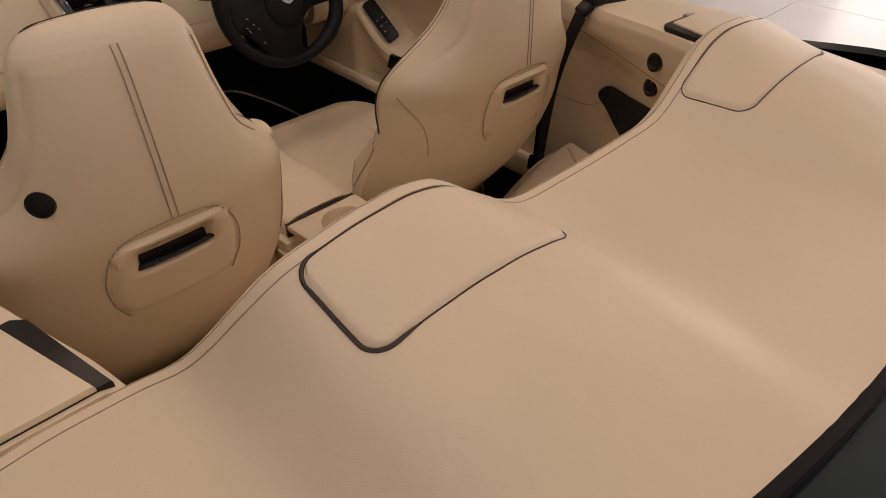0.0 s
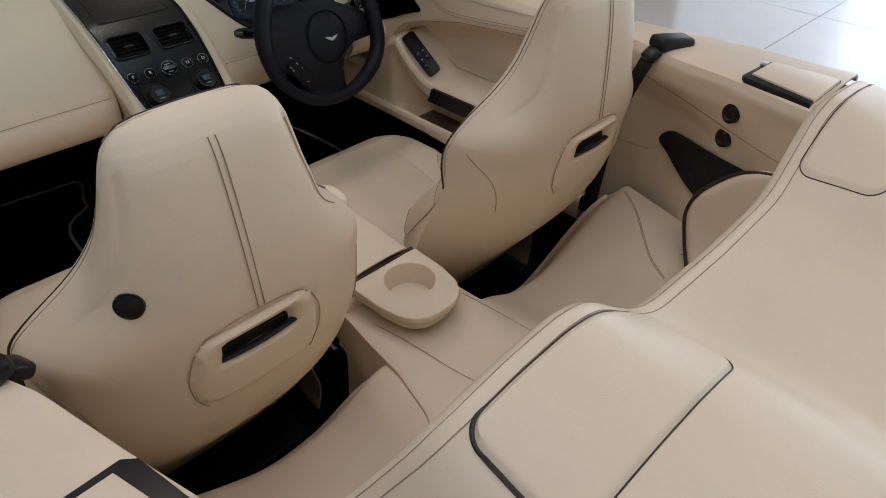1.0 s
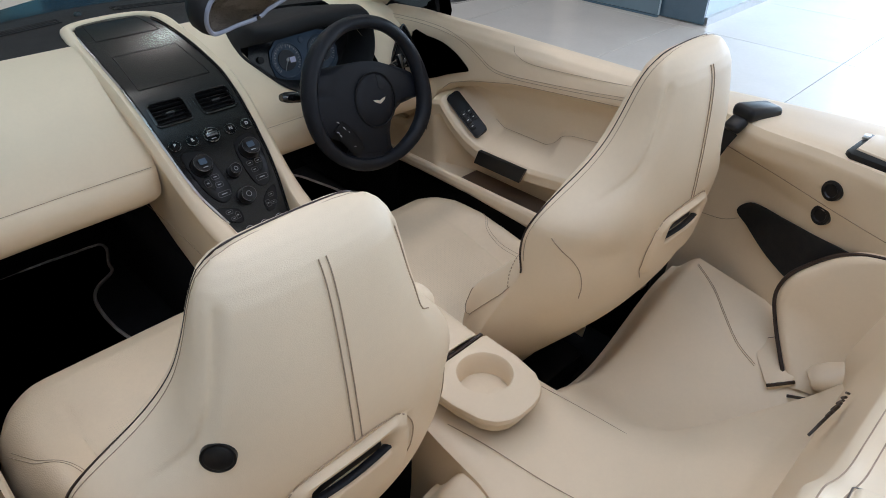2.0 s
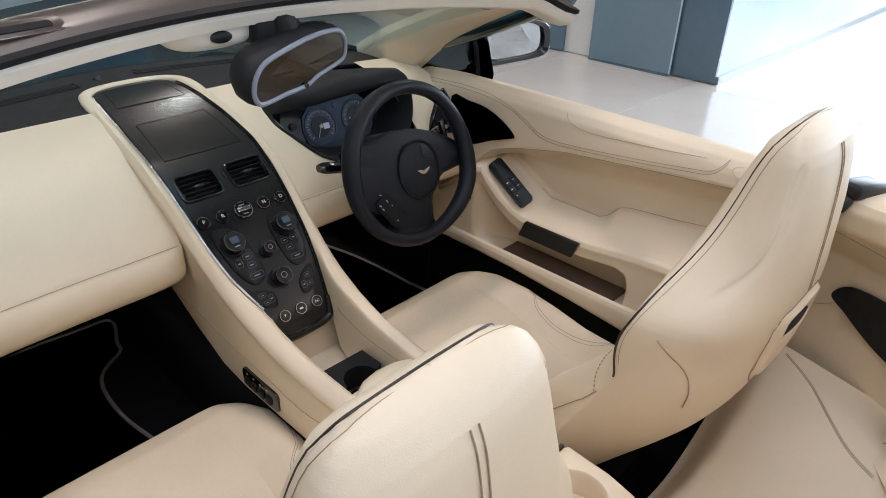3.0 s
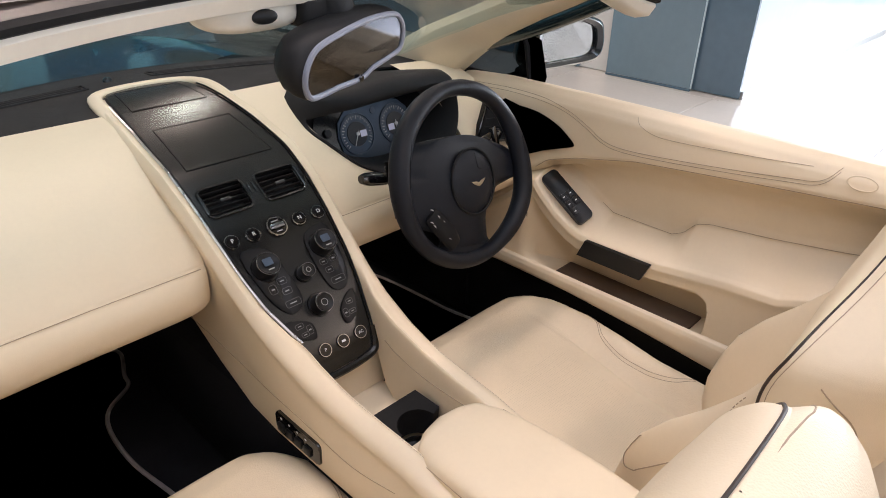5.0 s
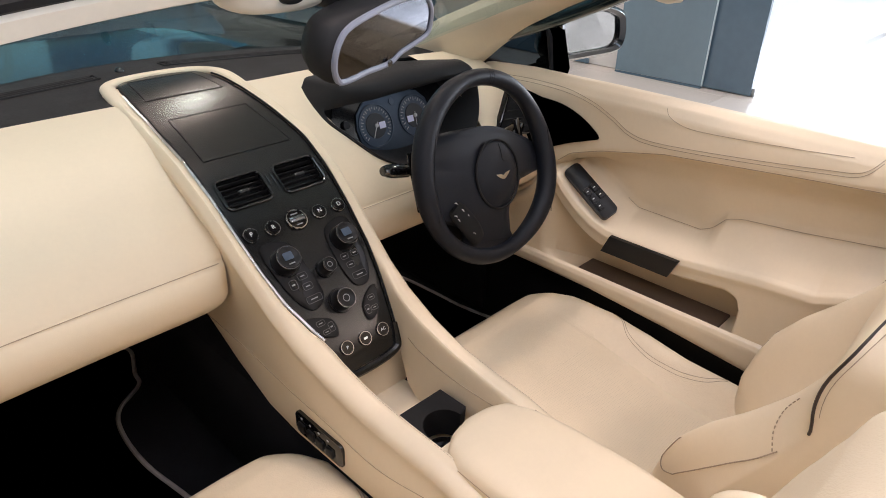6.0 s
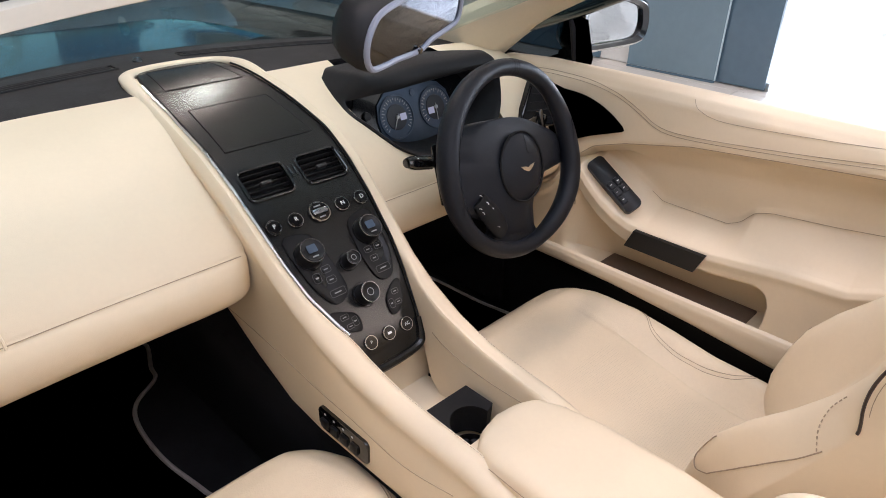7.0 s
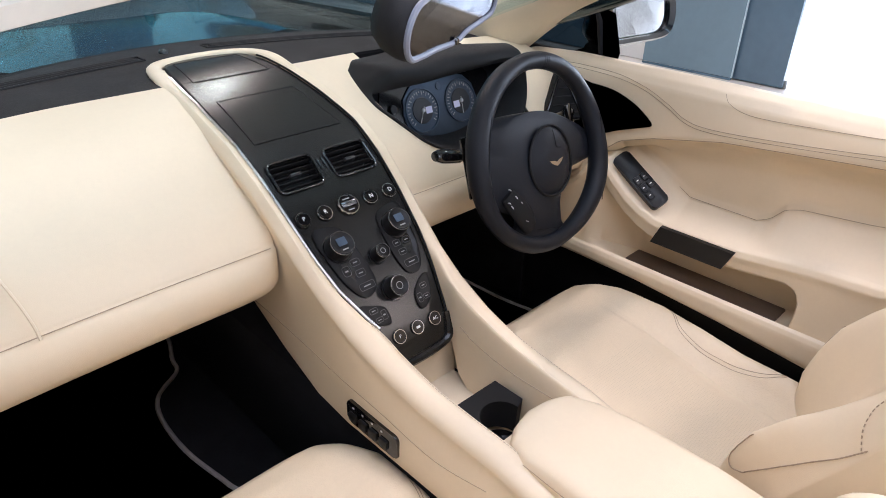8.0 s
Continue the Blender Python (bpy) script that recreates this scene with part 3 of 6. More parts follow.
# ---- front seats ----
SEAT = [  # height, half width, piping, rear middle, front middle
    (0.36, 0.205, -0.02, -0.060, 0.0), (0.42, 0.212, -0.03, -0.100, -0.02), (0.50, 0.220, -0.045, -0.165, -0.06), (0.56, 0.226, -0.065, -0.212, -0.09),
    (0.62, 0.232, -0.095, -0.254, -0.115), (0.68, 0.237, -0.125, -0.284, -0.130), (0.75, 0.240, -0.158, -0.305, -0.140),
    (0.79, 0.2415, -0.149, -0.312, -0.145), (0.83, 0.2415, -0.152, -0.317, -0.150), (0.864, 0.238, -0.165, -0.319, -0.155), (0.885, 0.221, -0.173, -0.319, -0.160),
    (0.90, 0.202, -0.181, -0.319, -0.163), (0.92, 0.182, -0.190, -0.318, -0.167), (0.938, 0.167, -0.198, -0.318, -0.174), (0.966, 0.153, -0.208, -0.317, -0.182),
    (1.02, 0.134, -0.222, -0.314, -0.196), (1.044, 0.128, -0.227, -0.312, -0.204), (1.07, 0.122, -0.233, -0.309, -0.212), (1.09, 0.117, -0.239, -0.305, -0.220),
    (1.105, 0.112, -0.245, -0.299, -0.227), (1.116, 0.105, -0.251, -0.291, -0.235), (1.124, 0.094, -0.255, -0.282, -0.243), (1.129, 0.072, -0.258, -0.272, -0.250), (1.1315, 0.034, -0.259, -0.265, -0.255), (1.132, 0.0005, -0.2595, -0.260, -0.259)]
_raw = table(SEAT)


def _rest(z, c=1):
    h = 0.013 * (1 - step(1.03, 1.09, z))
    return (_raw(z - 1.5 * h, c) + 2 * _raw(z - 0.5 * h, c) + 2 * _raw(z + 0.5 * h, c) + _raw(z + 1.5 * h, c)) / 6


_w = _rest
SEAT_X = 0.37


def pipe_half(z):
    """Half width at the piping: the head part narrows towards the front."""
    return _w(z) - 0.024 * step(0.90, 1.0, z) * min(_w(z) / 0.1, 1)


def lip_half(z):
    return _w(z) - 0.008 - 0.010 * step(0.90, 0.97, z)


def handle_field(x, z):
    """Inside distance to the arched handle bezel."""
    cx, cz, hx, hz, r = 0.0, 0.800, 0.092 - 0.10 * max(z - 0.80, 0), 0.062, 0.030
    qx, qz = abs(x - cx) - hx + r, abs(z - cz) - hz + r
    return -(math.hypot(max(qx, 0), max(qz, 0)) + min(max(qx, qz), 0) - r)


def seat_rear(x, z):
    w, yp, yc = _w(z), _rest(z, 2), _rest(z, 3)
    s = min(abs(x) / w, 1.0)
    n = float(np.interp(z, [0.82, 0.90, 1.0, 1.09, 1.115], [2.5, 2.9, 3.6, 3.2, 2.6]))
    y = yp - (yp - yc) * max(1 - s ** n, 0.0) ** (1 / n)
    if 0.89 < z < 1.10:
        y += 0.0055 * math.exp(-((abs(x) - lip_half(z)) / 0.0045) ** 2) * step(0.89, 0.92, z) * (1 - step(1.085, 1.10, z))
    h = handle_field(x, z)
    y -= 0.007 * step(0.0, 0.008, h)
    y += 0.003 * math.exp(-(h / 0.003) ** 2)
    pocket = step(0.0, 0.010, 0.058 - abs(x)) * step(0.806, 0.816, z) * (1 - step(0.832, 0.852, z))
    y += 0.020 * pocket
    return y


def levels(n):
    """Heights packed more closely towards the domed top."""
    keys = [0.36, 0.60, 0.74, 0.87, 0.91, 1.06, 1.096, 1.117, 1.1285, 1.132]
    at = [0, 0.10, 0.20, 0.48, 0.56, 0.80, 0.88, 0.945, 0.985, 1.0]
    return lambda v: float(np.interp(v, at, keys))


_lv = levels(1)


def seat_back_shell(u, v):
    z = _lv(v)
    w = _w(z)
    a = (u - 0.5) * math.pi
    x = w * math.copysign(abs(math.sin(a)) ** 0.8, math.sin(a)) if abs(a) > 1e-6 else 0.0
    y = seat_rear(x, z)
    q = min(max((_rest(z, 2) - y) / max(_rest(z, 2) - _rest(z, 3), 1e-4), 0), 1)
    x *= 1 - (1 - pipe_half(z) / w) * (1 - q) ** 2
    return Vector((SEAT_X + x, y, z))


def shell_edge(s, z, back):
    """A point on the rear shell a little way behind its edge."""
    w, yp, yc = _w(z), _rest(z, 2), _rest(z, 3)
    n = float(np.interp(z, [0.82, 0.90, 1.0, 1.09, 1.115], [2.5, 2.9, 3.6, 3.2, 2.6]))
    q = min(back / (yp - yc), 1)
    x = w * (1 - q ** n) ** (1 / n) * (1 - (1 - pipe_half(z) / w) * (1 - q) ** 2)
    return Vector((SEAT_X + s * (x + 0.0005), yp - back, z))


def shell_at(s, y, z):
    """The point of the rear shell at a given depth and height."""
    lo, hi = 0.0, _w(z)
    for _ in range(30):
        mid = (lo + hi) / 2
        lo, hi = (mid, hi) if seat_rear(mid, z) < y else (lo, mid)
    q = min(max((_rest(z, 2) - y) / max(_rest(z, 2) - _rest(z, 3), 1e-4), 0), 1)
    x = hi * (1 - (1 - pipe_half(z) / _w(z)) * (1 - q) ** 2)
    return Vector((SEAT_X + s * (x + 0.0012), y - 0.0004, z))


_bol = table([(0.36, 0.02), (0.42, 0.04), (0.49, 0.045), (0.55, 0.032), (0.60, 0.014), (0.65, -0.022), (0.70, -0.070), (0.75, -0.112), (0.80, -0.145), (0.86, -0.162), (0.95, -0.188), (1.05, -0.212), (1.125, -0.252)])


def seat_front(x, z):
    w, yp, yf = _w(z), _rest(z, 2), _rest(z, 4)
    s = min(abs(x) / w, 1.0)
    yb = max(_bol(z), yf - 0.004)
    y = yf + (yb - yf) * (1 - step(1.085, 1.108, z)) * math.exp(-((s - 0.80) / 0.19) ** 2)
    y -= 0.005 * math.exp(-((s - 0.50) / 0.025) ** 2) * (1 - step(0.98, 1.05, z))
    edge = max(1 - s ** 7, 0.0) ** 0.5
    return yp + (y - yp) * edge


def seat_face(u, v):
    z = _lv(v)
    w = _w(z)
    a = (u - 0.5) * math.pi
    x = w * math.copysign(abs(math.sin(a)) ** 0.85, math.sin(a)) if abs(a) > 1e-6 else 0.0
    return Vector((SEAT_X + x * pipe_half(z) / w, seat_front(x, z), z))


def on_seat(points, lift=0.001):
    return [Vector((SEAT_X + x, seat_rear(x, z) - lift, z)) for x, z in points]


def along(p, q, n=24):
    return [(p[0] + (q[0] - p[0]) * i / n, p[1] + (q[1] - p[1]) * i / n) for i in range(n + 1)]


def cushion_z(x, y):
    """Top of the seat cushion, x from the seat's middle."""
    s = abs(x) / 0.245
    base = float(np.interp(y, [-0.14, 0.0, 0.15, 0.3, 0.42, 0.50, 0.54, 0.562, 0.575], [0.40, 0.392, 0.400, 0.425, 0.447, 0.455, 0.446, 0.425, 0.395]))
    bol = float(np.interp(y, [-0.14, 0.05, 0.25, 0.40, 0.50, 0.575], [0.075, 0.065, 0.045, 0.020, 0.004, 0.0]))
    z = base + bol * math.exp(-((s - 0.78) / 0.17) ** 2)
    z -= 0.004 * math.exp(-((s - 0.53) / 0.022) ** 2) * step(0.46, 0.40, y)
    return z


def cushion_half(y):
    return float(np.interp(y, [-0.14, 0.0, 0.15, 0.35, 0.46, 0.52, 0.555, 0.575], [0.225, 0.232, 0.252, 0.284, 0.276, 0.244, 0.207, 0.165]))


def cushion(u, v):
    y = -0.04 + 0.615 * (1 - (1 - v) ** 1.25)
    w = cushion_half(y)
    if 0.14 <= u <= 0.86:
        s = (u - 0.5) / 0.36
        x = w * s
        edge = max(1 - abs(s) ** 8, 0) ** 0.5
        return Vector((SEAT_X + x, y, 0.33 + (cushion_z(0.245 * s, y) - 0.33) * (0.35 + 0.65 * edge)))
    k = (0.14 - u) / 0.14 if u < 0.5 else (u - 0.86) / 0.14
    sgn = -1 if u < 0.5 else 1
    ztop = 0.33 + (cushion_z(0.245, y) - 0.33) * 0.35
    return Vector((SEAT_X + sgn * (w + 0.012 * math.sin(math.pi * k)), y, ztop - (ztop - 0.23) * k))


def cushion_top(x, y):
    s = min(x / cushion_half(y), 1)
    edge = max(1 - s ** 8, 0) ** 0.5
    return 0.33 + (cushion_z(0.245 * s, y) - 0.33) * (0.35 + 0.65 * edge)


def build_seat():
    root = thing("front_seat", (SEAT_X, 0.1, 0.17), "cream leather bucket seat with dark piping", "car seat", "front seats")
    part("back_shell", grid(seat_back_shell, 100, 150), CREAM, root, "smooth leather rear shell")
    part("backrest", grid(seat_face, 100, 150), CREAM, root)
    part("cushion", grid(cushion, 90, 60, 0.004), CREAM_PERF, root, "perforated seat cushion")
    part("cushion_front", grid(lambda u, v: Vector((SEAT_X + (2 * u - 1) * 0.165 * (1 - 0.1 * v), 0.575 - 0.03 * v, 0.353 - 0.13 * v)), 20, 6, 0.006), CREAM, root)
    for s in (-1, 1):
        line = [Vector((SEAT_X + s * (pipe_half(z) + 0.001 - 0.0022 * step(0.86, 0.92, z)), _rest(z, 2) + 0.0030 * step(0.86, 0.92, z), z)) for z in np.linspace(0.752, 1.105, 60)]
        part("piping", tube(line, lambda t: 0.0019 - 0.0005 * step(0.15, 0.6, t), 6), DARK_BROWN, root, "dark brown piping")
    rise = list(np.linspace(0.78, 1.09, 80)) + [1.095, 1.10, 1.105, 1.110, 1.115, 1.119, 1.122, 1.125, 1.127, 1.129, 1.1305]
    both = [shell_edge(s, z, min(0.007, 0.34 * (_rest(z, 2) - _rest(z, 3)))) for s, zs in ((-1, rise), (1, rise[::-1])) for z in zs]
    part("edge_seam", tube(both, 0.00045, 5), STITCH, root)
    top = [Vector((SEAT_X + x * 0.985, _rest(z, 2) + 0.003, z)) for x, z in [(s * pipe_half(z), z) for s, z in ((-1, 1.105), (-1, 1.116), (-1, 1.124), (-1, 1.129))] + [(0, 1.132)] + [(s * pipe_half(z), z) for s, z in ((1, 1.129), (1, 1.124), (1, 1.116), (1, 1.105))]]
    part("top_piping", tube(smooth_path(top, 4), 0.0011, 6), DARK_BROWN, root)
    for s in (-1, 1):
        part("panel_stitching", tube(on_seat(along((s * 0.0042 + 0.0015, 1.104), (s * 0.0046 + 0.0095, 0.870))), 0.0008, 5), STITCH, root)
    arch = [(-0.080, 0.735), (-0.095, 0.765), (-0.098, 0.81), (-0.080, 0.850), (-0.05, 0.868), (0.0, 0.872), (0.05, 0.868), (0.080, 0.850), (0.098, 0.81), (0.095, 0.765), (0.080, 0.735)]
    part("bezel_stitching", tube(on_seat([(p.x, p.z) for p in smooth_path([(x, 0, z) for x, z in arch], 6)], 0.0018), 0.0009, 5), STITCH, root)
    yb = seat_rear(0, 0.822)
    part("grab_slot", box((SEAT_X, yb - 0.001, 0.820), (0.104, 0.006, 0.017), 0.002, 2), BLACK_PLASTIC, root, "dark grab slot")
    part("grab_strap", tube([Vector((SEAT_X + x, yb - 0.010 - 0.004 * math.cos(x * 28), 0.8165)) for x in np.linspace(-0.055, 0.055, 16)], 0.0055, 8, flat=0.6), BLACK_LEATHER, root, "black leather pull strap")
    for s in (-1, 1):
        out = [shell_at(s, p.y, p.z) for p in smooth_path([(0, y, z) for y, z in ((-0.206, 0.847), (-0.226, 0.826), (-0.242, 0.808), (-0.252, 0.785), (-0.255, 0.755), (-0.250, 0.725))], 5)]
        if s > 0:
            part("rim_seam", tube(on_seat([(s * lip_half(z), z) for z in np.linspace(0.912, 1.086, 40)], 0.0006), 0.0009, 5), STITCH, root)
        part("side_seam", tube(out, 0.0009, 5), STITCH, root)
        for off in (0.0, 0.006):
            groove = [Vector((SEAT_X + s * (p.x + off), p.y, cushion_top(p.x + off, p.y) + 0.0006)) for p in smooth_path([(0.255, 0.40, 0), (0.228, 0.33, 0), (0.186, 0.285, 0), (0.167, 0.23, 0), (0.163, 0.18, 0), (0.164, 0.13, 0), (0.170, 0.09, 0), (0.185, 0.06, 0)], 8)]
            part("cushion_seam", tube(groove, 0.0006, 5), STITCH, root)
    for s in (-1, 1):
        for pts in (((0.199, 0.542), (0.212, 0.593), (0.221, 0.635), (0.230, 0.672), (0.236, 0.704)), ((0.187, 0.604), (0.183, 0.572), (0.183, 0.545), (0.190, 0.532), (0.199, 0.542))):
            seam = [Vector((SEAT_X + s * (p.x + 0.0008), seat_front(p.x * _w(p.z) / pipe_half(p.z), p.z) + 0.0010, p.z)) for p in smooth_path([(x, 0, z) for x, z in pts], 8)]
            part("bolster_seam", tube(seam, 0.0009, 5), STITCH, root)
        part("bolster_stitching", stitches(smooth_path([(SEAT_X + s * x, y + 0.001, z) for x, y, z in ((0.235, -0.125, 0.699), (0.222, -0.117, 0.720), (0.210, -0.119, 0.746), (0.208, -0.132, 0.774))], 8), 0.0009, 0.004, 0.003), STITCH, root)
    part("base_rail", box((SEAT_X, 0.18, 0.20), (0.36, 0.52, 0.07), 0.01, 2), BLACK_PLASTIC, root)
    return root


driver_seat = build_seat()
passenger_seat = copy_thing(driver_seat, pose(-SEAT_X, 0.1, 0.17))
HOME[passenger_seat] = Vector((-SEAT_X, 0.1, 0.17))
_sh = bmesh.new()
bmesh.ops.create_uvsphere(_sh, u_segments=20, v_segments=12, radius=1.0)
bmesh.ops.transform(_sh, matrix=pose(-SEAT_X + 0.224, -0.175, 0.862, -15, 0, 8) @ Matrix.Diagonal((0.018, 0.036, 0.024, 1)), verts=_sh.verts)
part("shoulder_bolster", _sh, CREAM, passenger_seat)
_slope = (seat_rear(-0.115, 0.945) - seat_rear(-0.145, 0.945)) / 0.030
_rise = (seat_rear(-0.13, 0.96) - seat_rear(-0.13, 0.93)) / 0.030
part("plug", lathe([(0, 0.0012), (0.0125, 0.0016), (0.0140, 0.0005), (0.0165, 0.0010), (0.0170, -0.006)], facing((-SEAT_X - 0.13, seat_rear(-0.13, 0.945) - 0.001, 0.945), (_slope, -1, _rise))), BLACK_PLASTIC, passenger_seat, "round black plug")

# ---- dashboard ----
dash = thing("dashboard", (0, 0.9, 0.65), "cream leather dashboard with charcoal upper deck", "dashboard")
FACE = [(1.03, 0.932), (0.97, 0.921), (0.89, 0.894), (0.81, 0.852), (0.745, 0.803), (0.706, 0.764), (0.694, 0.749), (0.690, 0.742),
        (0.681, 0.734), (0.671, 0.715), (0.669, 0.694), (0.676, 0.670), (0.694, 0.652), (0.725, 0.643), (0.80, 0.640)]
_face = smooth_path([(0, y, z) for y, z in FACE], 5)


def dash_face(x0, x1, first=0, back=0.0):
    def fn(u, v):
        p = _face[first + int(round(v * (len(_face) - 1 - first)))]
        xe = x1(p.z) if callable(x1) else x1
        x = x0 + (xe - x0) * u
        sweep = 0.16 * max(abs(x) - 0.30, 0) ** 1.5
        k = step(0.74, 0.95, p.z)
        y = p.y - sweep * (0.35 + 1.6 * k)
        inner = 0.035 * math.exp(-(abs(x) - 0.135) / 0.02) * step(0.76, 0.70, p.z) * 0.6
        return Vector((x, y + inner + back, p.z))
    return grid(fn, 60, len(_face) - 1 - first)


part("passenger_fascia", dash_face(-0.715, -0.136), CREAM, dash)
def cluster_edge(z):
    return float(np.interp(z, [0.63, 0.775, 0.789, 0.804, 0.822, 0.843, 0.866, 0.89, 0.906, 0.935], [0.345, 0.334, 0.300, 0.270, 0.250, 0.233, 0.216, 0.212, 0.255, 0.30]))


part("driver_fascia", dash_face(0.136, cluster_edge), CREAM, dash)
part("column_fascia", dash_face(0.30, 0.58, 32, 0.05), CREAM, dash)
part("outer_fascia", dash_face(0.565, 0.715), CREAM, dash)


def fascia_seam(x0, x1):
    p = _face[35]
    return [Vector((x, p.y - 0.35 * 0.16 * max(abs(x) - 0.30, 0) ** 1.5 - 0.0035, 0.7415)) for x in np.linspace(x0, x1, 40)]


part("glovebox_seam", tube(fascia_seam(-0.71, -0.147), 0.0008, 5), STITCH, dash)
part("fascia_seam", tube(fascia_seam(0.147, 0.31), 0.0007, 5), STITCH, dash)
_gb = [_face[i] for i in range(14, 35)]
part("glovebox_edge", tube([Vector((-0.530 + 0.035 * step(0.90, 0.745, p.z), p.y - 0.028, p.z + 0.004)) for p in _gb], 0.0022, 6), CREAM, dash)


def dash_top(u, v):
    x = -0.72 + 1.44 * u
    y0 = 1.03 - 0.16 * max(abs(x) - 0.30, 0) ** 1.5 * 1.95
    y1 = 1.46 - 0.75 * x * x
    y = y0 + (y1 - y0) * v
    z = 0.932 + 0.006 * math.sin(math.pi * v) - 0.035 * step(0.75, 1.0, v)
    z -= 0.010 * abs(x / 0.72) ** 3
    return Vector((x, y, z))


part("upper_deck", grid(dash_top, 60, 24, 0.006), BLACK_SOFT, dash, "charcoal soft upper deck")


def deck_top(x):
    return 0.9385 - 0.010 * abs(x / 0.72) ** 3


def demist_slot(x0, x1, y0, y1, bow):
    """Two narrow black slots in a shallow moulded surround."""
    def row(off, lift, grow=0.0):
        return [Vector((x, y0 + (y1 - y0) * (x - x0) / (x1 - x0) + bow * math.sin(math.pi * (x - x0) / (x1 - x0)) + off, deck_top(x) + lift)) for x in np.linspace(x0 - grow, x1 + grow, 32)]
    for off in (-0.0065, 0.0065):
        part("demister_slot", tube(row(off, 0.0012), 0.0042, 8, flat=0.5, up=(0, 0, 1)), RUBBER, dash, "narrow black demister slot")
    part("demister_surround", tube(row(-0.017, 0.0, 0.012) + row(0.017, 0.0, 0.012)[::-1], 0.0028, 6, closed=True), BLACK_SOFT, dash)


demist_slot(-0.60, -0.10, 1.130, 1.238, 0.012)
demist_slot(0.075, 0.50, 1.263, 1.126, 0.014)
part("sun_sensor", lathe([(0.010, -0.004), (0.010, 0.003), (0.006, 0.008), (0, 0.009)], pose(-0.03, 1.265, 0.938)), BLACK_GLOSS, dash)

# instrument binnacle
BX, BY = 0.385, 0.845
binnacle = thing("instrument_binnacle", (BX, BY, 0.75), "black instrument binnacle with two silver-blue dials", "instrument cluster")
LIP = [(0.211, 0.866, 0.885), (0.214, 0.832, 0.868), (0.226, 0.803, 0.852), (0.247, 0.768, 0.826), (0.268, 0.744, 0.806), (0.300, 0.728, 0.790), (0.345, 0.718, 0.776), (0.400, 0.714, 0.770), (0.460, 0.718, 0.774),
       (0.515, 0.728, 0.790), (0.555, 0.745, 0.830), (0.572, 0.762, 0.875), (0.562, 0.772, 0.908), (0.530, 0.780, 0.922), (0.450, 0.788, 0.919), (0.377, 0.797, 0.915), (0.300, 0.803, 0.909), (0.250, 0.825, 0.902), (0.222, 0.850, 0.893)]
_lip = smooth_path(LIP, 5, closed=True)


def binnacle_shell(u, v):
    """Hood outside, thick rounded visor, and recess down to the dial plate."""
    p = _lip[int(round(u * len(_lip))) % len(_lip)]
    c = Vector((0.392, 0, 0.845))
    out = Vector((p.x - c.x, 0, p.z - c.z)).normalized()
    top = step(0.872, 0.902, p.z)
    # outward shift, set-back and rise of the visor
    rear = float(np.interp(p.x, [0.20, 0.25, 0.33, 0.42, 0.56, 0.60], [0.955, 0.968, 0.957, 0.918, 0.826, 0.81])) - p.y
    rear = 0.10 + (max(rear, 0.03) - 0.10) * top
    prof = [(0.004, rear + 0.006, 0.0), (0.010, rear, 0.022), (0.012, 0.025, 0.029), (0.010, 0.008, 0.026), (0.006, -0.002, 0.019), (0.002, -0.005, 0.009), (0.0, 0.0, 0.001), (-0.003, 0.008, 0.0)]
    k = int(round(v * 9))
    if k < 8:
        o, d, r = prof[k]
        left = top * step(0.33, 0.22, p.x)
        back = step(0.0, 0.02, r)
        inward = 0.012 * left * back * step(0.25, 0.21, p.x)
        return p + out * (o * (1 - 0.8 * left)) + Vector((inward, d, r * top * (1 + 0.5 * left)))
    far = 0.872 + 0.36 * (p.z - 0.838)
    q = (0.5, 1.0)[k - 8]
    s = 1 - 0.07 * q
    return Vector((c.x + (p.x - c.x) * s, p.y + 0.008 + (far - p.y - 0.008) * q, c.z + (p.z - c.z) * s))


part("hood", grid(binnacle_shell, len(_lip), 9, ring=True), BLACK_SOFT, binnacle)
TILT = Vector((0, -0.94, 0.34))
_pm = facing((BX + 0.008, 0.855, 0.838), TILT)
part("dial_plate", plate([(x, y) for x, y in [(-0.165, 0.02), (-0.15, 0.06), (-0.08, 0.078), (0.0, 0.072), (0.08, 0.078), (0.15, 0.06), (0.19, 0.02), (0.17, -0.04), (0.10, -0.09), (-0.03, -0.10), (-0.10, -0.06)]], 0.004, _pm), BLACK_GLOSS, binnacle, smooth=False)
part("metal_plate", plate([(-0.118, 0.0), (-0.110, 0.035), (-0.085, 0.058), (-0.055, 0.066), (-0.02, 0.064), (0.0, 0.062), (0.02, 0.064), (0.055, 0.066), (0.085, 0.058), (0.110, 0.035), (0.118, 0.0), (0.112, -0.035), (0.09, -0.062), (0.05, -0.078), (-0.05, -0.078), (-0.09, -0.062), (-0.112, -0.035)], 0.002, _pm @ pose(0.004, -0.006, 0.0035) @ Matrix.Scale(0.94, 4)), DIAL_METAL, binnacle, smooth=False)
_pm = _pm @ pose(0.006, -0.006, 0) @ Matrix.Scale(0.86, 4)
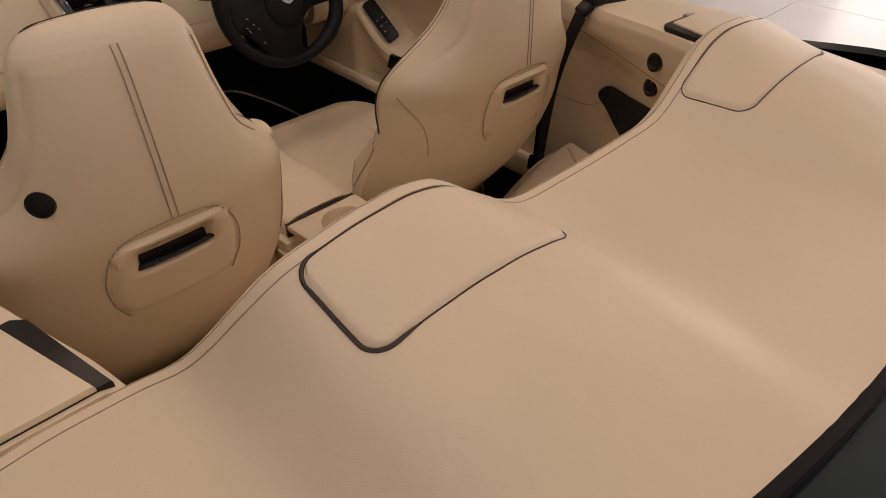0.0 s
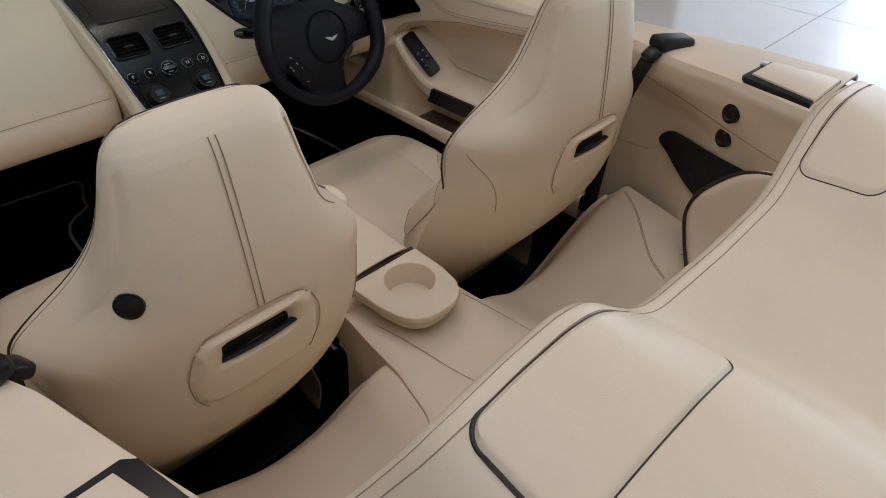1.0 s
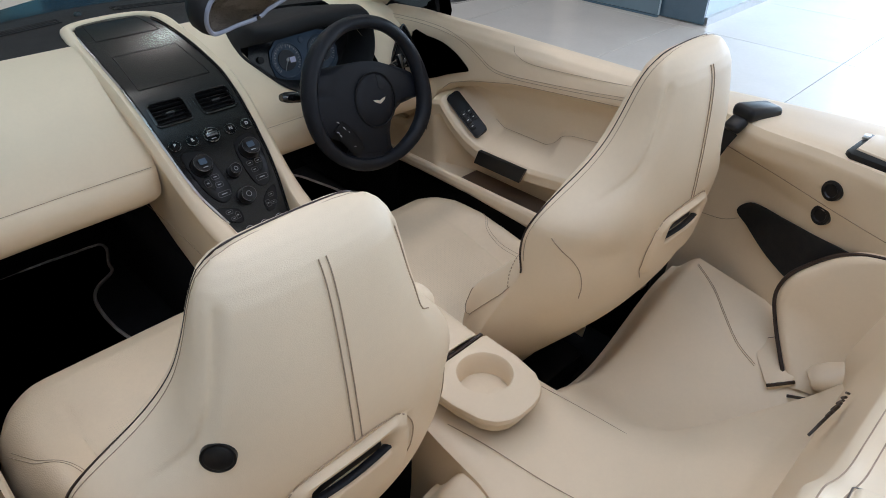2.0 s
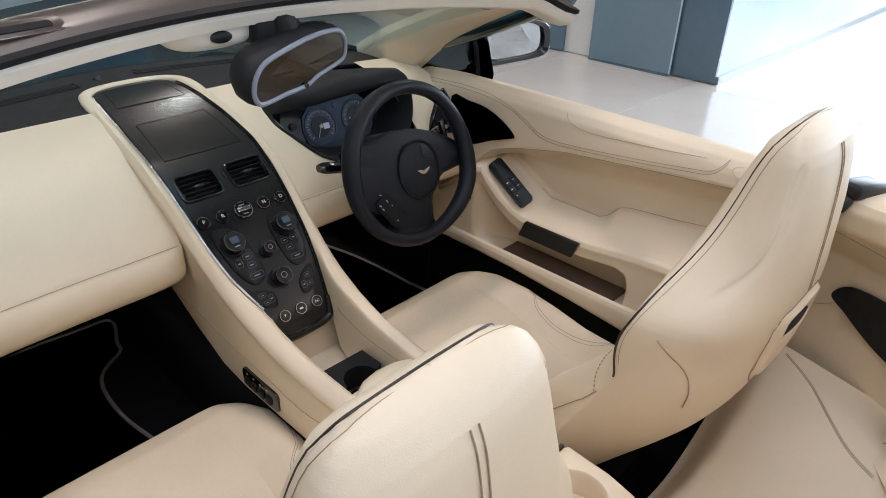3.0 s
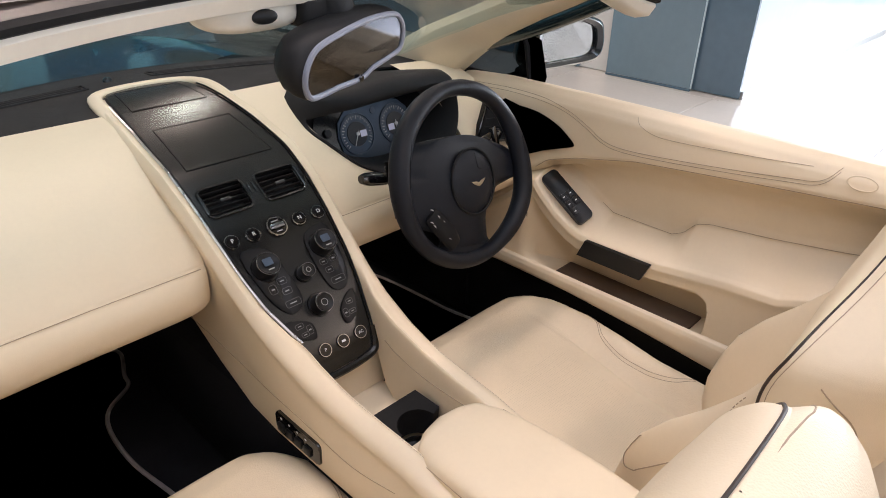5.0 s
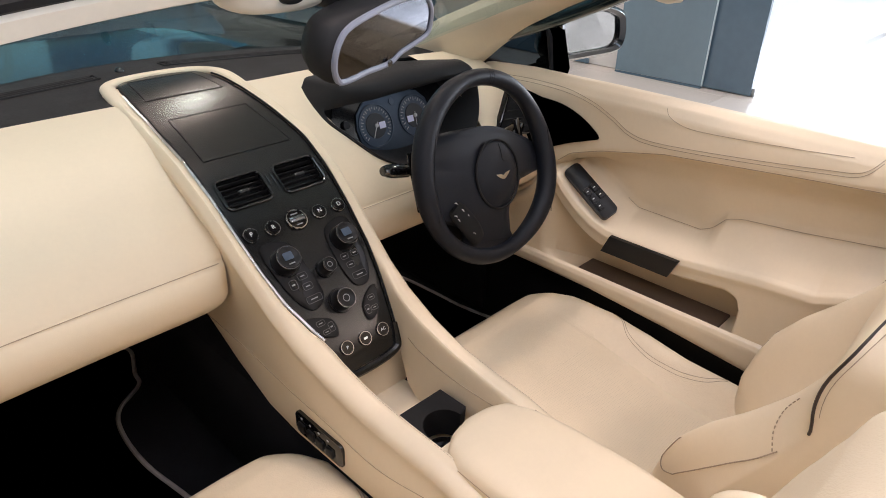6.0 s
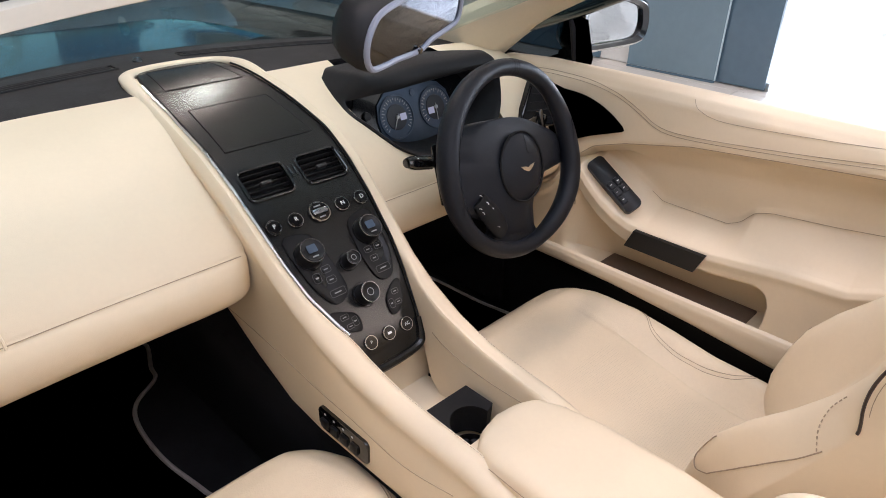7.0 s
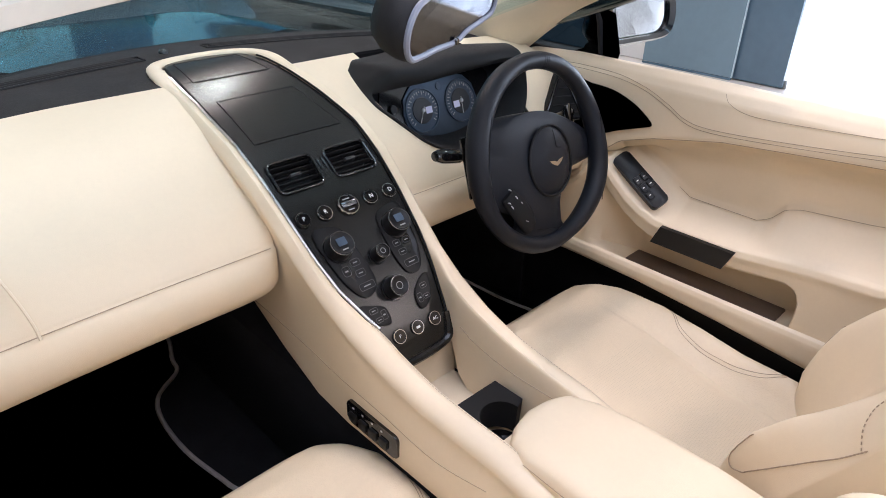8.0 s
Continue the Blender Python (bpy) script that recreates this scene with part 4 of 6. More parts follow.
for _k, _s in ((-0.068, 1), (0.068, -1)):
    dial = part("dial", lathe([(0, 0.0), (0.052, 0.0), (0.0525, 0.003), (0.0555, 0.003), (0.0565, -0.003)], _pm @ pose(_k - 0.002, 0, 0.005), 40), DIAL_FACE, binnacle, "round dial")
    _dm = _pm @ pose(_k - 0.002, 0, 0.0058)
    part("dial_ring", ring(0.0548, 0.0012, _dm, 40, 6), CHROME, dial)
    part("dial_centre", lathe([(0, 0.001), (0.032, 0.001), (0.033, -0.001)], _dm, 32), DIAL_INNER, dial)
    bm = bmesh.new()
    for i in range(27):
        a = radians(-130 + 260 * i / 26)
        l = 0.009 if i % 2 == 0 else 0.0045
        sub = box((0, 0.0485 - l / 2, 0), (0.0013, l, 0.0006))
        bmesh.ops.transform(sub, matrix=_dm @ Matrix.Rotation(-a, 4, "Z"), verts=sub.verts)
        bm = joined(bm, sub)
    part("tick_marks", bm, WHITE_INK, dial, smooth=False)
    sub = box((0, 0.012, 0.003), (0.0016, 0.044, 0.0012))
    bmesh.ops.transform(sub, matrix=_dm @ Matrix.Rotation(radians(150 if _s > 0 else 176), 4, "Z"), verts=sub.verts)
    part("needle", joined(sub, lathe([(0.005, 0.0), (0.005, 0.005), (0, 0.006)], _dm, 16)), WHITE_INK, dial, "pale needle", smooth=False)
    part("display", box((0, 0, 0), (0.021, 0.017, 0.0008), m=_dm @ pose(0.019 * _s, 0.002 * _s - 0.004, 0.0025)), DISPLAY, dial, "lit display", smooth=False)
part("warning_lamp", lathe([(0, 0.002), (0.0085, 0.002), (0.009, 0)], _pm @ pose(-0.002, 0.050, 0.004), 20), DIAL_FACE, binnacle)
part("lamp_switch", lathe([(0, 0.004), (0.010, 0.004), (0.011, 0)], _pm @ pose(-0.160, 0.020, 0.004), 20), BLACK_PLASTIC, binnacle)

# outer air vent in the driver's end of the dashboard
vent = thing("side_air_vent", (0.635, 0.76, 0.82), "black triangular air vent in cream fascia", "air vent")
_vm = facing((0.640, 0.705, 0.835), (-0.35, -0.85, 0.38))
_tri = [(p.x, p.y) for p in smooth_path([(-0.045, -0.047, 0), (0.0, -0.050, 0), (0.046, -0.050, 0), (0.050, -0.040, 0), (0.034, 0.005, 0), (0.014, 0.056, 0), (0.004, 0.060, 0), (-0.020, 0.010, 0), (-0.042, -0.036, 0)], 4, closed=True)]
part("duct", plate(_tri, 0.026, _vm @ pose(0, 0, -0.004)), RUBBER, vent, smooth=False)
part("frame", tube([_vm @ Vector((x, y, -0.001)) for x, y in _tri], 0.0038, 8, closed=True, up=_vm.to_3x3() @ Vector((0, 0, 1))), BLACK_GLOSS, vent, "glossy black vent frame")
for _i in range(4):
    part("slat", box((0, 0, 0), (0.074 - 0.017 * _i, 0.0022, 0.005), 0.0008, 1, m=_vm @ pose(0.007 + 0.001 * _i, -0.034 + 0.019 * _i, -0.003, 30, 0, 0)), RUBBER, vent)
part("vent_knob", box((0, 0, 0), (0.012, 0.008, 0.010), 0.003, 2, m=_vm @ pose(0.010, -0.026, 0.006)), BLACK_PLASTIC, vent)

# steering column cowl
column = thing("steering_column", (0.385, 0.68, 0.7), "cream leather steering column cowl with black stalks", "steering column")


def cowl(u, v):
    a = 2 * math.pi * u
    y = 0.63 + 0.19 * v
    return Vector((0.392 + 0.070 * math.cos(a) * (1 + 0.15 * v), y, 0.728 - 0.008 * v + (0.052 - 0.004 * v) * math.sin(a)))


part("cowl", grid(cowl, 32, 10, ring=True, caps=True), CREAM, column)
for _s in (-1, 1):
    base = Vector((0.385 + _s * 0.07, 0.632, 0.80))
    tip = Vector((0.385 + _s * 0.206, 0.642, 0.829))
    stalk = part("stalk", tube([base.lerp(tip, t) for t in np.linspace(0, 1, 12)], lambda t: 0.008 + 0.009 * step(0.45, 0.62, t) - 0.006 * step(0.88, 1.0, t), 14, flat=0.8), BLACK_GLOSS, column, "black control stalk")
    part("stalk_ring", tube([base.lerp(tip, t) for t in (0.60, 0.63)], 0.0166, 14, flat=0.8), KNOB_RIM, stalk)
    part("shift_paddle", box((0, 0, 0), (0.022, 0.006, 0.115), 0.003, 2, m=pose(0.385 + _s * 0.158, 0.600, 0.806, -19, 0, _s * 8)), BLACK_GLOSS, column)

# ---- centre stack and console ----
STACK = [(1.165, 0.944), (1.09, 0.940), (1.02, 0.930), (0.942, 0.913), (0.87, 0.893), (0.807, 0.872), (0.76, 0.846), (0.723, 0.820),
         (0.672, 0.779), (0.617, 0.730), (0.591, 0.705), (0.55, 0.655), (0.508, 0.602), (0.496, 0.580), (0.488, 0.564)]
_sl = smooth_path([(0, y, z) for y, z in STACK], 8)


def stack_at(y):
    """Point and outward normal of the stack's face on its middle line."""
    i = min(range(len(_sl) - 1), key=lambda k: abs(0.5 * (_sl[k].y + _sl[k + 1].y) - y))
    d = (_sl[min(i + 2, len(_sl) - 1)] - _sl[max(i - 1, 0)]).normalized()
    n = Vector((0, d.z, -d.y))
    if n.z < 0:
        n = -n
    a, b = _sl[i], _sl[i + 1]
    t = (y - a.y) / (b.y - a.y) if abs(b.y - a.y) > 1e-6 else 0
    return a.lerp(b, min(max(t, -1), 2)), n


def stack_pose(x, y, lift=0.0):
    p, n = stack_at(y)
    up = Vector((0, n.z, -n.y))
    if up.y < 0:
        up = -up
    return facing(Vector((x, p.y, p.z)) + n * lift, n, up)


_half = table([(0.480, 0.070), (0.52, 0.083), (0.56, 0.094), (0.61, 0.103), (0.67, 0.1105), (0.73, 0.115), (0.80, 0.117), (0.90, 0.115), (1.0, 0.109), (1.08, 0.101), (1.13, 0.088), (1.155, 0.068), (1.165, 0.04)])

console = thing("centre_console", (0, 0.5, 0.17), "cream leather centre console with black control panel", "centre console")


VENT_X, VENT_Y = 0.057, 0.737


def in_vent(p):
    return abs(abs(p.x) - VENT_X) < 0.040 and abs(p.y - VENT_Y) < 0.0225


def panel_sheet():
    fine = smooth_path([(0, y, z) for y, z in STACK], 15)

    def fn(u, v):
        p = fine[int(round(v * (len(fine) - 1)))]
        return Vector((_half(p.y) * (2 * u - 1), p.y, p.z))
    bm = grid(fn, 72, len(fine) - 1)
    gone = [f for f in bm.faces if in_vent(f.calc_center_median())]
    bmesh.ops.delete(bm, geom=gone, context="FACES")
    return bm


panel = part("control_panel", panel_sheet(), PANEL_BLACK, console, "satin black control panel")


def side_line(s, grow, lift):
    pts = []
    for i, p in enumerate(_sl):
        if p.y > 1.10:
            continue
        d = (_sl[min(i + 3, len(_sl) - 1)] - _sl[max(i - 3, 0)]).normalized()
        n = Vector((0, -d.z, d.y))
        n = n if n.z > 0 else -n
        pts.append(Vector((s * (_half(p.y) + grow), p.y, p.z)) + n * lift)
    return pts


for _s in (-1, 1):
    part("edge_gasket", tube(side_line(_s, 0.0008, 0.0035), 0.0022, 8, up=(0, 0, 1)), RUBBER, console, "black edge gasket")


_crown = table([(-0.1, 0.572), (0.10, 0.578), (0.17, 0.586), (0.22, 0.597), (0.30, 0.603), (0.37, 0.612), (0.44, 0.632), (0.514, 0.664), (0.571, 0.700), (0.62, 0.741), (0.672, 0.788), (0.73, 0.836), (0.807, 0.880), (0.942, 0.920), (1.09, 0.947), (1.17, 0.951)])
_inner = table([(-0.1, 0.06), (0.20, 0.066), (0.30, 0.070), (0.40, 0.074), (0.48, 0.076), (0.52, 0.086), (0.56, 0.097), (0.61, 0.106), (0.67, 0.1135), (0.73, 0.118), (0.80, 0.120), (0.90, 0.118), (1.0, 0.112), (1.08, 0.104), (1.13, 0.092), (1.165, 0.07)])
_outer = table([(-0.1, 0.112), (0.20, 0.112), (0.35, 0.118), (0.46, 0.124), (0.55, 0.131), (0.62, 0.137), (0.73, 0.145), (0.80, 0.148), (0.95, 0.146), (1.05, 0.140), (1.10, 0.134), (1.165, 0.12)])


_run = [p for p in _sl if p.y < 1.10] + [Vector((0, y, z)) for y, z in ((0.46, 0.520), (0.42, 0.512), (0.38, 0.51), (0.33, 0.515), (0.28, 0.525), (0.23, 0.535), (0.17, 0.54), (0.10, 0.54), (0.02, 0.54), (-0.05, 0.54), (-0.10, 0.54))]


def cheek_point(s, k, v):
    """Leather border of the stack: from the panel's edge (k = 0) over a soft crown and down the console's flank (k = 60)."""
    i = min(int(v * (len(_run) - 1)), len(_run) - 2)
    p = _run[i].lerp(_run[i + 1], v * (len(_run) - 1) - i)
    y = p.y
    xi, xo, zc = _inner(y), _outer(y), _crown(y)
    foot = p.z - 0.01 - 0.04 * step(0.50, 0.45, y)
    flank_x = float(np.interp(y, [0.2, 0.4, 0.7, 1.2], [0.125, 0.128, 0.124, 0.12]))
    low = float(np.interp(y, [-0.1, 0.40, 0.53, 0.62, 0.72, 0.83, 1.0, 1.2], [0.45, 0.455, 0.452, 0.463, 0.506, 0.566, 0.64, 0.70]))
    pts = [(xi, foot), (xi + 0.001, p.z + 0.4 * (zc - p.z)), (xi + 0.006, zc - 0.003), (xi + 0.014, zc), ((xi + xo) / 2 + 0.003, zc + 0.001),
           (xo - 0.006, zc - 0.006), (xo, zc - 0.018), (xo - 0.002, zc - 0.035), (0.5 * (xo + flank_x), zc - 0.07), (flank_x, 0.5 * (zc - 0.07 + low)), (flank_x, low + 0.012), (flank_x - 0.003, low + 0.003), (flank_x - 0.012, low)]
    q = smooth_path([(a, 0, b) for a, b in pts], 5)[k]
    return Vector((s * q.x, y, q.z))


for _s in (-1, 1):
    part("side_wall", grid(lambda u, v: cheek_point(_s, int(round(u * 60)), v), 60, 170), CREAM, console)
part("bright_strip", tube([Vector((-_inner(p.y) - 0.0028, p.y, _crown(p.y) - 0.0008)) for p in _sl if 0.49 < p.y < 1.06], 0.0026, 8, up=(0, 0, 1)), SATIN, console, "thin bright metal strip")
for _s, _k in ((-1, 13), (1, 24)):
    _line = [p + Vector((0, 0, 0.0006)) for p in (cheek_point(_s, _k, v / 170) for v in range(171)) if 0.16 < p.y < (0.50 if _s < 0 else 0.58)]
    part("crown_stitching", stitches(_line, 0.0004, 0.004, 0.002), PALE_STITCH, console)
part("tray_seam", tube([cheek_point(1, 6, v / 170) + Vector((-0.0004, 0, 0)) for v in range(171) if 0.25 < cheek_point(1, 6, v / 170).y < 0.485], 0.0007, 5), STITCH, console)
for _s in (-1, 1):
    part("flank_seam", tube(smooth_path([(_s * 0.1465, 0.80, 0.602), (_s * 0.1415, 0.72, 0.590), (_s * 0.136, 0.62, 0.572), (_s * 0.133, 0.53, 0.556), (_s * 0.1295, 0.44, 0.545), (_s * 0.126, 0.32, 0.530), (_s * 0.122, 0.22, 0.545)], 8), 0.0006, 5), STITCH, console)
# leather rim across the top of the stack
_capline = smooth_path([(-0.125, 1.00, 0.917), (-0.1225, 1.055, 0.9335), (-0.1185, 1.095, 0.940), (-0.108, 1.13, 0.9415), (-0.083, 1.153, 0.9425), (-0.045, 1.165, 0.943), (0, 1.169, 0.943),
                        (0.045, 1.165, 0.943), (0.083, 1.153, 0.9425), (0.108, 1.13, 0.9415), (0.1185, 1.095, 0.940), (0.1225, 1.055, 0.9335), (0.125, 1.00, 0.917)], 8)
part("top_rim", tube(_capline, lambda t: 0.0165 - 0.005 * math.sin(math.pi * t) ** 2, 14, flat=0.62, up=(0, 0, 1)), CREAM, console)
part("panel_foot", tube(smooth_path([(-0.082, 0.506, 0.604), (-0.076, 0.493, 0.578), (-0.062, 0.486, 0.562), (0.0, 0.484, 0.557), (0.062, 0.486, 0.562), (0.076, 0.493, 0.578), (0.082, 0.506, 0.604)], 6), 0.0075, 8), PANEL_BLACK, console, "rounded black foot of the panel")
# storage tray in front of the armrest
part("tray_floor", box((0, 0.375, 0.464), (0.19, 0.27, 0.008)), CREAM, console, smooth=False)
part("tray_front", box((0, 0.503, 0.520), (0.200, 0.008, 0.110)), CREAM, console, smooth=False)

# screen and cover plates, seams in the panel
def inset(name, y0, y1, w0, w1, mat, r=0.0):
    """A plate that lies flush on the stack between two stations."""
    def fn(u, v):
        y = y0 + (y1 - y0) * v
        p, n = stack_at(y)
        w = w0 + (w1 - w0) * v
        return Vector(((2 * u - 1) * w, p.y, p.z)) + n * 0.0008
    ob = part(name, grid(fn, 10, 16, 0.001), mat, console)
    rim = []
    for a, b in (((-1, 0), (1, 0)), ((1, 0), (1, 1)), ((1, 1), (-1, 1)), ((-1, 1), (-1, 0))):
        for i in range(12):
            t = i / 12
            u, v = a[0] + (b[0] - a[0]) * t, a[1] + (b[1] - a[1]) * t
            y = y0 + (y1 - y0) * v
            p, n = stack_at(y)
            rim.append(Vector((u * (w0 + (w1 - w0) * v), p.y, p.z)) + n * 0.0008)
    part("seam", tube(rim, 0.0008, 5, closed=True), RUBBER, ob)
    return ob


inset("screen_cover", 0.942, 0.806, 0.080, 0.089, PANEL_BLACK)
inset("speaker_cover", 1.135, 1.026, 0.068, 0.080, PANEL_BLACK)

# air vents
for _s in (-1, 1):
    _m = stack_pose(_s * VENT_X, VENT_Y, 0.0)
    _o = rounded(0.088, 0.062, 0.012)
    av = part("air_vent", tube([_m @ Vector((x, y, 0.001)) for x, y in _o], 0.0030, 8, closed=True, up=_m.to_3x3() @ Vector((0, 0, 1))), BLACK_GLOSS, console, "black louvred air vent")
    part("vent_duct", grid(lambda u, v: _m @ Vector((_o[int(round(u * len(_o))) % len(_o)][0] * (1 - 0.08 * v), _o[int(round(u * len(_o))) % len(_o)][1] * (1 - 0.08 * v), -0.030 * v)), len(_o), 2, ring=True), RUBBER, av)
    part("vent_back", plate(rounded(0.084, 0.058, 0.012), 0.002, _m @ pose(0, 0, -0.028)), RUBBER, av, smooth=False)
    for _i in range(5):
        part("slat", box((0, 0, 0), (0.084, 0.0075, 0.0018), 0.0006, 1, m=_m @ pose(0, -0.022 + 0.011 * _i, -0.006, 68, 0, 0)), BLACK_PLASTIC, av)
    part("vent_tab", box((0, 0, 0), (0.022, 0.007, 0.010), 0.003, 2, m=_m @ pose(0.0, -0.001, -0.001)), VENT_SLAT, av)
    part("vent_wheel", box((0, 0, 0), (0.004, 0.024, 0.005), 0.0018, 2, m=stack_pose(_s * 0.005, 0.742, 0.001)), BLACK_GLOSS, console)

# gear buttons and start key slot
for _x, _t in ((-0.091, "P"), (-0.0485, "R"), (0.0485, "N"), (0.091, "D")):
    _m = stack_pose(_x, 0.671)
    b = part("gear_button", lathe([(0, 0.006), (0.0105, 0.006), (0.0118, 0.0045), (0.012, -0.003)], _m, 28), BLACK_GLOSS, console, "round glass gear button")
    part("button_ring", ring(0.0130, 0.0012, _m @ pose(0, 0, 0.003), 32, 6), CHROME, b)
    lettering("letter", _t, 0.0110, _m @ pose(0, 0, 0.0064), WHITE_INK, b)
_m = stack_pose(0.0, 0.671)
key = part("start_button", lathe([(0, 0.004), (0.017, 0.004), (0.0178, 0.003), (0.018, -0.003)], _m, 32), BLACK_GLOSS, console, "round start key slot")
part("button_ring", ring(0.0185, 0.0018, _m @ pose(0, 0, 0.004), 36, 6), CHROME, key)
part("key_bar", box((0, 0, 0), (0.031, 0.011, 0.006), 0.003, 2, m=_m @ pose(0, 0, 0.006)), KNOB_RIM, key)
part("mark", box((0, 0, 0), (0.014, 0.0022, 0.0005), m=_m @ pose(0, 0.0105, 0.0045)), GREY_INK, key, smooth=False)
part("mark", box((0, 0, 0), (0.012, 0.0022, 0.0005), m=_m @ pose(0, -0.0105, 0.0045)), GREY_INK, key, smooth=False)

# rotary controls
for _x, _y, _r, _scr in ((-0.062, 0.622, 0.0225, True), (0.062, 0.624, 0.0225, True), (0.0, 0.596, 0.0135, False), (0.0, 0.556, 0.0185, False)):
    _m = stack_pose(_x, _y)
    kn = part("rotary_knob", lathe([(0, 0.024), (_r * 0.72, 0.0245), (_r * 0.84, 0.0265), (_r * 0.95, 0.025), (_r, 0.020), (_r * 1.05, 0.0)], _m, 36), BLACK_PLASTIC, console, "black rotary knob")
    part("knob_ring", ring(_r * 0.93, 0.0008, _m @ pose(0, 0, 0.0252), 36, 6), KNOB_RIM, kn)
    if _scr:
        part("knob_screen", plate(rounded(_r * 0.78, _r * 0.62, 0.002), 0.001, _m @ pose(0, 0.003, 0.0258)), DIAL_FACE, kn, smooth=False)
        part("mark", box((0, 0, 0), (_r * 0.5, 0.0022, 0.0005), m=_m @ pose(0, -_r * 0.5, 0.0255)), GREY_INK, kn, smooth=False)
    else:
        part("mark", ring(_r * 0.33, 0.0006, _m @ pose(0, 0, 0.0246), 24, 5), GREY_INK, kn)
    part("knob_collar", ring(_r * 1.10, 0.0022, _m @ pose(0, 0, 0.001), 36, 6), BLACK_GLOSS, kn)


def key_pad(name, pts, keys):
    """A flush pad of touch keys; pts are its outline in x and station."""
    line = [stack_pose(x, y, 0.0026).translation for x, y in [(q.x, q.y) for q in smooth_path([(x, y, 0) for x, y in pts], 3, closed=True)]]
    bm = bmesh.new()
    bm.faces.new([bm.verts.new(p) for p in line])
    bmesh.ops.solidify(bm, geom=bm.faces[:], thickness=0.001)
    pad = part(name, bm, BLACK_PLASTIC, console, "flush black touch-key pad", smooth=False)
    part("pad_rim", tube(line, 0.0008, 5, closed=True), RUBBER, pad)
    for x, y, w, h in keys:
        m = stack_pose(x, y, 0.0032)
        part("key_outline", tube([m @ Vector((a, b, 0)) for a, b in rounded(w, h, min(w, h) * 0.3, 3)], 0.0005, 4, closed=True), DIM_INK, pad)
        part("key_symbol", box((0, 0, 0), (w * 0.45, h * 0.16, 0.0004), m=m), GREY_INK, pad, smooth=False)


key_pad("touch_pad", [(-0.092, 0.648), (-0.060, 0.652), (-0.036, 0.640), (-0.028, 0.600), (-0.024, 0.572), (-0.040, 0.560), (-0.062, 0.562), (-0.084, 0.590)],
        [(-0.068, 0.592, 0.014, 0.017), (-0.046, 0.598, 0.018, 0.012), (-0.045, 0.585, 0.018, 0.012), (-0.044, 0.570, 0.030, 0.012)])
key_pad("touch_pad", [(0.092, 0.648), (0.060, 0.652), (0.036, 0.640), (0.030, 0.600), (0.036, 0.572), (0.050, 0.562), (0.072, 0.566), (0.086, 0.592)],
        [(0.046, 0.600, 0.015, 0.011), (0.068, 0.600, 0.015, 0.011), (0.050, 0.588, 0.016, 0.011), (0.058, 0.574, 0.030, 0.012)])
key_pad("touch_pad", [(-0.076, 0.552), (-0.050, 0.548), (-0.030, 0.540), (-0.032, 0.524), (-0.050, 0.526), (-0.066, 0.534)],
        [(-0.054, 0.543, 0.016, 0.009), (-0.050, 0.532, 0.014, 0.008), (-0.038, 0.535, 0.010, 0.016)])
key_pad("touch_pad", [(0.076, 0.556), (0.056, 0.552), (0.036, 0.540), (0.034, 0.524), (0.050, 0.524), (0.068, 0.536)],
        [(0.058, 0.545, 0.014, 0.009), (0.056, 0.533, 0.014, 0.008), (0.042, 0.534, 0.010, 0.016)])
for _x, _t in ((-0.068, ""), (-0.028, "P"), (0.012, ""), (0.052, "AC")):
    _m = stack_pose(_x, 0.5075)
    b = part("lower_button", lathe([(0, 0.004), (0.0098, 0.004), (0.0108, 0.003), (0.011, -0.003)], _m, 26), BLACK_GLOSS, console, "small round button")
    part("button_ring", ring(0.0117, 0.0010, _m @ pose(0, 0, 0.003), 28, 6), CHROME, b)
    if _t:
        lettering("letter", _t, 0.008, _m @ pose(0, 0, 0.0043), WHITE_INK, b)
    else:
        part("symbol", box((0, 0, 0), (0.008, 0.004, 0.0004), m=_m @ pose(0, 0, 0.0043)), RED_INK if _x < -0.05 else WHITE_INK, b, smooth=False)

# seat switch on the console's flank
sw = thing("seat_switch", (-0.13, 0.46, 0.50), "black seat adjustment switch with silver toggles", "switch")
_m = facing((-0.1305, 0.458, 0.498), (-1, 0, 0), (0, 0, 1))
part("plate", plate(rounded(0.128, 0.046, 0.010), 0.008, _m @ pose(0, 0, 0.002, 0, 0, 0), 0.002), BLACK_GLOSS, sw)
for _i in range(4):
    part("lamp_dot", box((0, 0, 0), (0.004, 0.003, 0.0006), m=_m @ pose(-0.045 + 0.024 * _i, 0.014, 0.0026)), WHITE_INK, sw, smooth=False)
    part("toggle", box((0, 0, 0), (0.020, 0.018, 0.007), 0.003, 2, m=_m @ pose(-0.045 + 0.026 * _i, -0.005, 0.004)), BLACK_PLASTIC, sw)

# cup holder block in the tray
cupb = thing("folding_cup_holder", (0.02, 0.33, 0.49), "black folding cup holder with concave front", "cup holder")
part("flap", box((0.008, 0.383, 0.492), (0.112, 0.006, 0.050), 0.002, 2, m=pose(0, 0, 0, 12, 0, 0)), RUBBER, cupb)
_notch = [(0.004 + 0.036 * math.cos(a), 0.305 + 0.036 * math.sin(a)) for a in np.linspace(0, math.pi, 33)]
part("body", plate([(0.060, 0.312), (0.058, 0.370), (-0.050, 0.372), (-0.052, 0.306)] + _notch[::-1], 0.056, pose(0, -0.004, 0.526, 3, 0, 0)), RUBBER, cupb)
part("cradle", lathe([(0.0, 0.002), (0.034, 0.002), (0.036, 0.012), (0.036, -0.002)], pose(0.004, 0.300, 0.472)), BLACK_GLOSS, cupb)

# armrest lid
armrest = thing("armrest_lid", (0, 0.06, 0.60), "cream padded leather armrest lid", "armrest")


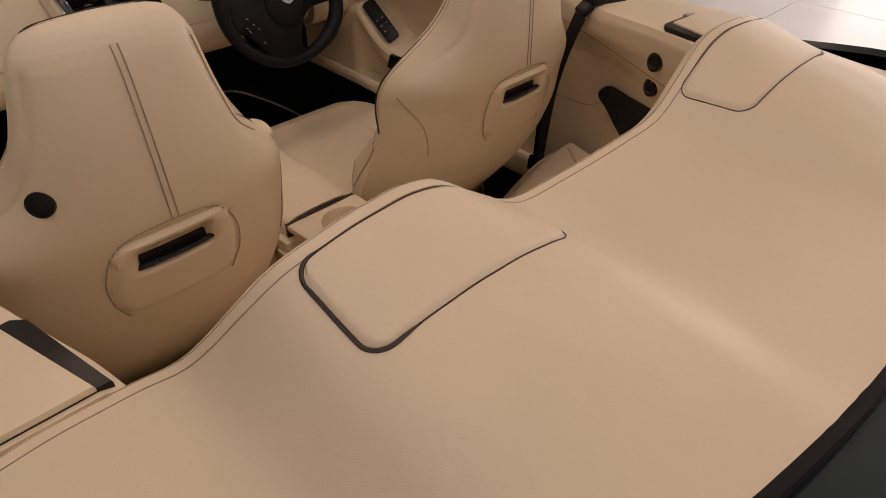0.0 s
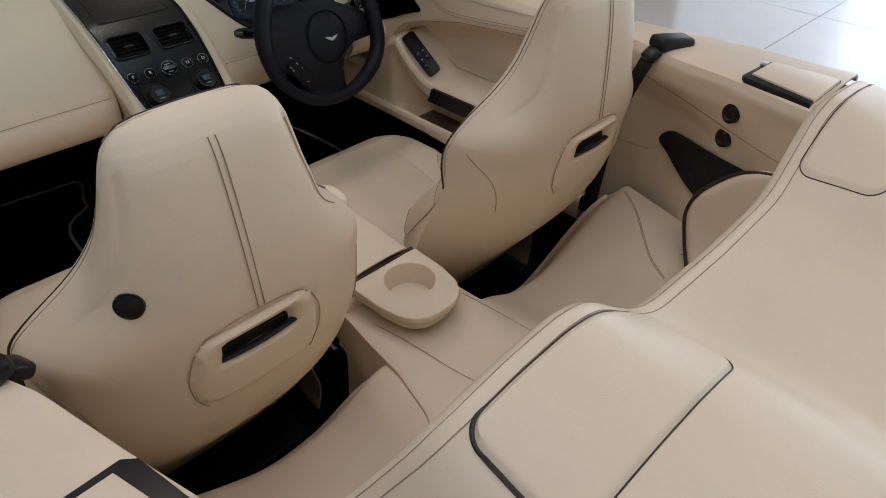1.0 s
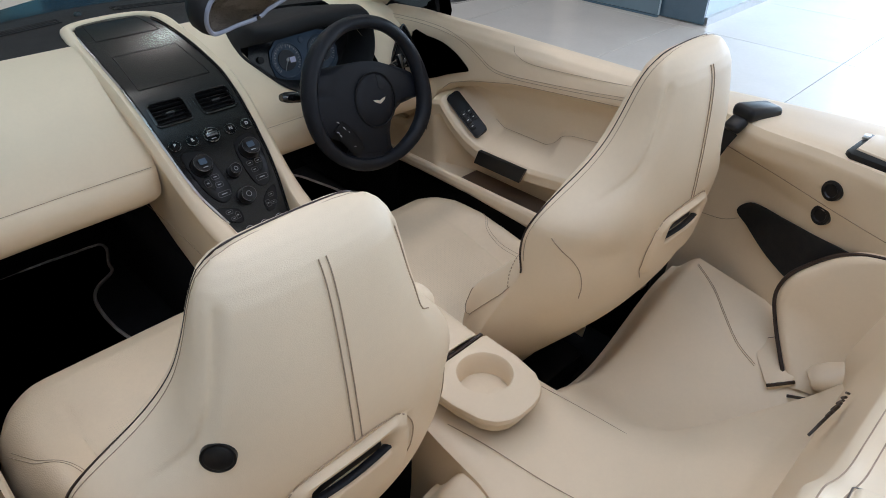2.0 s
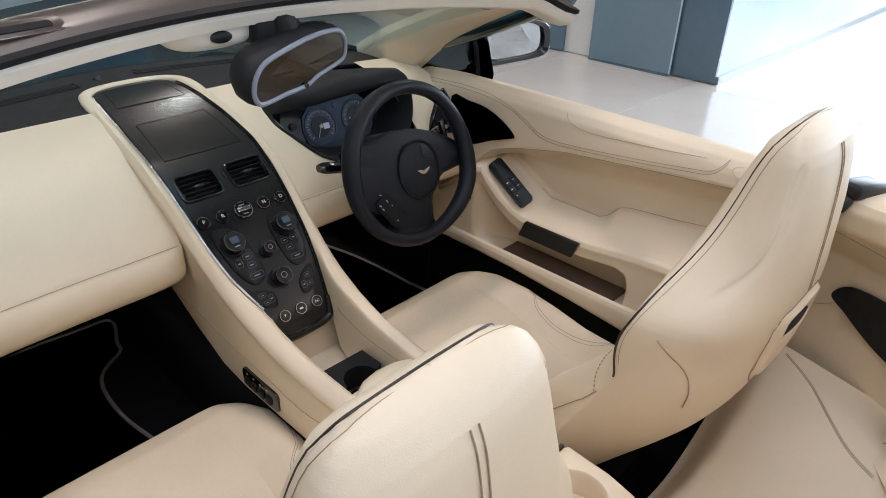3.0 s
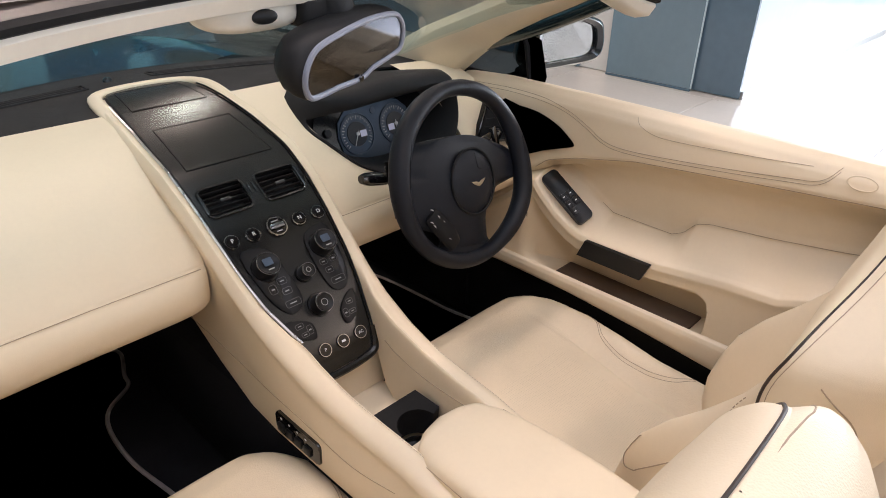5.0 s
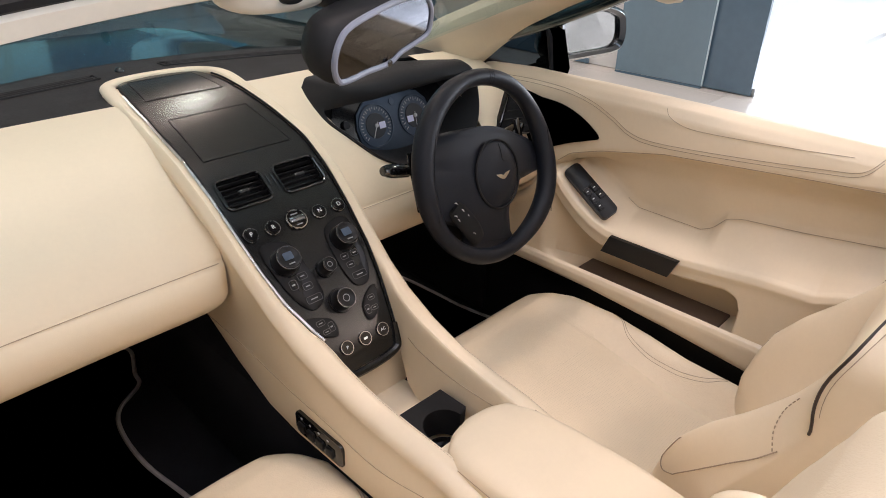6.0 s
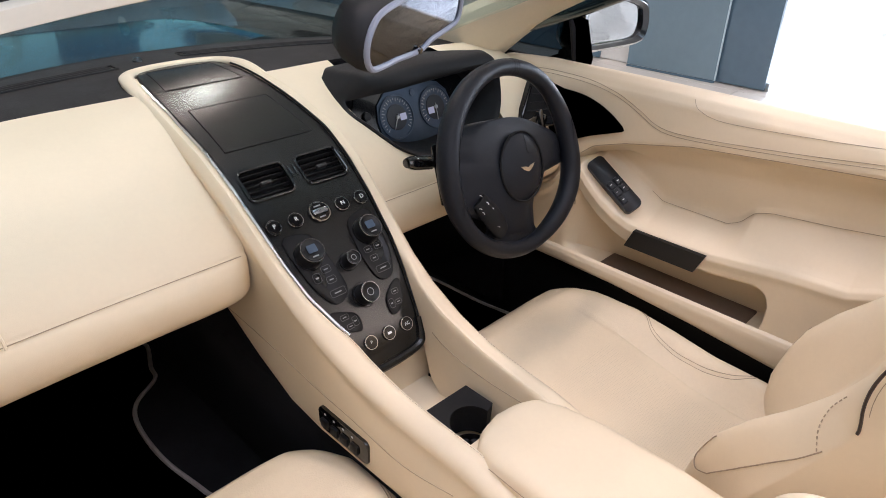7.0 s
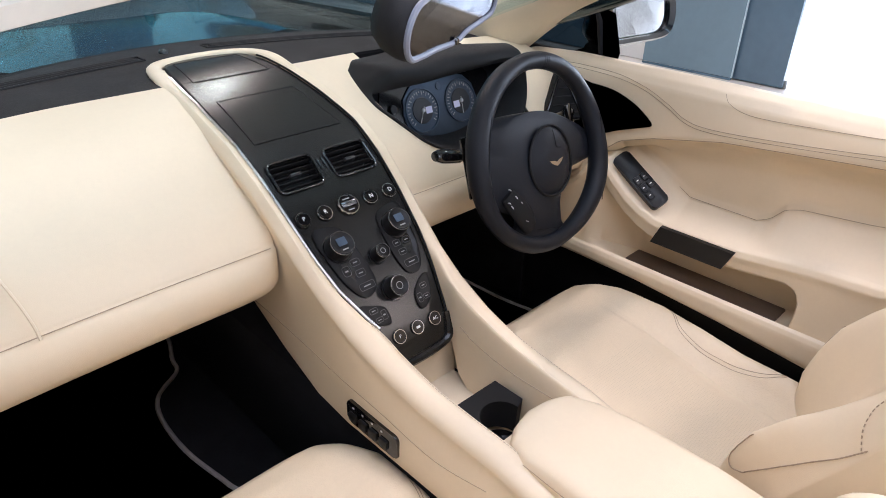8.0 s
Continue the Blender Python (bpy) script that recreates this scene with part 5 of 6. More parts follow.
def lid_half(y):
    return float(np.interp(y, [-0.108, 0.0, 0.12, 0.19, 0.225, 0.243, 0.25], [0.083, 0.092, 0.090, 0.086, 0.073, 0.046, 0.012]))


def lid(u, v):
    y = -0.108 + 0.358 * (1 - (1 - v) ** 1.5)
    w = lid_half(y)
    a = (u - 0.5) * 2
    top = 0.612 + 0.007 * math.cos(a * 1.4) - 0.012 * step(0.10, 0.25, y)
    if abs(a) <= 0.8:
        s = a / 0.8
        edge = max(1 - abs(s) ** 7, 0) ** 0.5
        front = math.sqrt(max(1 - step(0.215, 0.2505, y) ** 2, 0))
        return Vector((w * s, y, top - 0.022 * (1 - edge * (0.4 + 0.6 * front))))
    k = (abs(a) - 0.8) / 0.2
    return Vector((math.copysign(w, a), y, top - 0.022 - 0.022 * k))


part("pad", grid(lid, 60, 50, 0.003), CREAM, armrest)
part("pad_seam_or_shade", tube([Vector((-lid_half(y) - 0.0005, y, 0.594)) for y in np.linspace(-0.10, 0.19, 40)], 0.0006, 5), STITCH, armrest)
part("pad_seam_or_shade", tube([Vector((lid_half(y) + 0.0005, y, 0.594)) for y in np.linspace(-0.10, 0.19, 40)], 0.0006, 5), STITCH, armrest)
part("lid_base", box((0, 0.05, 0.570), (0.150, 0.28, 0.014), 0.004, 2), CREAM, armrest)
# console box below the lid
part("console_box", box((0, 0.06, 0.50), (0.20, 0.38, 0.16), 0.01, 2), CREAM, console)
part("carpeted_tunnel", box((0, 0.62, 0.31), (0.236, 1.5, 0.30), 0.02, 2), CARPET, console, "black carpeted tunnel side")

# rear cup holder at the back of the armrest
cup = thing("rear_cup_holder", (0, -0.19, 0.60), "cream moulded cup holder ring on tunnel", "cup holder")


def cup_outline(y):
    return float(np.interp(y, [-0.292, -0.288, -0.275, -0.25, -0.20, -0.118], [0.015, 0.036, 0.058, 0.074, 0.084, 0.086]))




def ring_plate(u, v):
    # between hole and outline, round the angle u
    a = 2 * math.pi * u
    c = Vector((0.010, -0.186))
    d = Vector((math.cos(a), math.sin(a)))
    hi = 0.3
    lo = 0.0
    for _ in range(24):
        mid = (hi + lo) / 2
        q = c + d * mid
        inside = -0.292 < q.y < -0.118 and abs(q.x) < cup_outline(q.y)
        lo, hi = (mid, hi) if inside else (lo, mid)
    r0, r1 = 0.046, lo
    prof = [(r0, -0.055), (r0 + 0.001, -0.006), (r0 + 0.004, -0.001), (r0 + 0.010, 0.0), (r1 - 0.008, 0.0), (r1 - 0.002, -0.003), (r1, -0.009), (r1 - 0.003, -0.017), (r1 - 0.012, -0.022), (r1 - 0.014, -0.04)]
    r, z = prof[int(round(v * 9))]
    q = c + d * r
    return Vector((q.x, q.y, 0.616 + z))


part("rim", grid(ring_plate, 72, 9, ring=True), CREAM, cup)
part("cup_floor", lathe([(0, 0.002), (0.046, 0.002), (0.046, -0.002)], pose(0.010, -0.186, 0.565)), CREAM, cup)
part("insert", plate([(0.004 + 0.024 * math.cos(a), -0.226 + 0.022 * math.sin(a)) for a in np.linspace(0, math.pi, 17)], 0.030, pose(0, 0, 0.590), 0.004), CREAM, cup)
# dark brown strip put in as the shade of the gap behind the lid
part("shadow_gap", box((0, -0.112, 0.596), (0.168, 0.006, 0.03)), DARK_BROWN, console, smooth=False)

# ---- steering wheel ----
wheel = thing("steering_wheel", (0.39, 0.545, 0.815), "black leather flat-sided three-spoke steering wheel", "steering wheel")
_wn_ = Vector((0, -math.cos(radians(19)), math.sin(radians(19))))
WM = facing((0.388, 0.555, 0.813), _wn_) @ Matrix.Rotation(radians(-13), 4, "Z")


_turn = table([(-180, 0.180), (-160, 0.186), (-139, 0.194), (-116, 0.190), (-90, 0.182), (-61, 0.175), (-40, 0.178), (-16, 0.184), (6, 0.174), (29, 0.170), (59, 0.175), (90, 0.171), (130, 0.172), (148, 0.175), (165, 0.178), (180, 0.180)])


def rim_r(a):
    """Rim's centre line: round at the top, squarer and wider at the foot."""
    d = (math.degrees(a) + 180) % 360 - 180
    return sum(_turn((d + k + 180) % 360 - 180) for k in (-12, -6, 0, 6, 12)) / 5


_rim = []
for _i in range(96):
    _a = 2 * math.pi * _i / 96
    _rim.append(WM @ Vector((rim_r(_a) * math.cos(_a), rim_r(_a) * math.sin(_a), 0)))
part("rim", tube(_rim, lambda t: 0.0166 + 0.0050 * max(abs(math.cos(2 * math.pi * t + 0.15)) - 0.55, 0) / 0.45, 16, closed=True, up=_wn_), BLACK_LEATHER, wheel)
for _d in (-2.0, 0.0, 2.0):
    _a = radians(90 + _d)
    _c = WM @ Vector((rim_r(_a) * math.cos(_a), rim_r(_a) * math.sin(_a), 0))
    _t = (WM.to_3x3() @ Vector((-math.sin(_a), math.cos(_a), 0))).normalized()
    part("rim_mark", ring(0.0162, 0.0007, facing(_c, _t, _wn_), 20, 5), RUBBER, wheel)


grip = table([(-0.175, 0.0), (-0.130, 0.060), (-0.105, 0.138), (-0.085, 0.152), (-0.050, 0.162), (-0.030, 0.170), (-0.016, 0.175), (0.010, 0.150), (0.03, 0.0)])

waist = table([(-0.170, 0.085), (-0.140, 0.062), (-0.100, 0.060), (-0.070, 0.068), (-0.050, 0.080), (-0.032, 0.102), (-0.018, 0.150), (-0.010, 0.19)])


def hub(u, v):
    # shield-like pad: two broad upper spokes, narrow waist, foot that meets the rim
    y = 0.076 - 0.246 * v
    w = float(np.interp(y, [-0.170, -0.140, -0.100, -0.070, -0.050, -0.032, -0.016, 0.010, 0.030, 0.046, 0.060, 0.070, 0.076], [0.092, 0.074, 0.073, 0.080, 0.097, 0.130, 0.168, 0.184, 0.182, 0.168, 0.140, 0.105, 0.060]))
    a = 2 * u - 1
    w = max(w, grip(y)) if a < 0 else min(w, waist(y))
    dome = 0.024 * (1 - abs(a) ** 2.6) * math.sin(math.pi * min(max(v, 0.06), 0.94)) ** 0.5
    sink = 0.018 * step(0.6, 1.0, abs(a)) * step(-0.03, 0.0, y) * 0.5
    return WM @ Vector((w * a, y - 0.006 * a * a * step(0.0, 0.06, y), -0.010 + dome - sink))


part("hub_pad", grid(hub, 64, 64, 0.014), BLACK_LEATHER, wheel, "matt black spoke pad")
_bm = WM @ pose(0.004, -0.020, 0.013)
boss = part("horn_boss", grid(lambda u, v: _bm @ Vector((0.060 * v * math.cos(2 * math.pi * u), 0.066 * v * math.sin(2 * math.pi * u), 0.013 * (1 - v ** 3.5))), 48, 14, ring=True), BLACK_LEATHER, wheel, "oval horn boss")
part("boss_groove", tube([_bm @ Vector((0.0620 * math.cos(t), 0.0680 * math.sin(t), 0.002)) for t in np.linspace(0, 2 * math.pi, 49)[:-1]], 0.0026, 6, closed=True), RUBBER, boss)
part("boss_seam", tube(smooth_path([_bm @ Vector((0.0, 0.060, 0.0065)), _bm @ Vector((0.001, 0.044, 0.0112)), _bm @ Vector((0.004, 0.027, 0.0130)), _bm @ Vector((0.018, 0.026, 0.0130))], 5), 0.0007, 5), RUBBER, boss)
for _s in (-1, 1):
    part("thumb_seam", tube(smooth_path([WM @ Vector((_s * x, y, z)) for x, y, z in ((0.160, 0.075, 0.020), (0.164, 0.045, 0.020), (0.168, 0.0, 0.018), (0.170, -0.055, 0.018), (0.164, -0.105, 0.019))], 6), 0.0009, 5), RUBBER, wheel)
part("foot_seam", tube([WM @ Vector((x, -0.152, 0.008)) for x in np.linspace(-0.035, 0.035, 10)], 0.0008, 5), RUBBER, wheel)
# wing-shaped metal badge drawn as a plain plate
part("badge", plate([(-0.019, 0.006), (-0.006, 0.004), (0.0, 0.001), (0.006, 0.004), (0.019, 0.006), (0.013, 0.000), (0.006, -0.004), (0.0, -0.006), (-0.006, -0.004), (-0.013, 0.000)], 0.0015, _bm @ pose(0.003, -0.004, 0.0145, 0, 0, 12) @ Matrix.Scale(1.1, 4)), CHROME, boss, "small winged metal badge", smooth=False)
pod = part("spoke_switch", tube([WM @ Vector((-0.112 + 0.062 * t, -0.080 - 0.066 * t, 0.005 + 0.004 * math.sin(3 * t))) for t in np.linspace(0, 1, 12)], lambda t: 0.023 - 0.006 * abs(2 * t - 1) ** 3, 12, flat=0.45, up=_wn_), RUBBER, wheel, "black spoke switch pod")
for _i, (_x, _y) in enumerate(((0.122, -0.072), (0.105, -0.086), (0.091, -0.098), (0.124, -0.096), (0.117, -0.104), (0.083, -0.118), (0.078, -0.132))):
    part("mark", tube(smooth_path([WM @ pose(-_x + 0.004, _y, 0.0172, 0, 0, -20 - 25 * (_i % 3)) @ Vector(q) for q in ((-0.0035, 0, 0), (0, 0.0012, 0), (0.0035, 0, 0))], 3), 0.0008, 5), WHITE_INK, pod)
part("spoke_back", plate([(-x, y) for x, y in ((0.05, -0.02), (0.118, -0.02), (0.112, -0.10), (0.085, -0.150), (0.04, -0.155))], 0.006, WM @ pose(0, 0, -0.034)), BLACK_PLASTIC, wheel, smooth=False)
part("hub_back", lathe([(0.0, -0.05), (0.06, -0.05), (0.07, -0.02), (0.06, 0.0)], WM), BLACK_PLASTIC, wheel)

# ---- doors ----
_zs = table([(-0.16, 0.862), (-0.107, 0.858), (0.09, 0.840), (0.34, 0.815), (0.49, 0.783), (0.569, 0.757), (0.62, 0.715), (0.66, 0.66), (0.74, 0.60)])
_zj = table([(-0.16, 0.745), (-0.078, 0.73), (0.05, 0.712), (0.17, 0.700), (0.20, 0.690), (0.225, 0.660), (0.25, 0.648), (0.40, 0.650), (0.44, 0.672), (0.50, 0.705), (0.56, 0.730), (0.61, 0.712), (0.66, 0.655), (0.74, 0.595)])
_za = table([(-0.16, 0.665), (-0.064, 0.648), (-0.015, 0.628), (0.09, 0.622), (0.245, 0.603), (0.40, 0.600), (0.44, 0.604), (0.48, 0.618), (0.52, 0.640), (0.56, 0.672), (0.585, 0.700), (0.62, 0.690), (0.66, 0.64), (0.74, 0.58)])
_zt = table([(-0.16, 0.912), (0.2, 0.913), (0.5, 0.915), (0.75, 0.914), (0.90, 0.904)])


def pocket_at(y):
    return step(0.110, 0.119, y) * (1 - step(0.50, 0.62, y))


def door_rows(y):
    zs, zj, za, zt = _zs(y), _zj(y), _za(y), _zt(y)
    q = pocket_at(y)
    fwd = step(0.58, 0.68, y)
    wall = 0.752 - 0.045 * fwd
    pk = 0.672 + 0.088 * q
    k = min(max((y - 0.112) / 0.046, 0.0), 1.0)
    end = 1 - math.sqrt(max(1 - (1 - k) ** 2, 0.0))
    roof = za - 0.040 - 0.034 * end
    low = float(np.interp(y, [-0.15, 0.06, 0.25, 0.45, 0.6], [0.416, 0.419, 0.437, 0.450, 0.452]))
    rows = [(0.790, zt - 0.012), (0.772, zt), (0.742, zt + 0.003), (0.716, zt - 0.006), (0.702, zt - 0.022), (0.697, 0.5 * (zt + zs) - 0.004), (0.693, zs + 0.006),
            (0.694, zs), (0.701, zs - 0.006), (0.726, zs - 0.022), (wall - 0.006, 0.6 * zs + 0.4 * zj), (wall, zj + 0.02), (wall - 0.006, zj + 0.003), (wall - 0.03, 0.55 * zj + 0.45 * za + 0.012),
            (0.684, za + 0.012), (0.673, za + 0.005), (0.668, za - 0.008), (0.671, za - 0.022), (0.672, roof + 0.004), (0.672 + 0.004 * q, roof), (pk, roof + 0.010 * q), (pk, 0.470 + 0.034 * max(end, 1 - q)), (0.672 - 0.004 * q, 0.466 + 0.02 * (1 - q)), (0.662, 0.492), (0.655, 0.488), (0.651, 0.478), (0.651, low + 0.010), (0.656, low + 0.002), (0.70, low)]
    return rows


def door_panel(s, y0=-0.145, y1=0.88):
    def fn(u, v):
        y = y0 + (y1 - y0) * u
        rows = door_rows(y)
        q = v * (len(rows) - 1)
        j = min(int(q), len(rows) - 2)
        a, b, t = rows[j], rows[j + 1], q - j
        return Vector((s * (a[0] + (b[0] - a[0]) * t), y, a[1] + (b[1] - a[1]) * t))
    return grid(fn, 300, 112, 0.0015)


def door_skin_x(y, z):
    """Inner face of the door's upper pad, between shoulder and seam."""
    rows = door_rows(y)[3:9]
    zz = [r[1] for r in rows][::-1]
    xx = [r[0] for r in rows][::-1]
    return float(np.interp(z, zz, xx))


def door_trace(s, pts, lift=0.001, n=6):
    out = []
    for p in smooth_path([(0, y, z) for y, z in pts], n):
        rows = door_rows(p.y)
        if p.z > rows[3][1]:
            zz, xx = [r[1] for r in rows[1:4]], [r[0] for r in rows[1:4]]
            k = min(max((p.z - rows[3][1]) / 0.012, 0), 3)
            x = rows[3][0] + 0.028 * k
            out.append(Vector((s * x, p.y, _zt(p.y) + 0.002 + lift)))
        else:
            out.append(Vector((s * (door_skin_x(p.y, p.z) - lift), p.y, p.z)))
    return out


def build_door(s, label):
    root = thing("leather_trimmed_door", (s * 0.73, 0.3, 0.2), label, "car door", "car doors")
    part("inner_panel", door_panel(s), CREAM, root)
    part("end_panel", box((s * 0.735, -0.147, 0.56), (0.10, 0.006, 0.66), 0.002, 1), BLACK_PLASTIC, root)
    for o in (0.0, 0.007):
        part("pad_stitching", tube(door_trace(s, [(0.88, 0.893 - o), (0.78, 0.899 - o), (0.70, 0.902 - o), (0.60, 0.899 - o), (0.53, 0.886 - o), (0.47, 0.862 - o), (0.43, 0.842 - o), (0.385, 0.834 - o), (0.30, 0.838 - o), (0.15, 0.853 - o), (0.03, 0.868 - o), (-0.01, 0.874 - o), (-0.03, 0.885 - o), (-0.045, 0.905 - o)]), 0.0006, 5), STITCH, root)
    part("upper_stitching", tube(door_trace(s, [(0.36, 0.906), (0.345, 0.892), (0.31, 0.880), (0.25, 0.879), (0.1, 0.889), (0.0, 0.897)]), 0.0005, 5), STITCH, root)
    part("waist_seam", tube([Vector((s * (0.6945), y, _zs(y) - 0.001)) for y in np.linspace(-0.14, 0.60, 60)], 0.0008, 5), STITCH, root)
    part("pull_seam", tube([Vector((s * (0.7445), y, _zj(y) + 0.006)) for y in np.linspace(-0.13, 0.43, 60)], 0.0006, 5), STITCH, root)
    # speaker behind the mirror corner
    spk = [(0.72, 0.870), (0.66, 0.872), (0.60, 0.868), (0.55, 0.852), (0.515, 0.832), (0.494, 0.812), (0.52, 0.800), (0.58, 0.778), (0.64, 0.752), (0.72, 0.74)]
    bm = bmesh.new()
    f = bm.faces.new([bm.verts.new((s * 0.6885, y, z)) for y, z in [(p.y, p.z) for p in smooth_path([(0, a, b) for a, b in spk], 3, closed=True)]])
    bmesh.ops.solidify(bm, geom=[f], thickness=-0.006 * s)
    part("speaker_grille", bm, BLACK_NET, root, "black door speaker grille", smooth=False)
    # mat on the pocket floor, browned to stand in for the shade there
    part("pocket_mat", box((s * 0.716, 0.325, 0.473), (0.076, 0.36, 0.008), 0.003, 2), POCKET_SHADE_MAT, root, "dark brown pocket mat with the shade in its tone")
    # window switches on the sloping front of the armrest
    a, b = Vector((s * 0.700, 0.568, 0.720)), Vector((s * 0.693, 0.438, 0.641))
    d = (b - a).normalized()
    nrm = Vector((-s * 0.62, -0.40, 0.68))
    nrm = (nrm - d * nrm.dot(d)).normalized()
    m = facing((a + b) / 2 + nrm * 0.003, nrm, -d)
    plate_ob = part("switch_plate", plate(rounded(0.043, (b - a).length, 0.010), 0.02, m, 0.002), BLACK_PLASTIC, root, "black window switch plate")
    for i in range(3):
        for k in (-1, 1):
            if i < 2 or k < 0:
                part("switch", box((0, 0, 0), (0.014, 0.020, 0.005), 0.002, 2, m=m @ pose(0.0095 * k, -0.010 - 0.022 * i + 0.01, 0.002)), BLACK_PLASTIC, plate_ob)
                part("mark", box((0, 0, 0), (0.005, 0.002, 0.0006), m=m @ pose(0.0095 * k, -0.010 - 0.022 * i + 0.01, 0.0048)), WHITE_INK, plate_ob, smooth=False)
    # black ashtray drawer under the armrest edge
    part("drawer", grid(lambda u, v: Vector((s * (0.6655 + 0.004 * v), 0.247 + 0.168 * u + 0.020 * v, 0.607 - 0.046 * v)), 12, 4, 0.01), BLACK_PLASTIC, root, "glossy black drawer front")
    # oval blank
    m = facing((s * 0.6945, -0.085, 0.892), (-s, 0, 0.05))
    part("oval_cover", tube([m @ Vector((0.024 * math.cos(t), 0.0125 * math.sin(t), 0.001)) for t in np.linspace(0, 2 * math.pi, 41)[:-1]], 0.0011, 5, closed=True), CREAM, root)
    # mirror corner: black sail and the outside skin top
    part("skin_top", grid(lambda u, v: Vector((s * (0.792 + 0.055 * v), -0.145 + 1.045 * u, 0.890 - 0.03 * v * v)), 30, 5, 0.004), PAINT, root)
    part("window_seal", tube([Vector((s * 0.793, y, _zt(y) - 0.016)) for y in np.linspace(-0.145, 0.74, 20)], 0.005, 6), RUBBER, root)
    return root


build_door(1, "cream leather driver's door, closed, with black switches")
build_door(-1, "cream leather passenger door, closed, with black switches")

# ---- windscreen and header ----
screen = thing("windscreen", (0, 0.9, 0.93), "raked windscreen with cream pillars and dark header rail", "windscreen")


def header_y(x):
    return 0.505 - 0.34 * x * x


def header_z(x):
    return 1.203 - 0.090 * x * x


def base_y(x):
    return 1.43 - 0.72 * x * x


def glass_sheet(u, v):
    x = (2 * u - 1)
    xa, xb = 0.60 * x, 0.70 * x
    a = Vector((xa, header_y(xa) + 0.03, header_z(xa)))
    b = Vector((xb, base_y(xb), 0.905))
    p = a.lerp(b, v)
    return p + Vector((0, 0.02, 0.02)) * math.sin(math.pi * v)


g = part("glass", grid(glass_sheet, 30, 20, 0.005), WIND_GLASS, screen, "tinted windscreen glass")
g.visible_shadow = False


def header_part(prof, name, mat, label=""):
    def fn(u, v):
        x = -0.66 + 1.32 * u
        q = v * (len(prof) - 1)
        j = min(int(q), len(prof) - 2)
        t = q - j
        a, b = prof[j], prof[j + 1]
        dy, dz = a[0] + (b[0] - a[0]) * t, a[1] + (b[1] - a[1]) * t
        drop = 0.03 * step(0.56, 0.66, abs(x))
        return Vector((x, header_y(x) + dy, header_z(x) + dz - drop))
    return part(name, grid(fn, 60, 3 * (len(prof) - 1), 0.003), mat, screen, label)


header_part([(0.035, -0.012), (0.015, -0.018), (-0.012, -0.012), (-0.022, 0.004), (-0.020, 0.010)], "header_lining", LINING, "pale cloth header lining")
header_part([(-0.020, 0.008), (-0.032, 0.012), (-0.034, 0.019), (-0.022, 0.024)], "header_seal", RUBBER, "black rubber header seal")
header_part([(-0.022, 0.022), (-0.004, 0.034), (0.018, 0.044), (0.040, 0.050)], "header_panel", HEADER_METAL, "dark lacquered header panel")
header_part([(0.038, 0.046), (0.046, 0.060), (0.062, 0.056), (0.070, 0.035), (0.050, 0.01), (0.035, -0.010)], "header_cap", PAINT, "dark outer header")
for _s in (-1, 1):
    lx = _s * 0.365
    lm = pose(lx, header_y(lx) + 0.006, header_z(lx) + 0.042, 28, 0, _s * -13)
    lt = part("latch_plate", plate(rounded(0.11, 0.030, 0.008), 0.006, lm, 0.002), HEADER_METAL, screen, "roof latch recess")
    part("latch_slot", plate(rounded(0.085, 0.012, 0.004), 0.003, lm @ pose(-0.004, 0, 0.0012)), RUBBER, lt, smooth=False)
part("roof_sensor", lathe([(0, 0.004), (0.017, 0.004), (0.021, 0.002), (0.022, -0.006)], facing((-0.084, 0.4965, 1.176), (-0.08, -1, 0.12)) @ Matrix.Diagonal((0.85, 0.45, 0.6, 1))), BLACK_PLASTIC, screen, "oval black sensor")
_pod = bmesh.new()
bmesh.ops.create_uvsphere(_pod, u_segments=28, v_segments=16, radius=1.0)
for _v in _pod.verts:
    _v.co = Vector((math.copysign(abs(_v.co.x) ** 0.75, _v.co.x) * 0.084 - 0.086, math.copysign(abs(_v.co.y) ** 0.7, _v.co.y) * 0.034 + 0.532, math.copysign(abs(_v.co.z) ** 0.8, _v.co.z) * 0.031 + 1.184))
part("sensor_pod", _pod, LINING, screen, "pale rounded sensor cover")


def pillar(s):
    low = table([(0.0, 0.400, 1.132), (0.12, 0.451, 1.116), (0.38, 0.576, 1.079), (0.64, 0.698, 1.029), (0.88, 0.815, 0.963), (1.0, 0.885, 0.905)])
    upp = table([(0.0, 0.500, 1.188), (0.26, 0.664, 1.130), (0.48, 0.794, 1.076), (0.78, 0.966, 1.005), (1.0, 1.10, 0.935)])

    def fn(u, v):
        a = Vector((0.706, low(v), low(v, 2)))
        b = Vector((0.655, upp(v), upp(v, 2)))
        p = a.lerp(b, u)
        bulge = math.sin(math.pi * u)
        p = p + Vector((-0.016, -0.006, -0.004)) * bulge
        if u > 0.92:
            p += Vector((0.02, 0.01, 0.01)) * (u - 0.92) / 0.08
        if u < 0.08:
            p += Vector((0.03, 0.0, 0.004)) * (0.08 - u) / 0.08
        return Vector((s * p.x, p.y, p.z))
    return grid(fn, 24, 30)


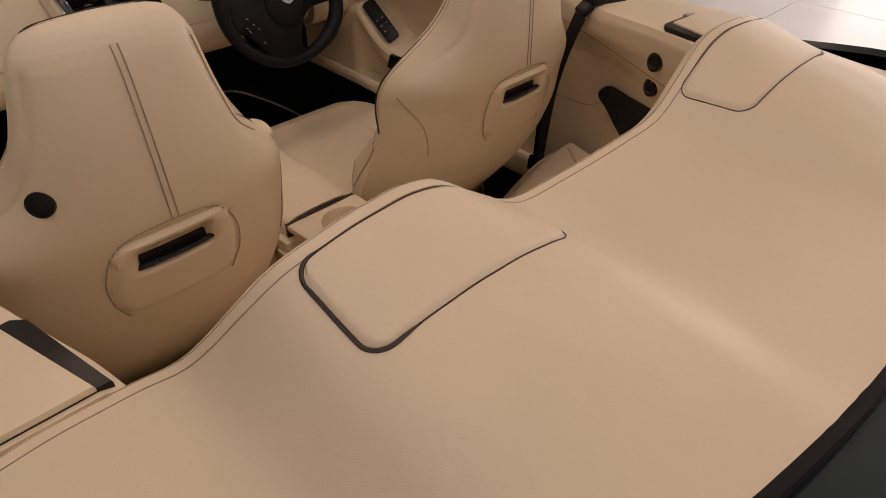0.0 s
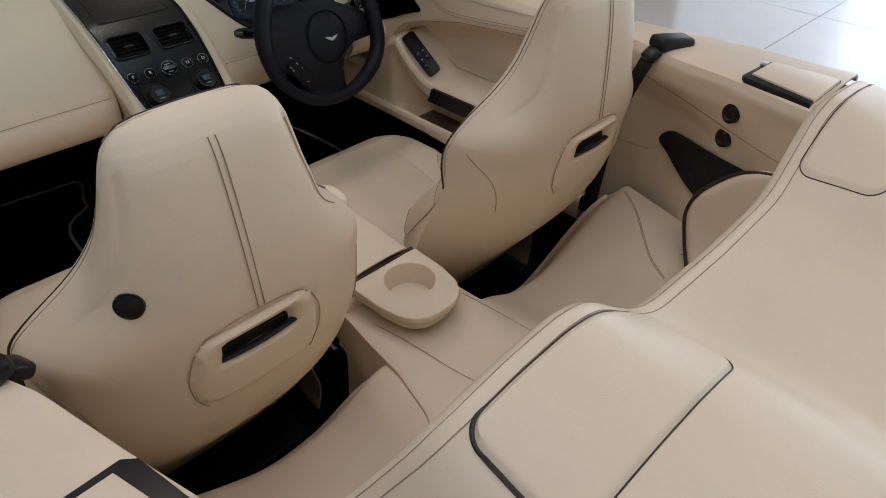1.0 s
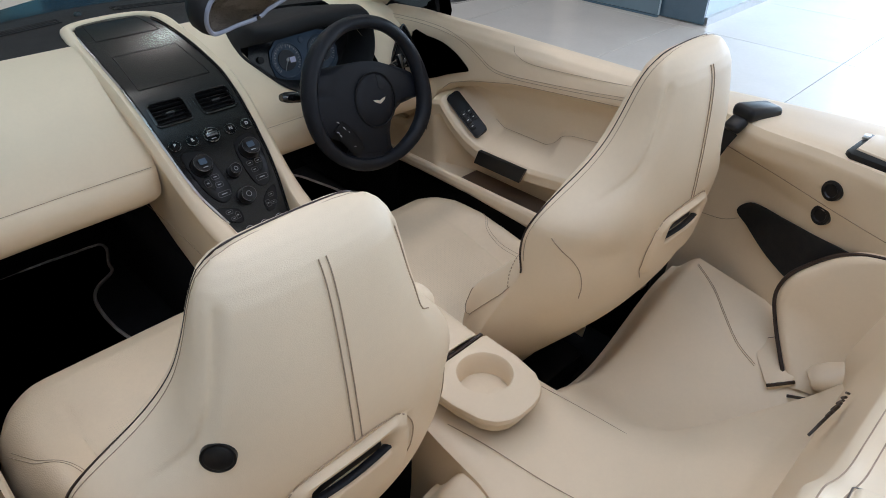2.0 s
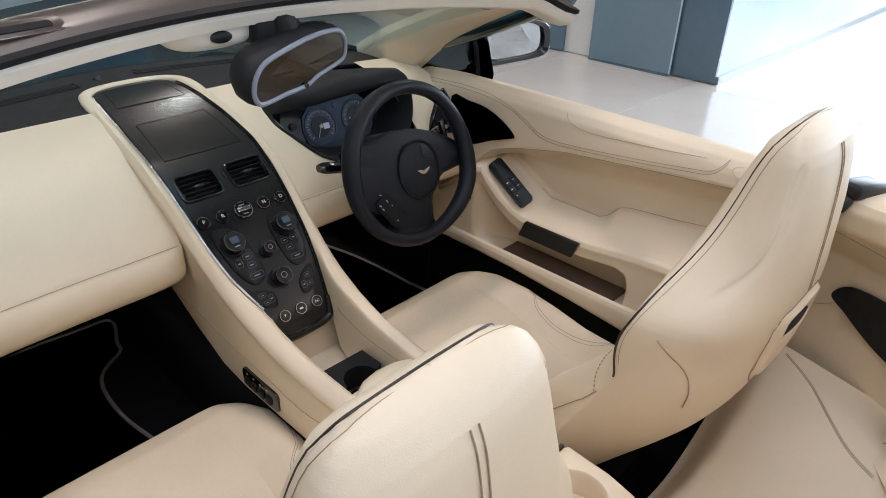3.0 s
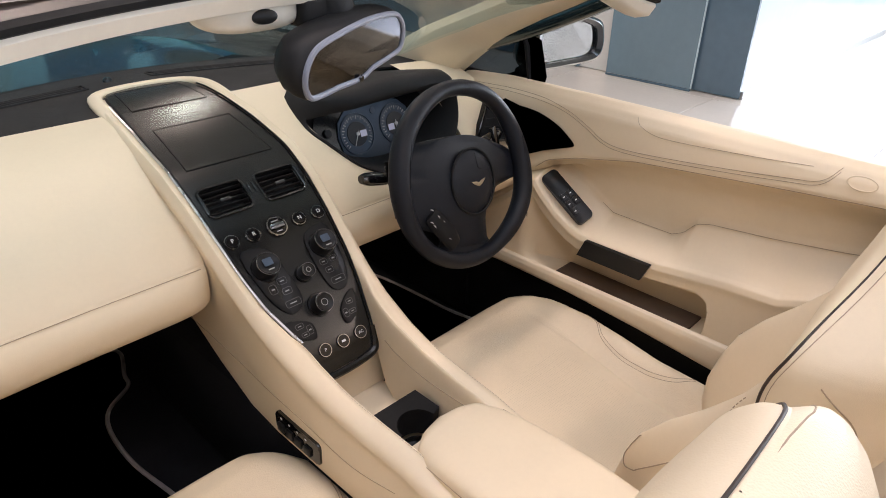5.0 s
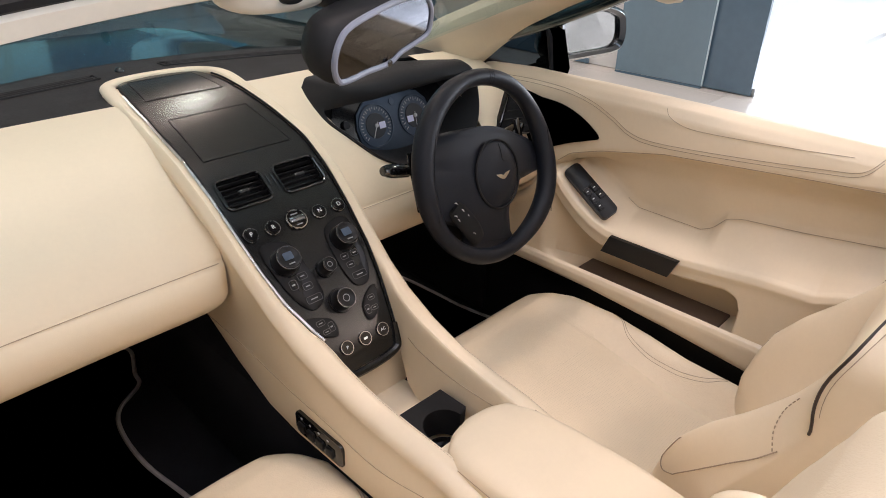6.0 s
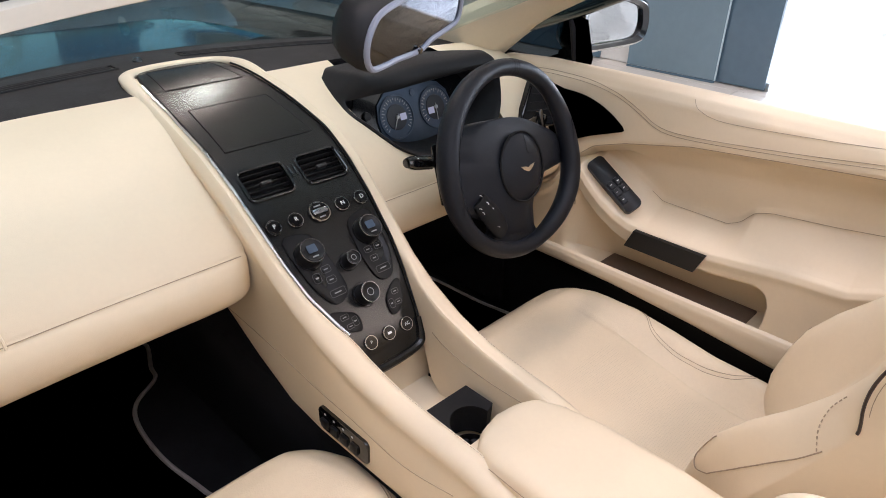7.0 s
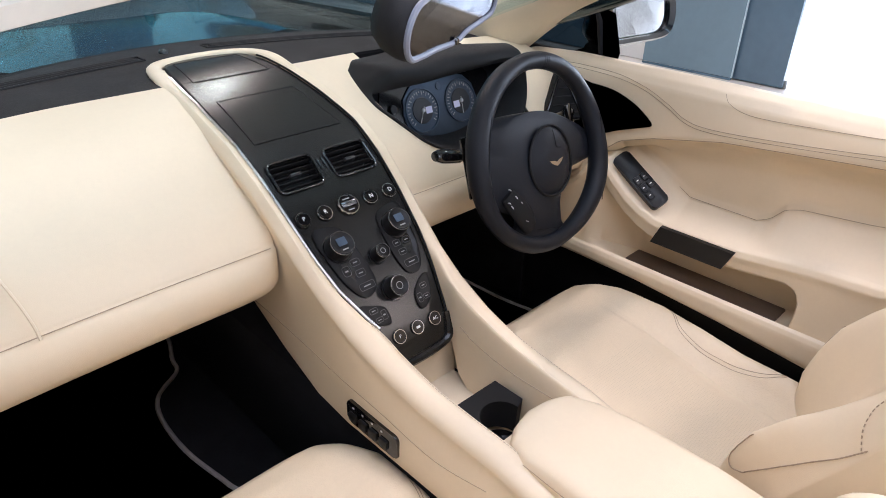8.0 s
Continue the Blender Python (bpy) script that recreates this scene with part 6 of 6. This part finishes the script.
for _s in (-1, 1):
    part("pillar_lining", pillar(_s), CREAM, screen, "cream pillar lining")
    part("pillar_outer", tube([Vector((_s * (0.672 + 0.10 * t), 0.36 + 0.72 * t, 1.178 - 0.265 * t - 0.02 * math.sin(math.pi * t))) for t in np.linspace(0, 1, 20)], 0.022, 10), PAINT, screen)
    part("quarter_frame", tube([Vector((_s * 0.775, y, z)) for y, z in ((0.95, 0.905), (0.84, 0.972), (0.73, 1.02), (0.715, 0.99), (0.70, 0.91), (0.82, 0.902), (0.95, 0.905))], 0.007, 8), RUBBER, screen)
    bm = bmesh.new()
    f = bm.faces.new([bm.verts.new((_s * 0.775, y, z)) for y, z in ((0.95, 0.905), (0.84, 0.972), (0.73, 1.02), (0.70, 0.91))])
    bmesh.ops.solidify(bm, geom=[f], thickness=0.004)
    q = part("quarter_glass", bm, QUARTER_GLASS, screen, "small dark quarter window glass", smooth=False)
    q.visible_shadow = False
    sail = [(0.735, 1.022), (0.68, 1.01), (0.655, 0.925), (0.66, 0.905), (0.80, 0.902), (0.735, 0.93)]
    bm = bmesh.new()
    f = bm.faces.new([bm.verts.new((_s * 0.785, y, z)) for y, z in sail])
    bmesh.ops.solidify(bm, geom=[f], thickness=0.012)
    part("mirror_sail", bm, BLACK_GLOSS, screen, "black mirror mounting", smooth=False)

# rear-view mirror
rear_mirror = thing("rear_view_mirror", (0, 0.45, 1.13), "black interior rear-view mirror with grey bezel", "mirror")
RM = facing((0.0407, 0.4591, 1.1215), (0.330, -0.931, -0.154)) @ Matrix.Rotation(radians(4.1), 4, "Z")
MIR_OUT = [(-0.133, -0.019), (-0.135, 0.000), (-0.126, 0.019), (-0.106, 0.032), (-0.058, 0.038), (0.012, 0.041), (0.070, 0.037), (0.106, 0.029), (0.127, 0.010),
           (0.131, -0.012), (0.122, -0.029), (0.082, -0.034), (0.038, -0.037), (0.016, -0.043), (-0.012, -0.043), (-0.055, -0.039), (-0.090, -0.038), (-0.120, -0.034)]
_mo = [(p.x, p.y) for p in smooth_path([(x, y, 0) for x, y in MIR_OUT], 4, closed=True)]


def shell(u, v):
    k = u * len(_mo)
    x, y = _mo[int(round(k)) % len(_mo)]
    prof = [(0.99, 0.0), (1.03, -0.005), (1.045, -0.016), (1.02, -0.036), (0.90, -0.056), (0.55, -0.066), (0.01, -0.068)]
    sc, z = prof[int(round(v * 6))]
    return RM @ Vector((x * sc, y * (sc if sc < 1 else 1 + (sc - 1) * 2.2) + 0.004 * step(0.0, -0.03, z), z))


part("housing", grid(shell, len(_mo), 6, ring=True), BLACK_SOFT, rear_mirror)
part("bezel", tube([RM @ Vector((x * 0.985, y * 0.985, 0.001)) for x, y in _mo], 0.0042, 8, closed=True), surface("grey_mirror_bezel", (0.22, 0.24, 0.30), 0.35, vary=0.06), rear_mirror)
bm = bmesh.new()
bm.faces.new([bm.verts.new(RM @ Vector((x * 0.97, y * 0.96, 0.0012))) for x, y in _mo])
bmesh.ops.solidify(bm, geom=bm.faces[:], thickness=0.001)
part("mirror_glass", bm, DIM_MIRROR, rear_mirror, smooth=False)
part("sensor_button", lathe([(0, 0.003), (0.004, 0.003), (0.005, 0)], RM @ pose(0.002, -0.041, 0.004), 16), BLACK_GLOSS, rear_mirror)
_stem = [Vector((0.035, 0.512, 1.190)), Vector((0.038, 0.505, 1.172)), RM @ Vector((0.0, 0.012, -0.060))]
part("stem", tube(smooth_path(_stem, 5), lambda t: 0.036 - 0.008 * t, 12, flat=0.75), BLACK_SOFT, rear_mirror)
part("mount", box((0.010, 0.512, 1.176), (0.080, 0.046, 0.044), 0.010, 3), BLACK_SOFT, rear_mirror)

# outside mirrors
def wing_mirror(s):
    root = thing("door_mirror", (s * 0.83, 0.72, 0.93), "gloss black outside door mirror", "mirror", "door mirrors")
    m = facing((s * 0.940, 0.705, 0.988), (-s * 0.10, -0.99, -0.05))
    out = [(p.x, p.y) for p in smooth_path([(s * x, y, 0) for x, y in [(-0.118, -0.052), (0.00, -0.060), (0.100, -0.058), (0.126, -0.036), (0.122, 0.004), (0.098, 0.034), (0.00, 0.058), (-0.105, 0.068), (-0.128, 0.058), (-0.126, 0.0)]], 4, closed=True)]

    def fn(u, v):
        x, y = out[int(round(u * len(out))) % len(out)]
        prof = [(0.86, -0.004), (0.88, 0.008), (1.02, 0.014), (1.17, 0.002), (1.20, -0.03), (1.02, -0.07), (0.7, -0.10), (0.01, -0.11)]
        sc, z = prof[int(round(v * 7))]
        return m @ Vector((x * sc, y * sc, z))
    part("housing", grid(fn, len(out), 7, ring=True), BLACK_GLOSS, root)
    bm = bmesh.new()
    bm.faces.new([bm.verts.new(m @ Vector((x * 0.85, y * 0.85, -0.001))) for x, y in out])
    bmesh.ops.solidify(bm, geom=bm.faces[:], thickness=0.001)
    part("mirror_glass", bm, MIRROR, root, smooth=False)
    part("arm", tube([Vector((s * 0.78, 0.73, 0.925)), Vector((s * 0.85, 0.735, 0.935)), Vector((s * 0.90, 0.74, 0.945))], 0.022, 10, flat=0.6), BLACK_GLOSS, root)


wing_mirror(1)
wing_mirror(-1)

# ---- rear quarters and rear seats ----
_qtop = table([(-0.70, 0.530), (-0.62, 0.540), (-0.57, 0.548), (-0.459, 0.577), (-0.333, 0.606), (-0.275, 0.628), (-0.20, 0.66), (-0.14, 0.69)])
_qmid = table([(-0.70, 0.535), (-0.60, 0.555), (-0.48, 0.603), (-0.40, 0.645), (-0.33, 0.686), (-0.25, 0.70), (-0.14, 0.70)])


def quarter_rows(y):
    t, m = -_qtop(y) + 2 * _qtop(y), _qmid(y)
    zt = float(np.interp(y, [-0.70, -0.45, -0.14], [0.945, 0.942, 0.925]))
    return [(0.795, zt - 0.020), (0.775, zt - 0.004), (0.735, zt), (t + 0.025, zt), (t + 0.006, zt - 0.006), (t, zt - 0.022), (t + 0.004, zt - 0.06),
            (0.5 * (t + m), 0.835), (m - 0.004, 0.80), (m, 0.77), (m + 0.006, 0.70), (m + 0.008, 0.62), (m + 0.004, 0.50), (m, 0.30)]


def quarter(s):
    def fn(u, v):
        y = -0.622 + 0.477 * u
        rows = quarter_rows(y)
        q = v * (len(rows) - 1)
        j = min(int(q), len(rows) - 2)
        a, b, t = rows[j], rows[j + 1], q - j
        return Vector((s * (a[0] + (b[0] - a[0]) * t), y, a[1] + (b[1] - a[1]) * t))
    return grid(fn, 60, 52, 0.005)


def quarter_x(y, z):
    rows = quarter_rows(y)[5:]
    return float(np.interp(z, [r[1] for r in rows][::-1], [r[0] for r in rows][::-1]))


def quarter_plate(s, pts, lift, thick, name, mat, root, label):
    line = [(p.y, p.z) for p in smooth_path([(0, y, z) for y, z in pts], 4, closed=True)]
    cy, cz = sum(p[0] for p in line) / len(line), sum(p[1] for p in line) / len(line)
    bm = bmesh.new()
    rings = []
    for k in np.linspace(1, 0.1, 7):
        rings.append([bm.verts.new((s * (quarter_x(cy + (y - cy) * k, cz + (z - cz) * k) - lift), cy + (y - cy) * k, cz + (z - cz) * k)) for y, z in line])
    n = len(line)
    for a, b in zip(rings, rings[1:]):
        for i in range(n):
            bm.faces.new((a[i], a[(i + 1) % n], b[(i + 1) % n], b[i]))
    bm.faces.new(rings[-1])
    bmesh.ops.recalc_face_normals(bm, faces=bm.faces)
    bmesh.ops.solidify(bm, geom=bm.faces[:], thickness=thick)
    return part(name, bm, mat, root, label)


def rear_quarter(s):
    root = thing("rear_quarter_trim", (s * 0.66, -0.42, 0.3), "cream leather rear quarter trim with black mesh pocket", "trim panel", "rear quarter trims")
    part("panel", quarter(s), CREAM, root)
    quarter_plate(s, [(-0.305, 0.705), (-0.313, 0.730), (-0.347, 0.748), (-0.421, 0.760), (-0.494, 0.770), (-0.555, 0.775), (-0.578, 0.755), (-0.545, 0.700), (-0.500, 0.655), (-0.470, 0.645), (-0.405, 0.658), (-0.345, 0.682)], 0.004, 0.004, "mesh_pocket", BLACK_NET, root, "black mesh pocket")
    for y, z in ((-0.484, 0.876), (-0.478, 0.815)):
        x = quarter_x(y, z)
        m = facing((s * (x - 0.001), y, z), (-s * 0.92, 0.36, 0.10))
        part("speaker", lathe([(0, 0.003), (0.011, 0.0035), (0.013, 0.006), (0.0185, 0.005), (0.019, -0.003)], m, 28), BLACK_PLASTIC, root, "small round black speaker")
    line = [Vector((s * (quarter_x(y, z) - 0.001), y, z)) for y, z in [(p.y, p.z) for p in smooth_path([(0, -0.16, 0.866), (0, -0.26, 0.862), (0, -0.36, 0.85), (0, -0.50, 0.836), (0, -0.66, 0.825)], 6)]]
    part("trim_seam", tube(line, 0.0007, 5), STITCH, root)
    line = [Vector((s * (quarter_x(y, z) - 0.001), y, z)) for y, z in [(p.y, p.z) for p in smooth_path([(0, -0.16, 0.66), (0, -0.26, 0.665), (0, -0.31, 0.69)], 6)]]
    part("trim_seam", tube(line, 0.0006, 5), STITCH, root)
    # roof guide rail: black frame with a leather insert on top of the trim
    z = 0.942
    out = [(0.590, -0.478), (0.690, -0.484), (0.700, -0.616), (0.553, -0.616), (0.578, -0.488)]
    bm = plate([(s * x, y) for x, y in out], 0.01, pose(0, 0, z + 0.007), 0.003)
    rail = part("roof_rail_frame", bm, BLACK_PLASTIC, root, "black roof guide frame")
    part("rail_insert", plate([(s * x, y) for x, y in [(0.600, -0.490), (0.686, -0.494), (0.692, -0.616), (0.567, -0.616)]], 0.008, pose(0, 0, z + 0.011), 0.003), CREAM, rail)
    part("rail_clip", box((s * 0.664, -0.486, z + 0.009), (0.022, 0.010, 0.004), 0.001, 2), SATIN, rail, "bright metal clip")
    part("outer_seal", tube([Vector((s * 0.797, y, quarter_rows(y)[0][1])) for y in np.linspace(-0.62, -0.145, 20)], 0.005, 6), RUBBER, root)
    # seat belt guide with strap
    belt = thing("seat_belt_guide", (s * 0.65, -0.30, 0.93), "black plastic seat belt guide with webbing", "seat belt", "seat belts")
    part("guide", box((s * 0.664, -0.292, 0.940), (0.092, 0.050, 0.028), 0.011, 3, m=pose(0, 0, 0, 0, s * 6, s * -20)), BLACK_PLASTIC, belt)
    part("guide_nose", box((s * 0.618, -0.275, 0.922), (0.034, 0.036, 0.020), 0.008, 3, m=pose(0, 0, 0, 0, s * -38, s * -20)), BLACK_PLASTIC, belt)
    web = smooth_path([(s * 0.615, -0.272, 0.912), (s * 0.622, -0.255, 0.875), (s * 0.630, -0.228, 0.80), (s * 0.638, -0.205, 0.70), (s * 0.648, -0.185, 0.50), (s * 0.655, -0.175, 0.30)], 6)
    part("webbing", grid(lambda u, v: Vector(web[int(round(v * (len(web) - 1)))]) + Vector((0.004 * (u - 0.5), (u - 0.5) * 0.026, (u - 0.5) * 0.02)), 2, len(web) - 1, 0.0015), BLACK_NET, belt, "black woven webbing")


rear_quarter(1)
rear_quarter(-1)

# tunnel between and behind the front seats
tunnel = thing("rear_tunnel", (0, -0.42, 0.17), "cream leather tunnel between the rear seats", "console")


def tunnel_half(y):
    return float(np.interp(-y, [0.12, 0.20, 0.30, 0.40, 0.46, 0.52, 0.60, 0.70], [0.105, 0.116, 0.125, 0.150, 0.19, 0.28, 0.42, 0.55]))


def tunnel_top(u, v):
    y = -0.10 - 0.61 * v
    w = tunnel_half(y)
    a = 2 * u - 1
    ztop = float(np.interp(-y, [0.10, 0.24, 0.45, 0.60, 0.71], [0.565, 0.560, 0.553, 0.575, 0.66]))
    if abs(a) < 0.6:
        s = a / 0.6
        return Vector((w * s, y, ztop - 0.012 * abs(s) ** 5))
    k = (abs(a) - 0.6) / 0.4
    return Vector((math.copysign(w + 0.012 * k, a), y, ztop - 0.012 - 0.36 * k))


part("cover", grid(tunnel_top, 70, 50, 0.004), CREAM, tunnel)
part("seam", tube(smooth_path([(-0.085, -0.19, 0.562), (-0.07, -0.27, 0.561), (-0.055, -0.38, 0.557), (-0.035, -0.46, 0.556), (0.0, -0.485, 0.556)], 6), 0.0007, 5), STITCH, tunnel)
part("seam", tube(smooth_path([(0.10, -0.22, 0.556), (0.115, -0.32, 0.552), (0.125, -0.42, 0.55)], 6), 0.0006, 5), STITCH, tunnel)
def rear_seat(s):
    root = thing("occasional_seat", (s * 0.38, -0.42, 0.3), "small cream leather rear seat with dark piping", "car seat", "rear seats")

    def pan(u, v):
        x = 0.118 + 0.532 * u
        y = -0.20 - 0.42 * v
        z = 0.500 + 0.075 * step(0.30, 0.95, u) ** 1.2 * (1 - 0.55 * v) + 0.035 * (1 - step(0.0, 0.25, u)) - 0.028 * math.exp(-((u - 0.42) / 0.25) ** 2)
        z -= 0.09 * (1 - step(0.0, 0.16, v)) * (1 - 0.3 * u)
        z += 0.02 * v
        x2 = x + 0.03 * u * (1 - v) - 0.05 * u * v
        return Vector((s * x2, y, z))
    part("cushion", grid(pan, 40, 40, 0.006), CREAM, root)
    for off in (0.0, 0.008):
        line = [pan(p.x + off, p.y) + Vector((0, 0, 0.0008)) for p in smooth_path([(0.95, 0.17, 0), (0.88, 0.32, 0), (0.80, 0.44, 0), (0.72, 0.57, 0), (0.68, 0.69, 0)], 8)]
        part("cushion_seam", tube(line, 0.0007, 5), STITCH, root)
    # backrest across the rear, its top edge falling slightly outwards
    def back(u, v):
        x = 0.56 * u
        puff = 0.014 * math.sin(math.pi * min(max(v, 0.03), 0.97)) ** 0.5
        lean = 0.046 * max(v - 0.4, 0) / 0.6
        return Vector((s * x, -0.668 + 0.04 * step(0.75, 1.0, u) + puff - lean, 0.50 + (0.315 - 0.02 * u * u) * v))
    part("backrest", grid(back, 50, 24, 0.012), CREAM, root)
    # side wing with a rounded, piped front edge
    front = smooth_path([(0.464, -0.566, 0.530), (0.498, -0.532, 0.562), (0.535, -0.497, 0.600), (0.560, -0.475, 0.640), (0.566, -0.482, 0.685), (0.566, -0.507, 0.724), (0.563, -0.550, 0.770), (0.556, -0.600, 0.795), (0.545, -0.660, 0.806)], 5)

    def wing(u, v):
        a = front[int(round(v * (len(front) - 1)))]
        b = Vector((0.500 + 0.045 * v, -0.690, 0.525 + 0.281 * v))
        edge = 1 - (1 - min(u / 0.14, 1)) ** 2
        p = a.lerp(b, u) + Vector((-0.016, 0.012, 0.006)) * (edge * math.sin(math.pi * min(0.12 + 0.88 * v, 0.96)) ** 0.5)
        return Vector((s * p.x, p.y, p.z))
    part("wing", grid(wing, 24, len(front) - 1, 0.010), CREAM, root, "padded side wing")
    part("piping", tube([Vector((s * (p.x - 0.010), p.y + 0.013, p.z + 0.004)) for p in front], 0.0042, 6), DARK_BROWN, root, "dark brown piping")
    # belt stowage pad at the foot of the wing
    a, b = Vector((s * 0.462, -0.585, 0.562)), Vector((s * 0.520, -0.672, 0.612))
    part("anchor_pad", tube([a.lerp(b, t) for t in np.linspace(0, 1, 14)], lambda t: 0.030 - 0.010 * abs(2 * t - 1) ** 6, 14, flat=0.8), CREAM, root)
    # dark tube drawn in for the shadow line beneath the pad
    part("pad_seam_or_shade", tube([Vector((s * x, y, z)) for x, y, z in ((0.430, -0.566, 0.531), (0.436, -0.600, 0.543), (0.446, -0.640, 0.560), (0.455, -0.660, 0.590))], 0.0030, 6), DARK_BROWN, root)
    m = facing((s * 0.486, -0.512, 0.548), (-s * 0.25, 0.25, 0.93), (s * 0.78, 0.62, 0.15))
    part("anchor_tab", plate(rounded(0.050, 0.115, 0.006), 0.016, m, 0.003), CREAM, root)
    for e in (-0.058, 0.058):
        part("tab_binding", box((0, 0, 0), (0.050, 0.004, 0.008), 0.001, 1, m=m @ pose(0, e, -0.004)), DARK_BROWN, root)
    part("belt_buckle", box((s * 0.560, -0.632, 0.640), (0.02, 0.07, 0.014), 0.005, 2, m=pose(0, 0, 0, -28, 0, s * 25)), BLACK_PLASTIC, root, "dark belt buckle")


rear_seat(1)
rear_seat(-1)
# embossed winged mark on the rear backrest, drawn as plain bars
for _i in range(11):
    _k = _i - 5
    _len = 0.010 + 0.0035 * (5 - abs(_k)) if _k else 0.034
    part("emboss_bar", box((0.205 + 0.0110 * _k, -0.6535 - 0.0010 * _k, 0.728 + 0.0015 * abs(_k)), (0.0035, 0.004, _len * 1.5), 0.0008, 1, m=pose(0, 0, 0, 14, -_k * 10, 0)), DARK_BROWN, tunnel, smooth=False)
# inner lining of the deck's front, behind the rear seats
part("rear_wall", grid(lambda u, v: Vector((-0.48 + 0.96 * u, -0.712 + 0.02 * v, 0.92 - 0.45 * v)), 20, 6, 0.004), CREAM, tunnel)

# ---- floor tiles, last ----
floor_ob = bpy.data.objects["floor"]
TILE = 1.2
_tb = box((0, 0, 0), (TILE - 0.005, TILE - 0.005, 0.012), 0.0012, 1)
_tm = bpy.data.meshes.new("tile")
_tb.to_mesh(_tm)
_tb.free()
_tm.materials.append(FLOOR_TILE)
for _i in range(-11, 6):
    for _j in range(-8, 8):
        _x, _y = 4.30 + TILE * (_i + 0.5), 0.432 + TILE * (_j + 0.5)
        if X0 < _x < X1 and Y0 < _y < Y1:
            _o = new("tile", _tm)
            _o.parent = floor_ob
            _o.location = (_x, _y, -0.006)
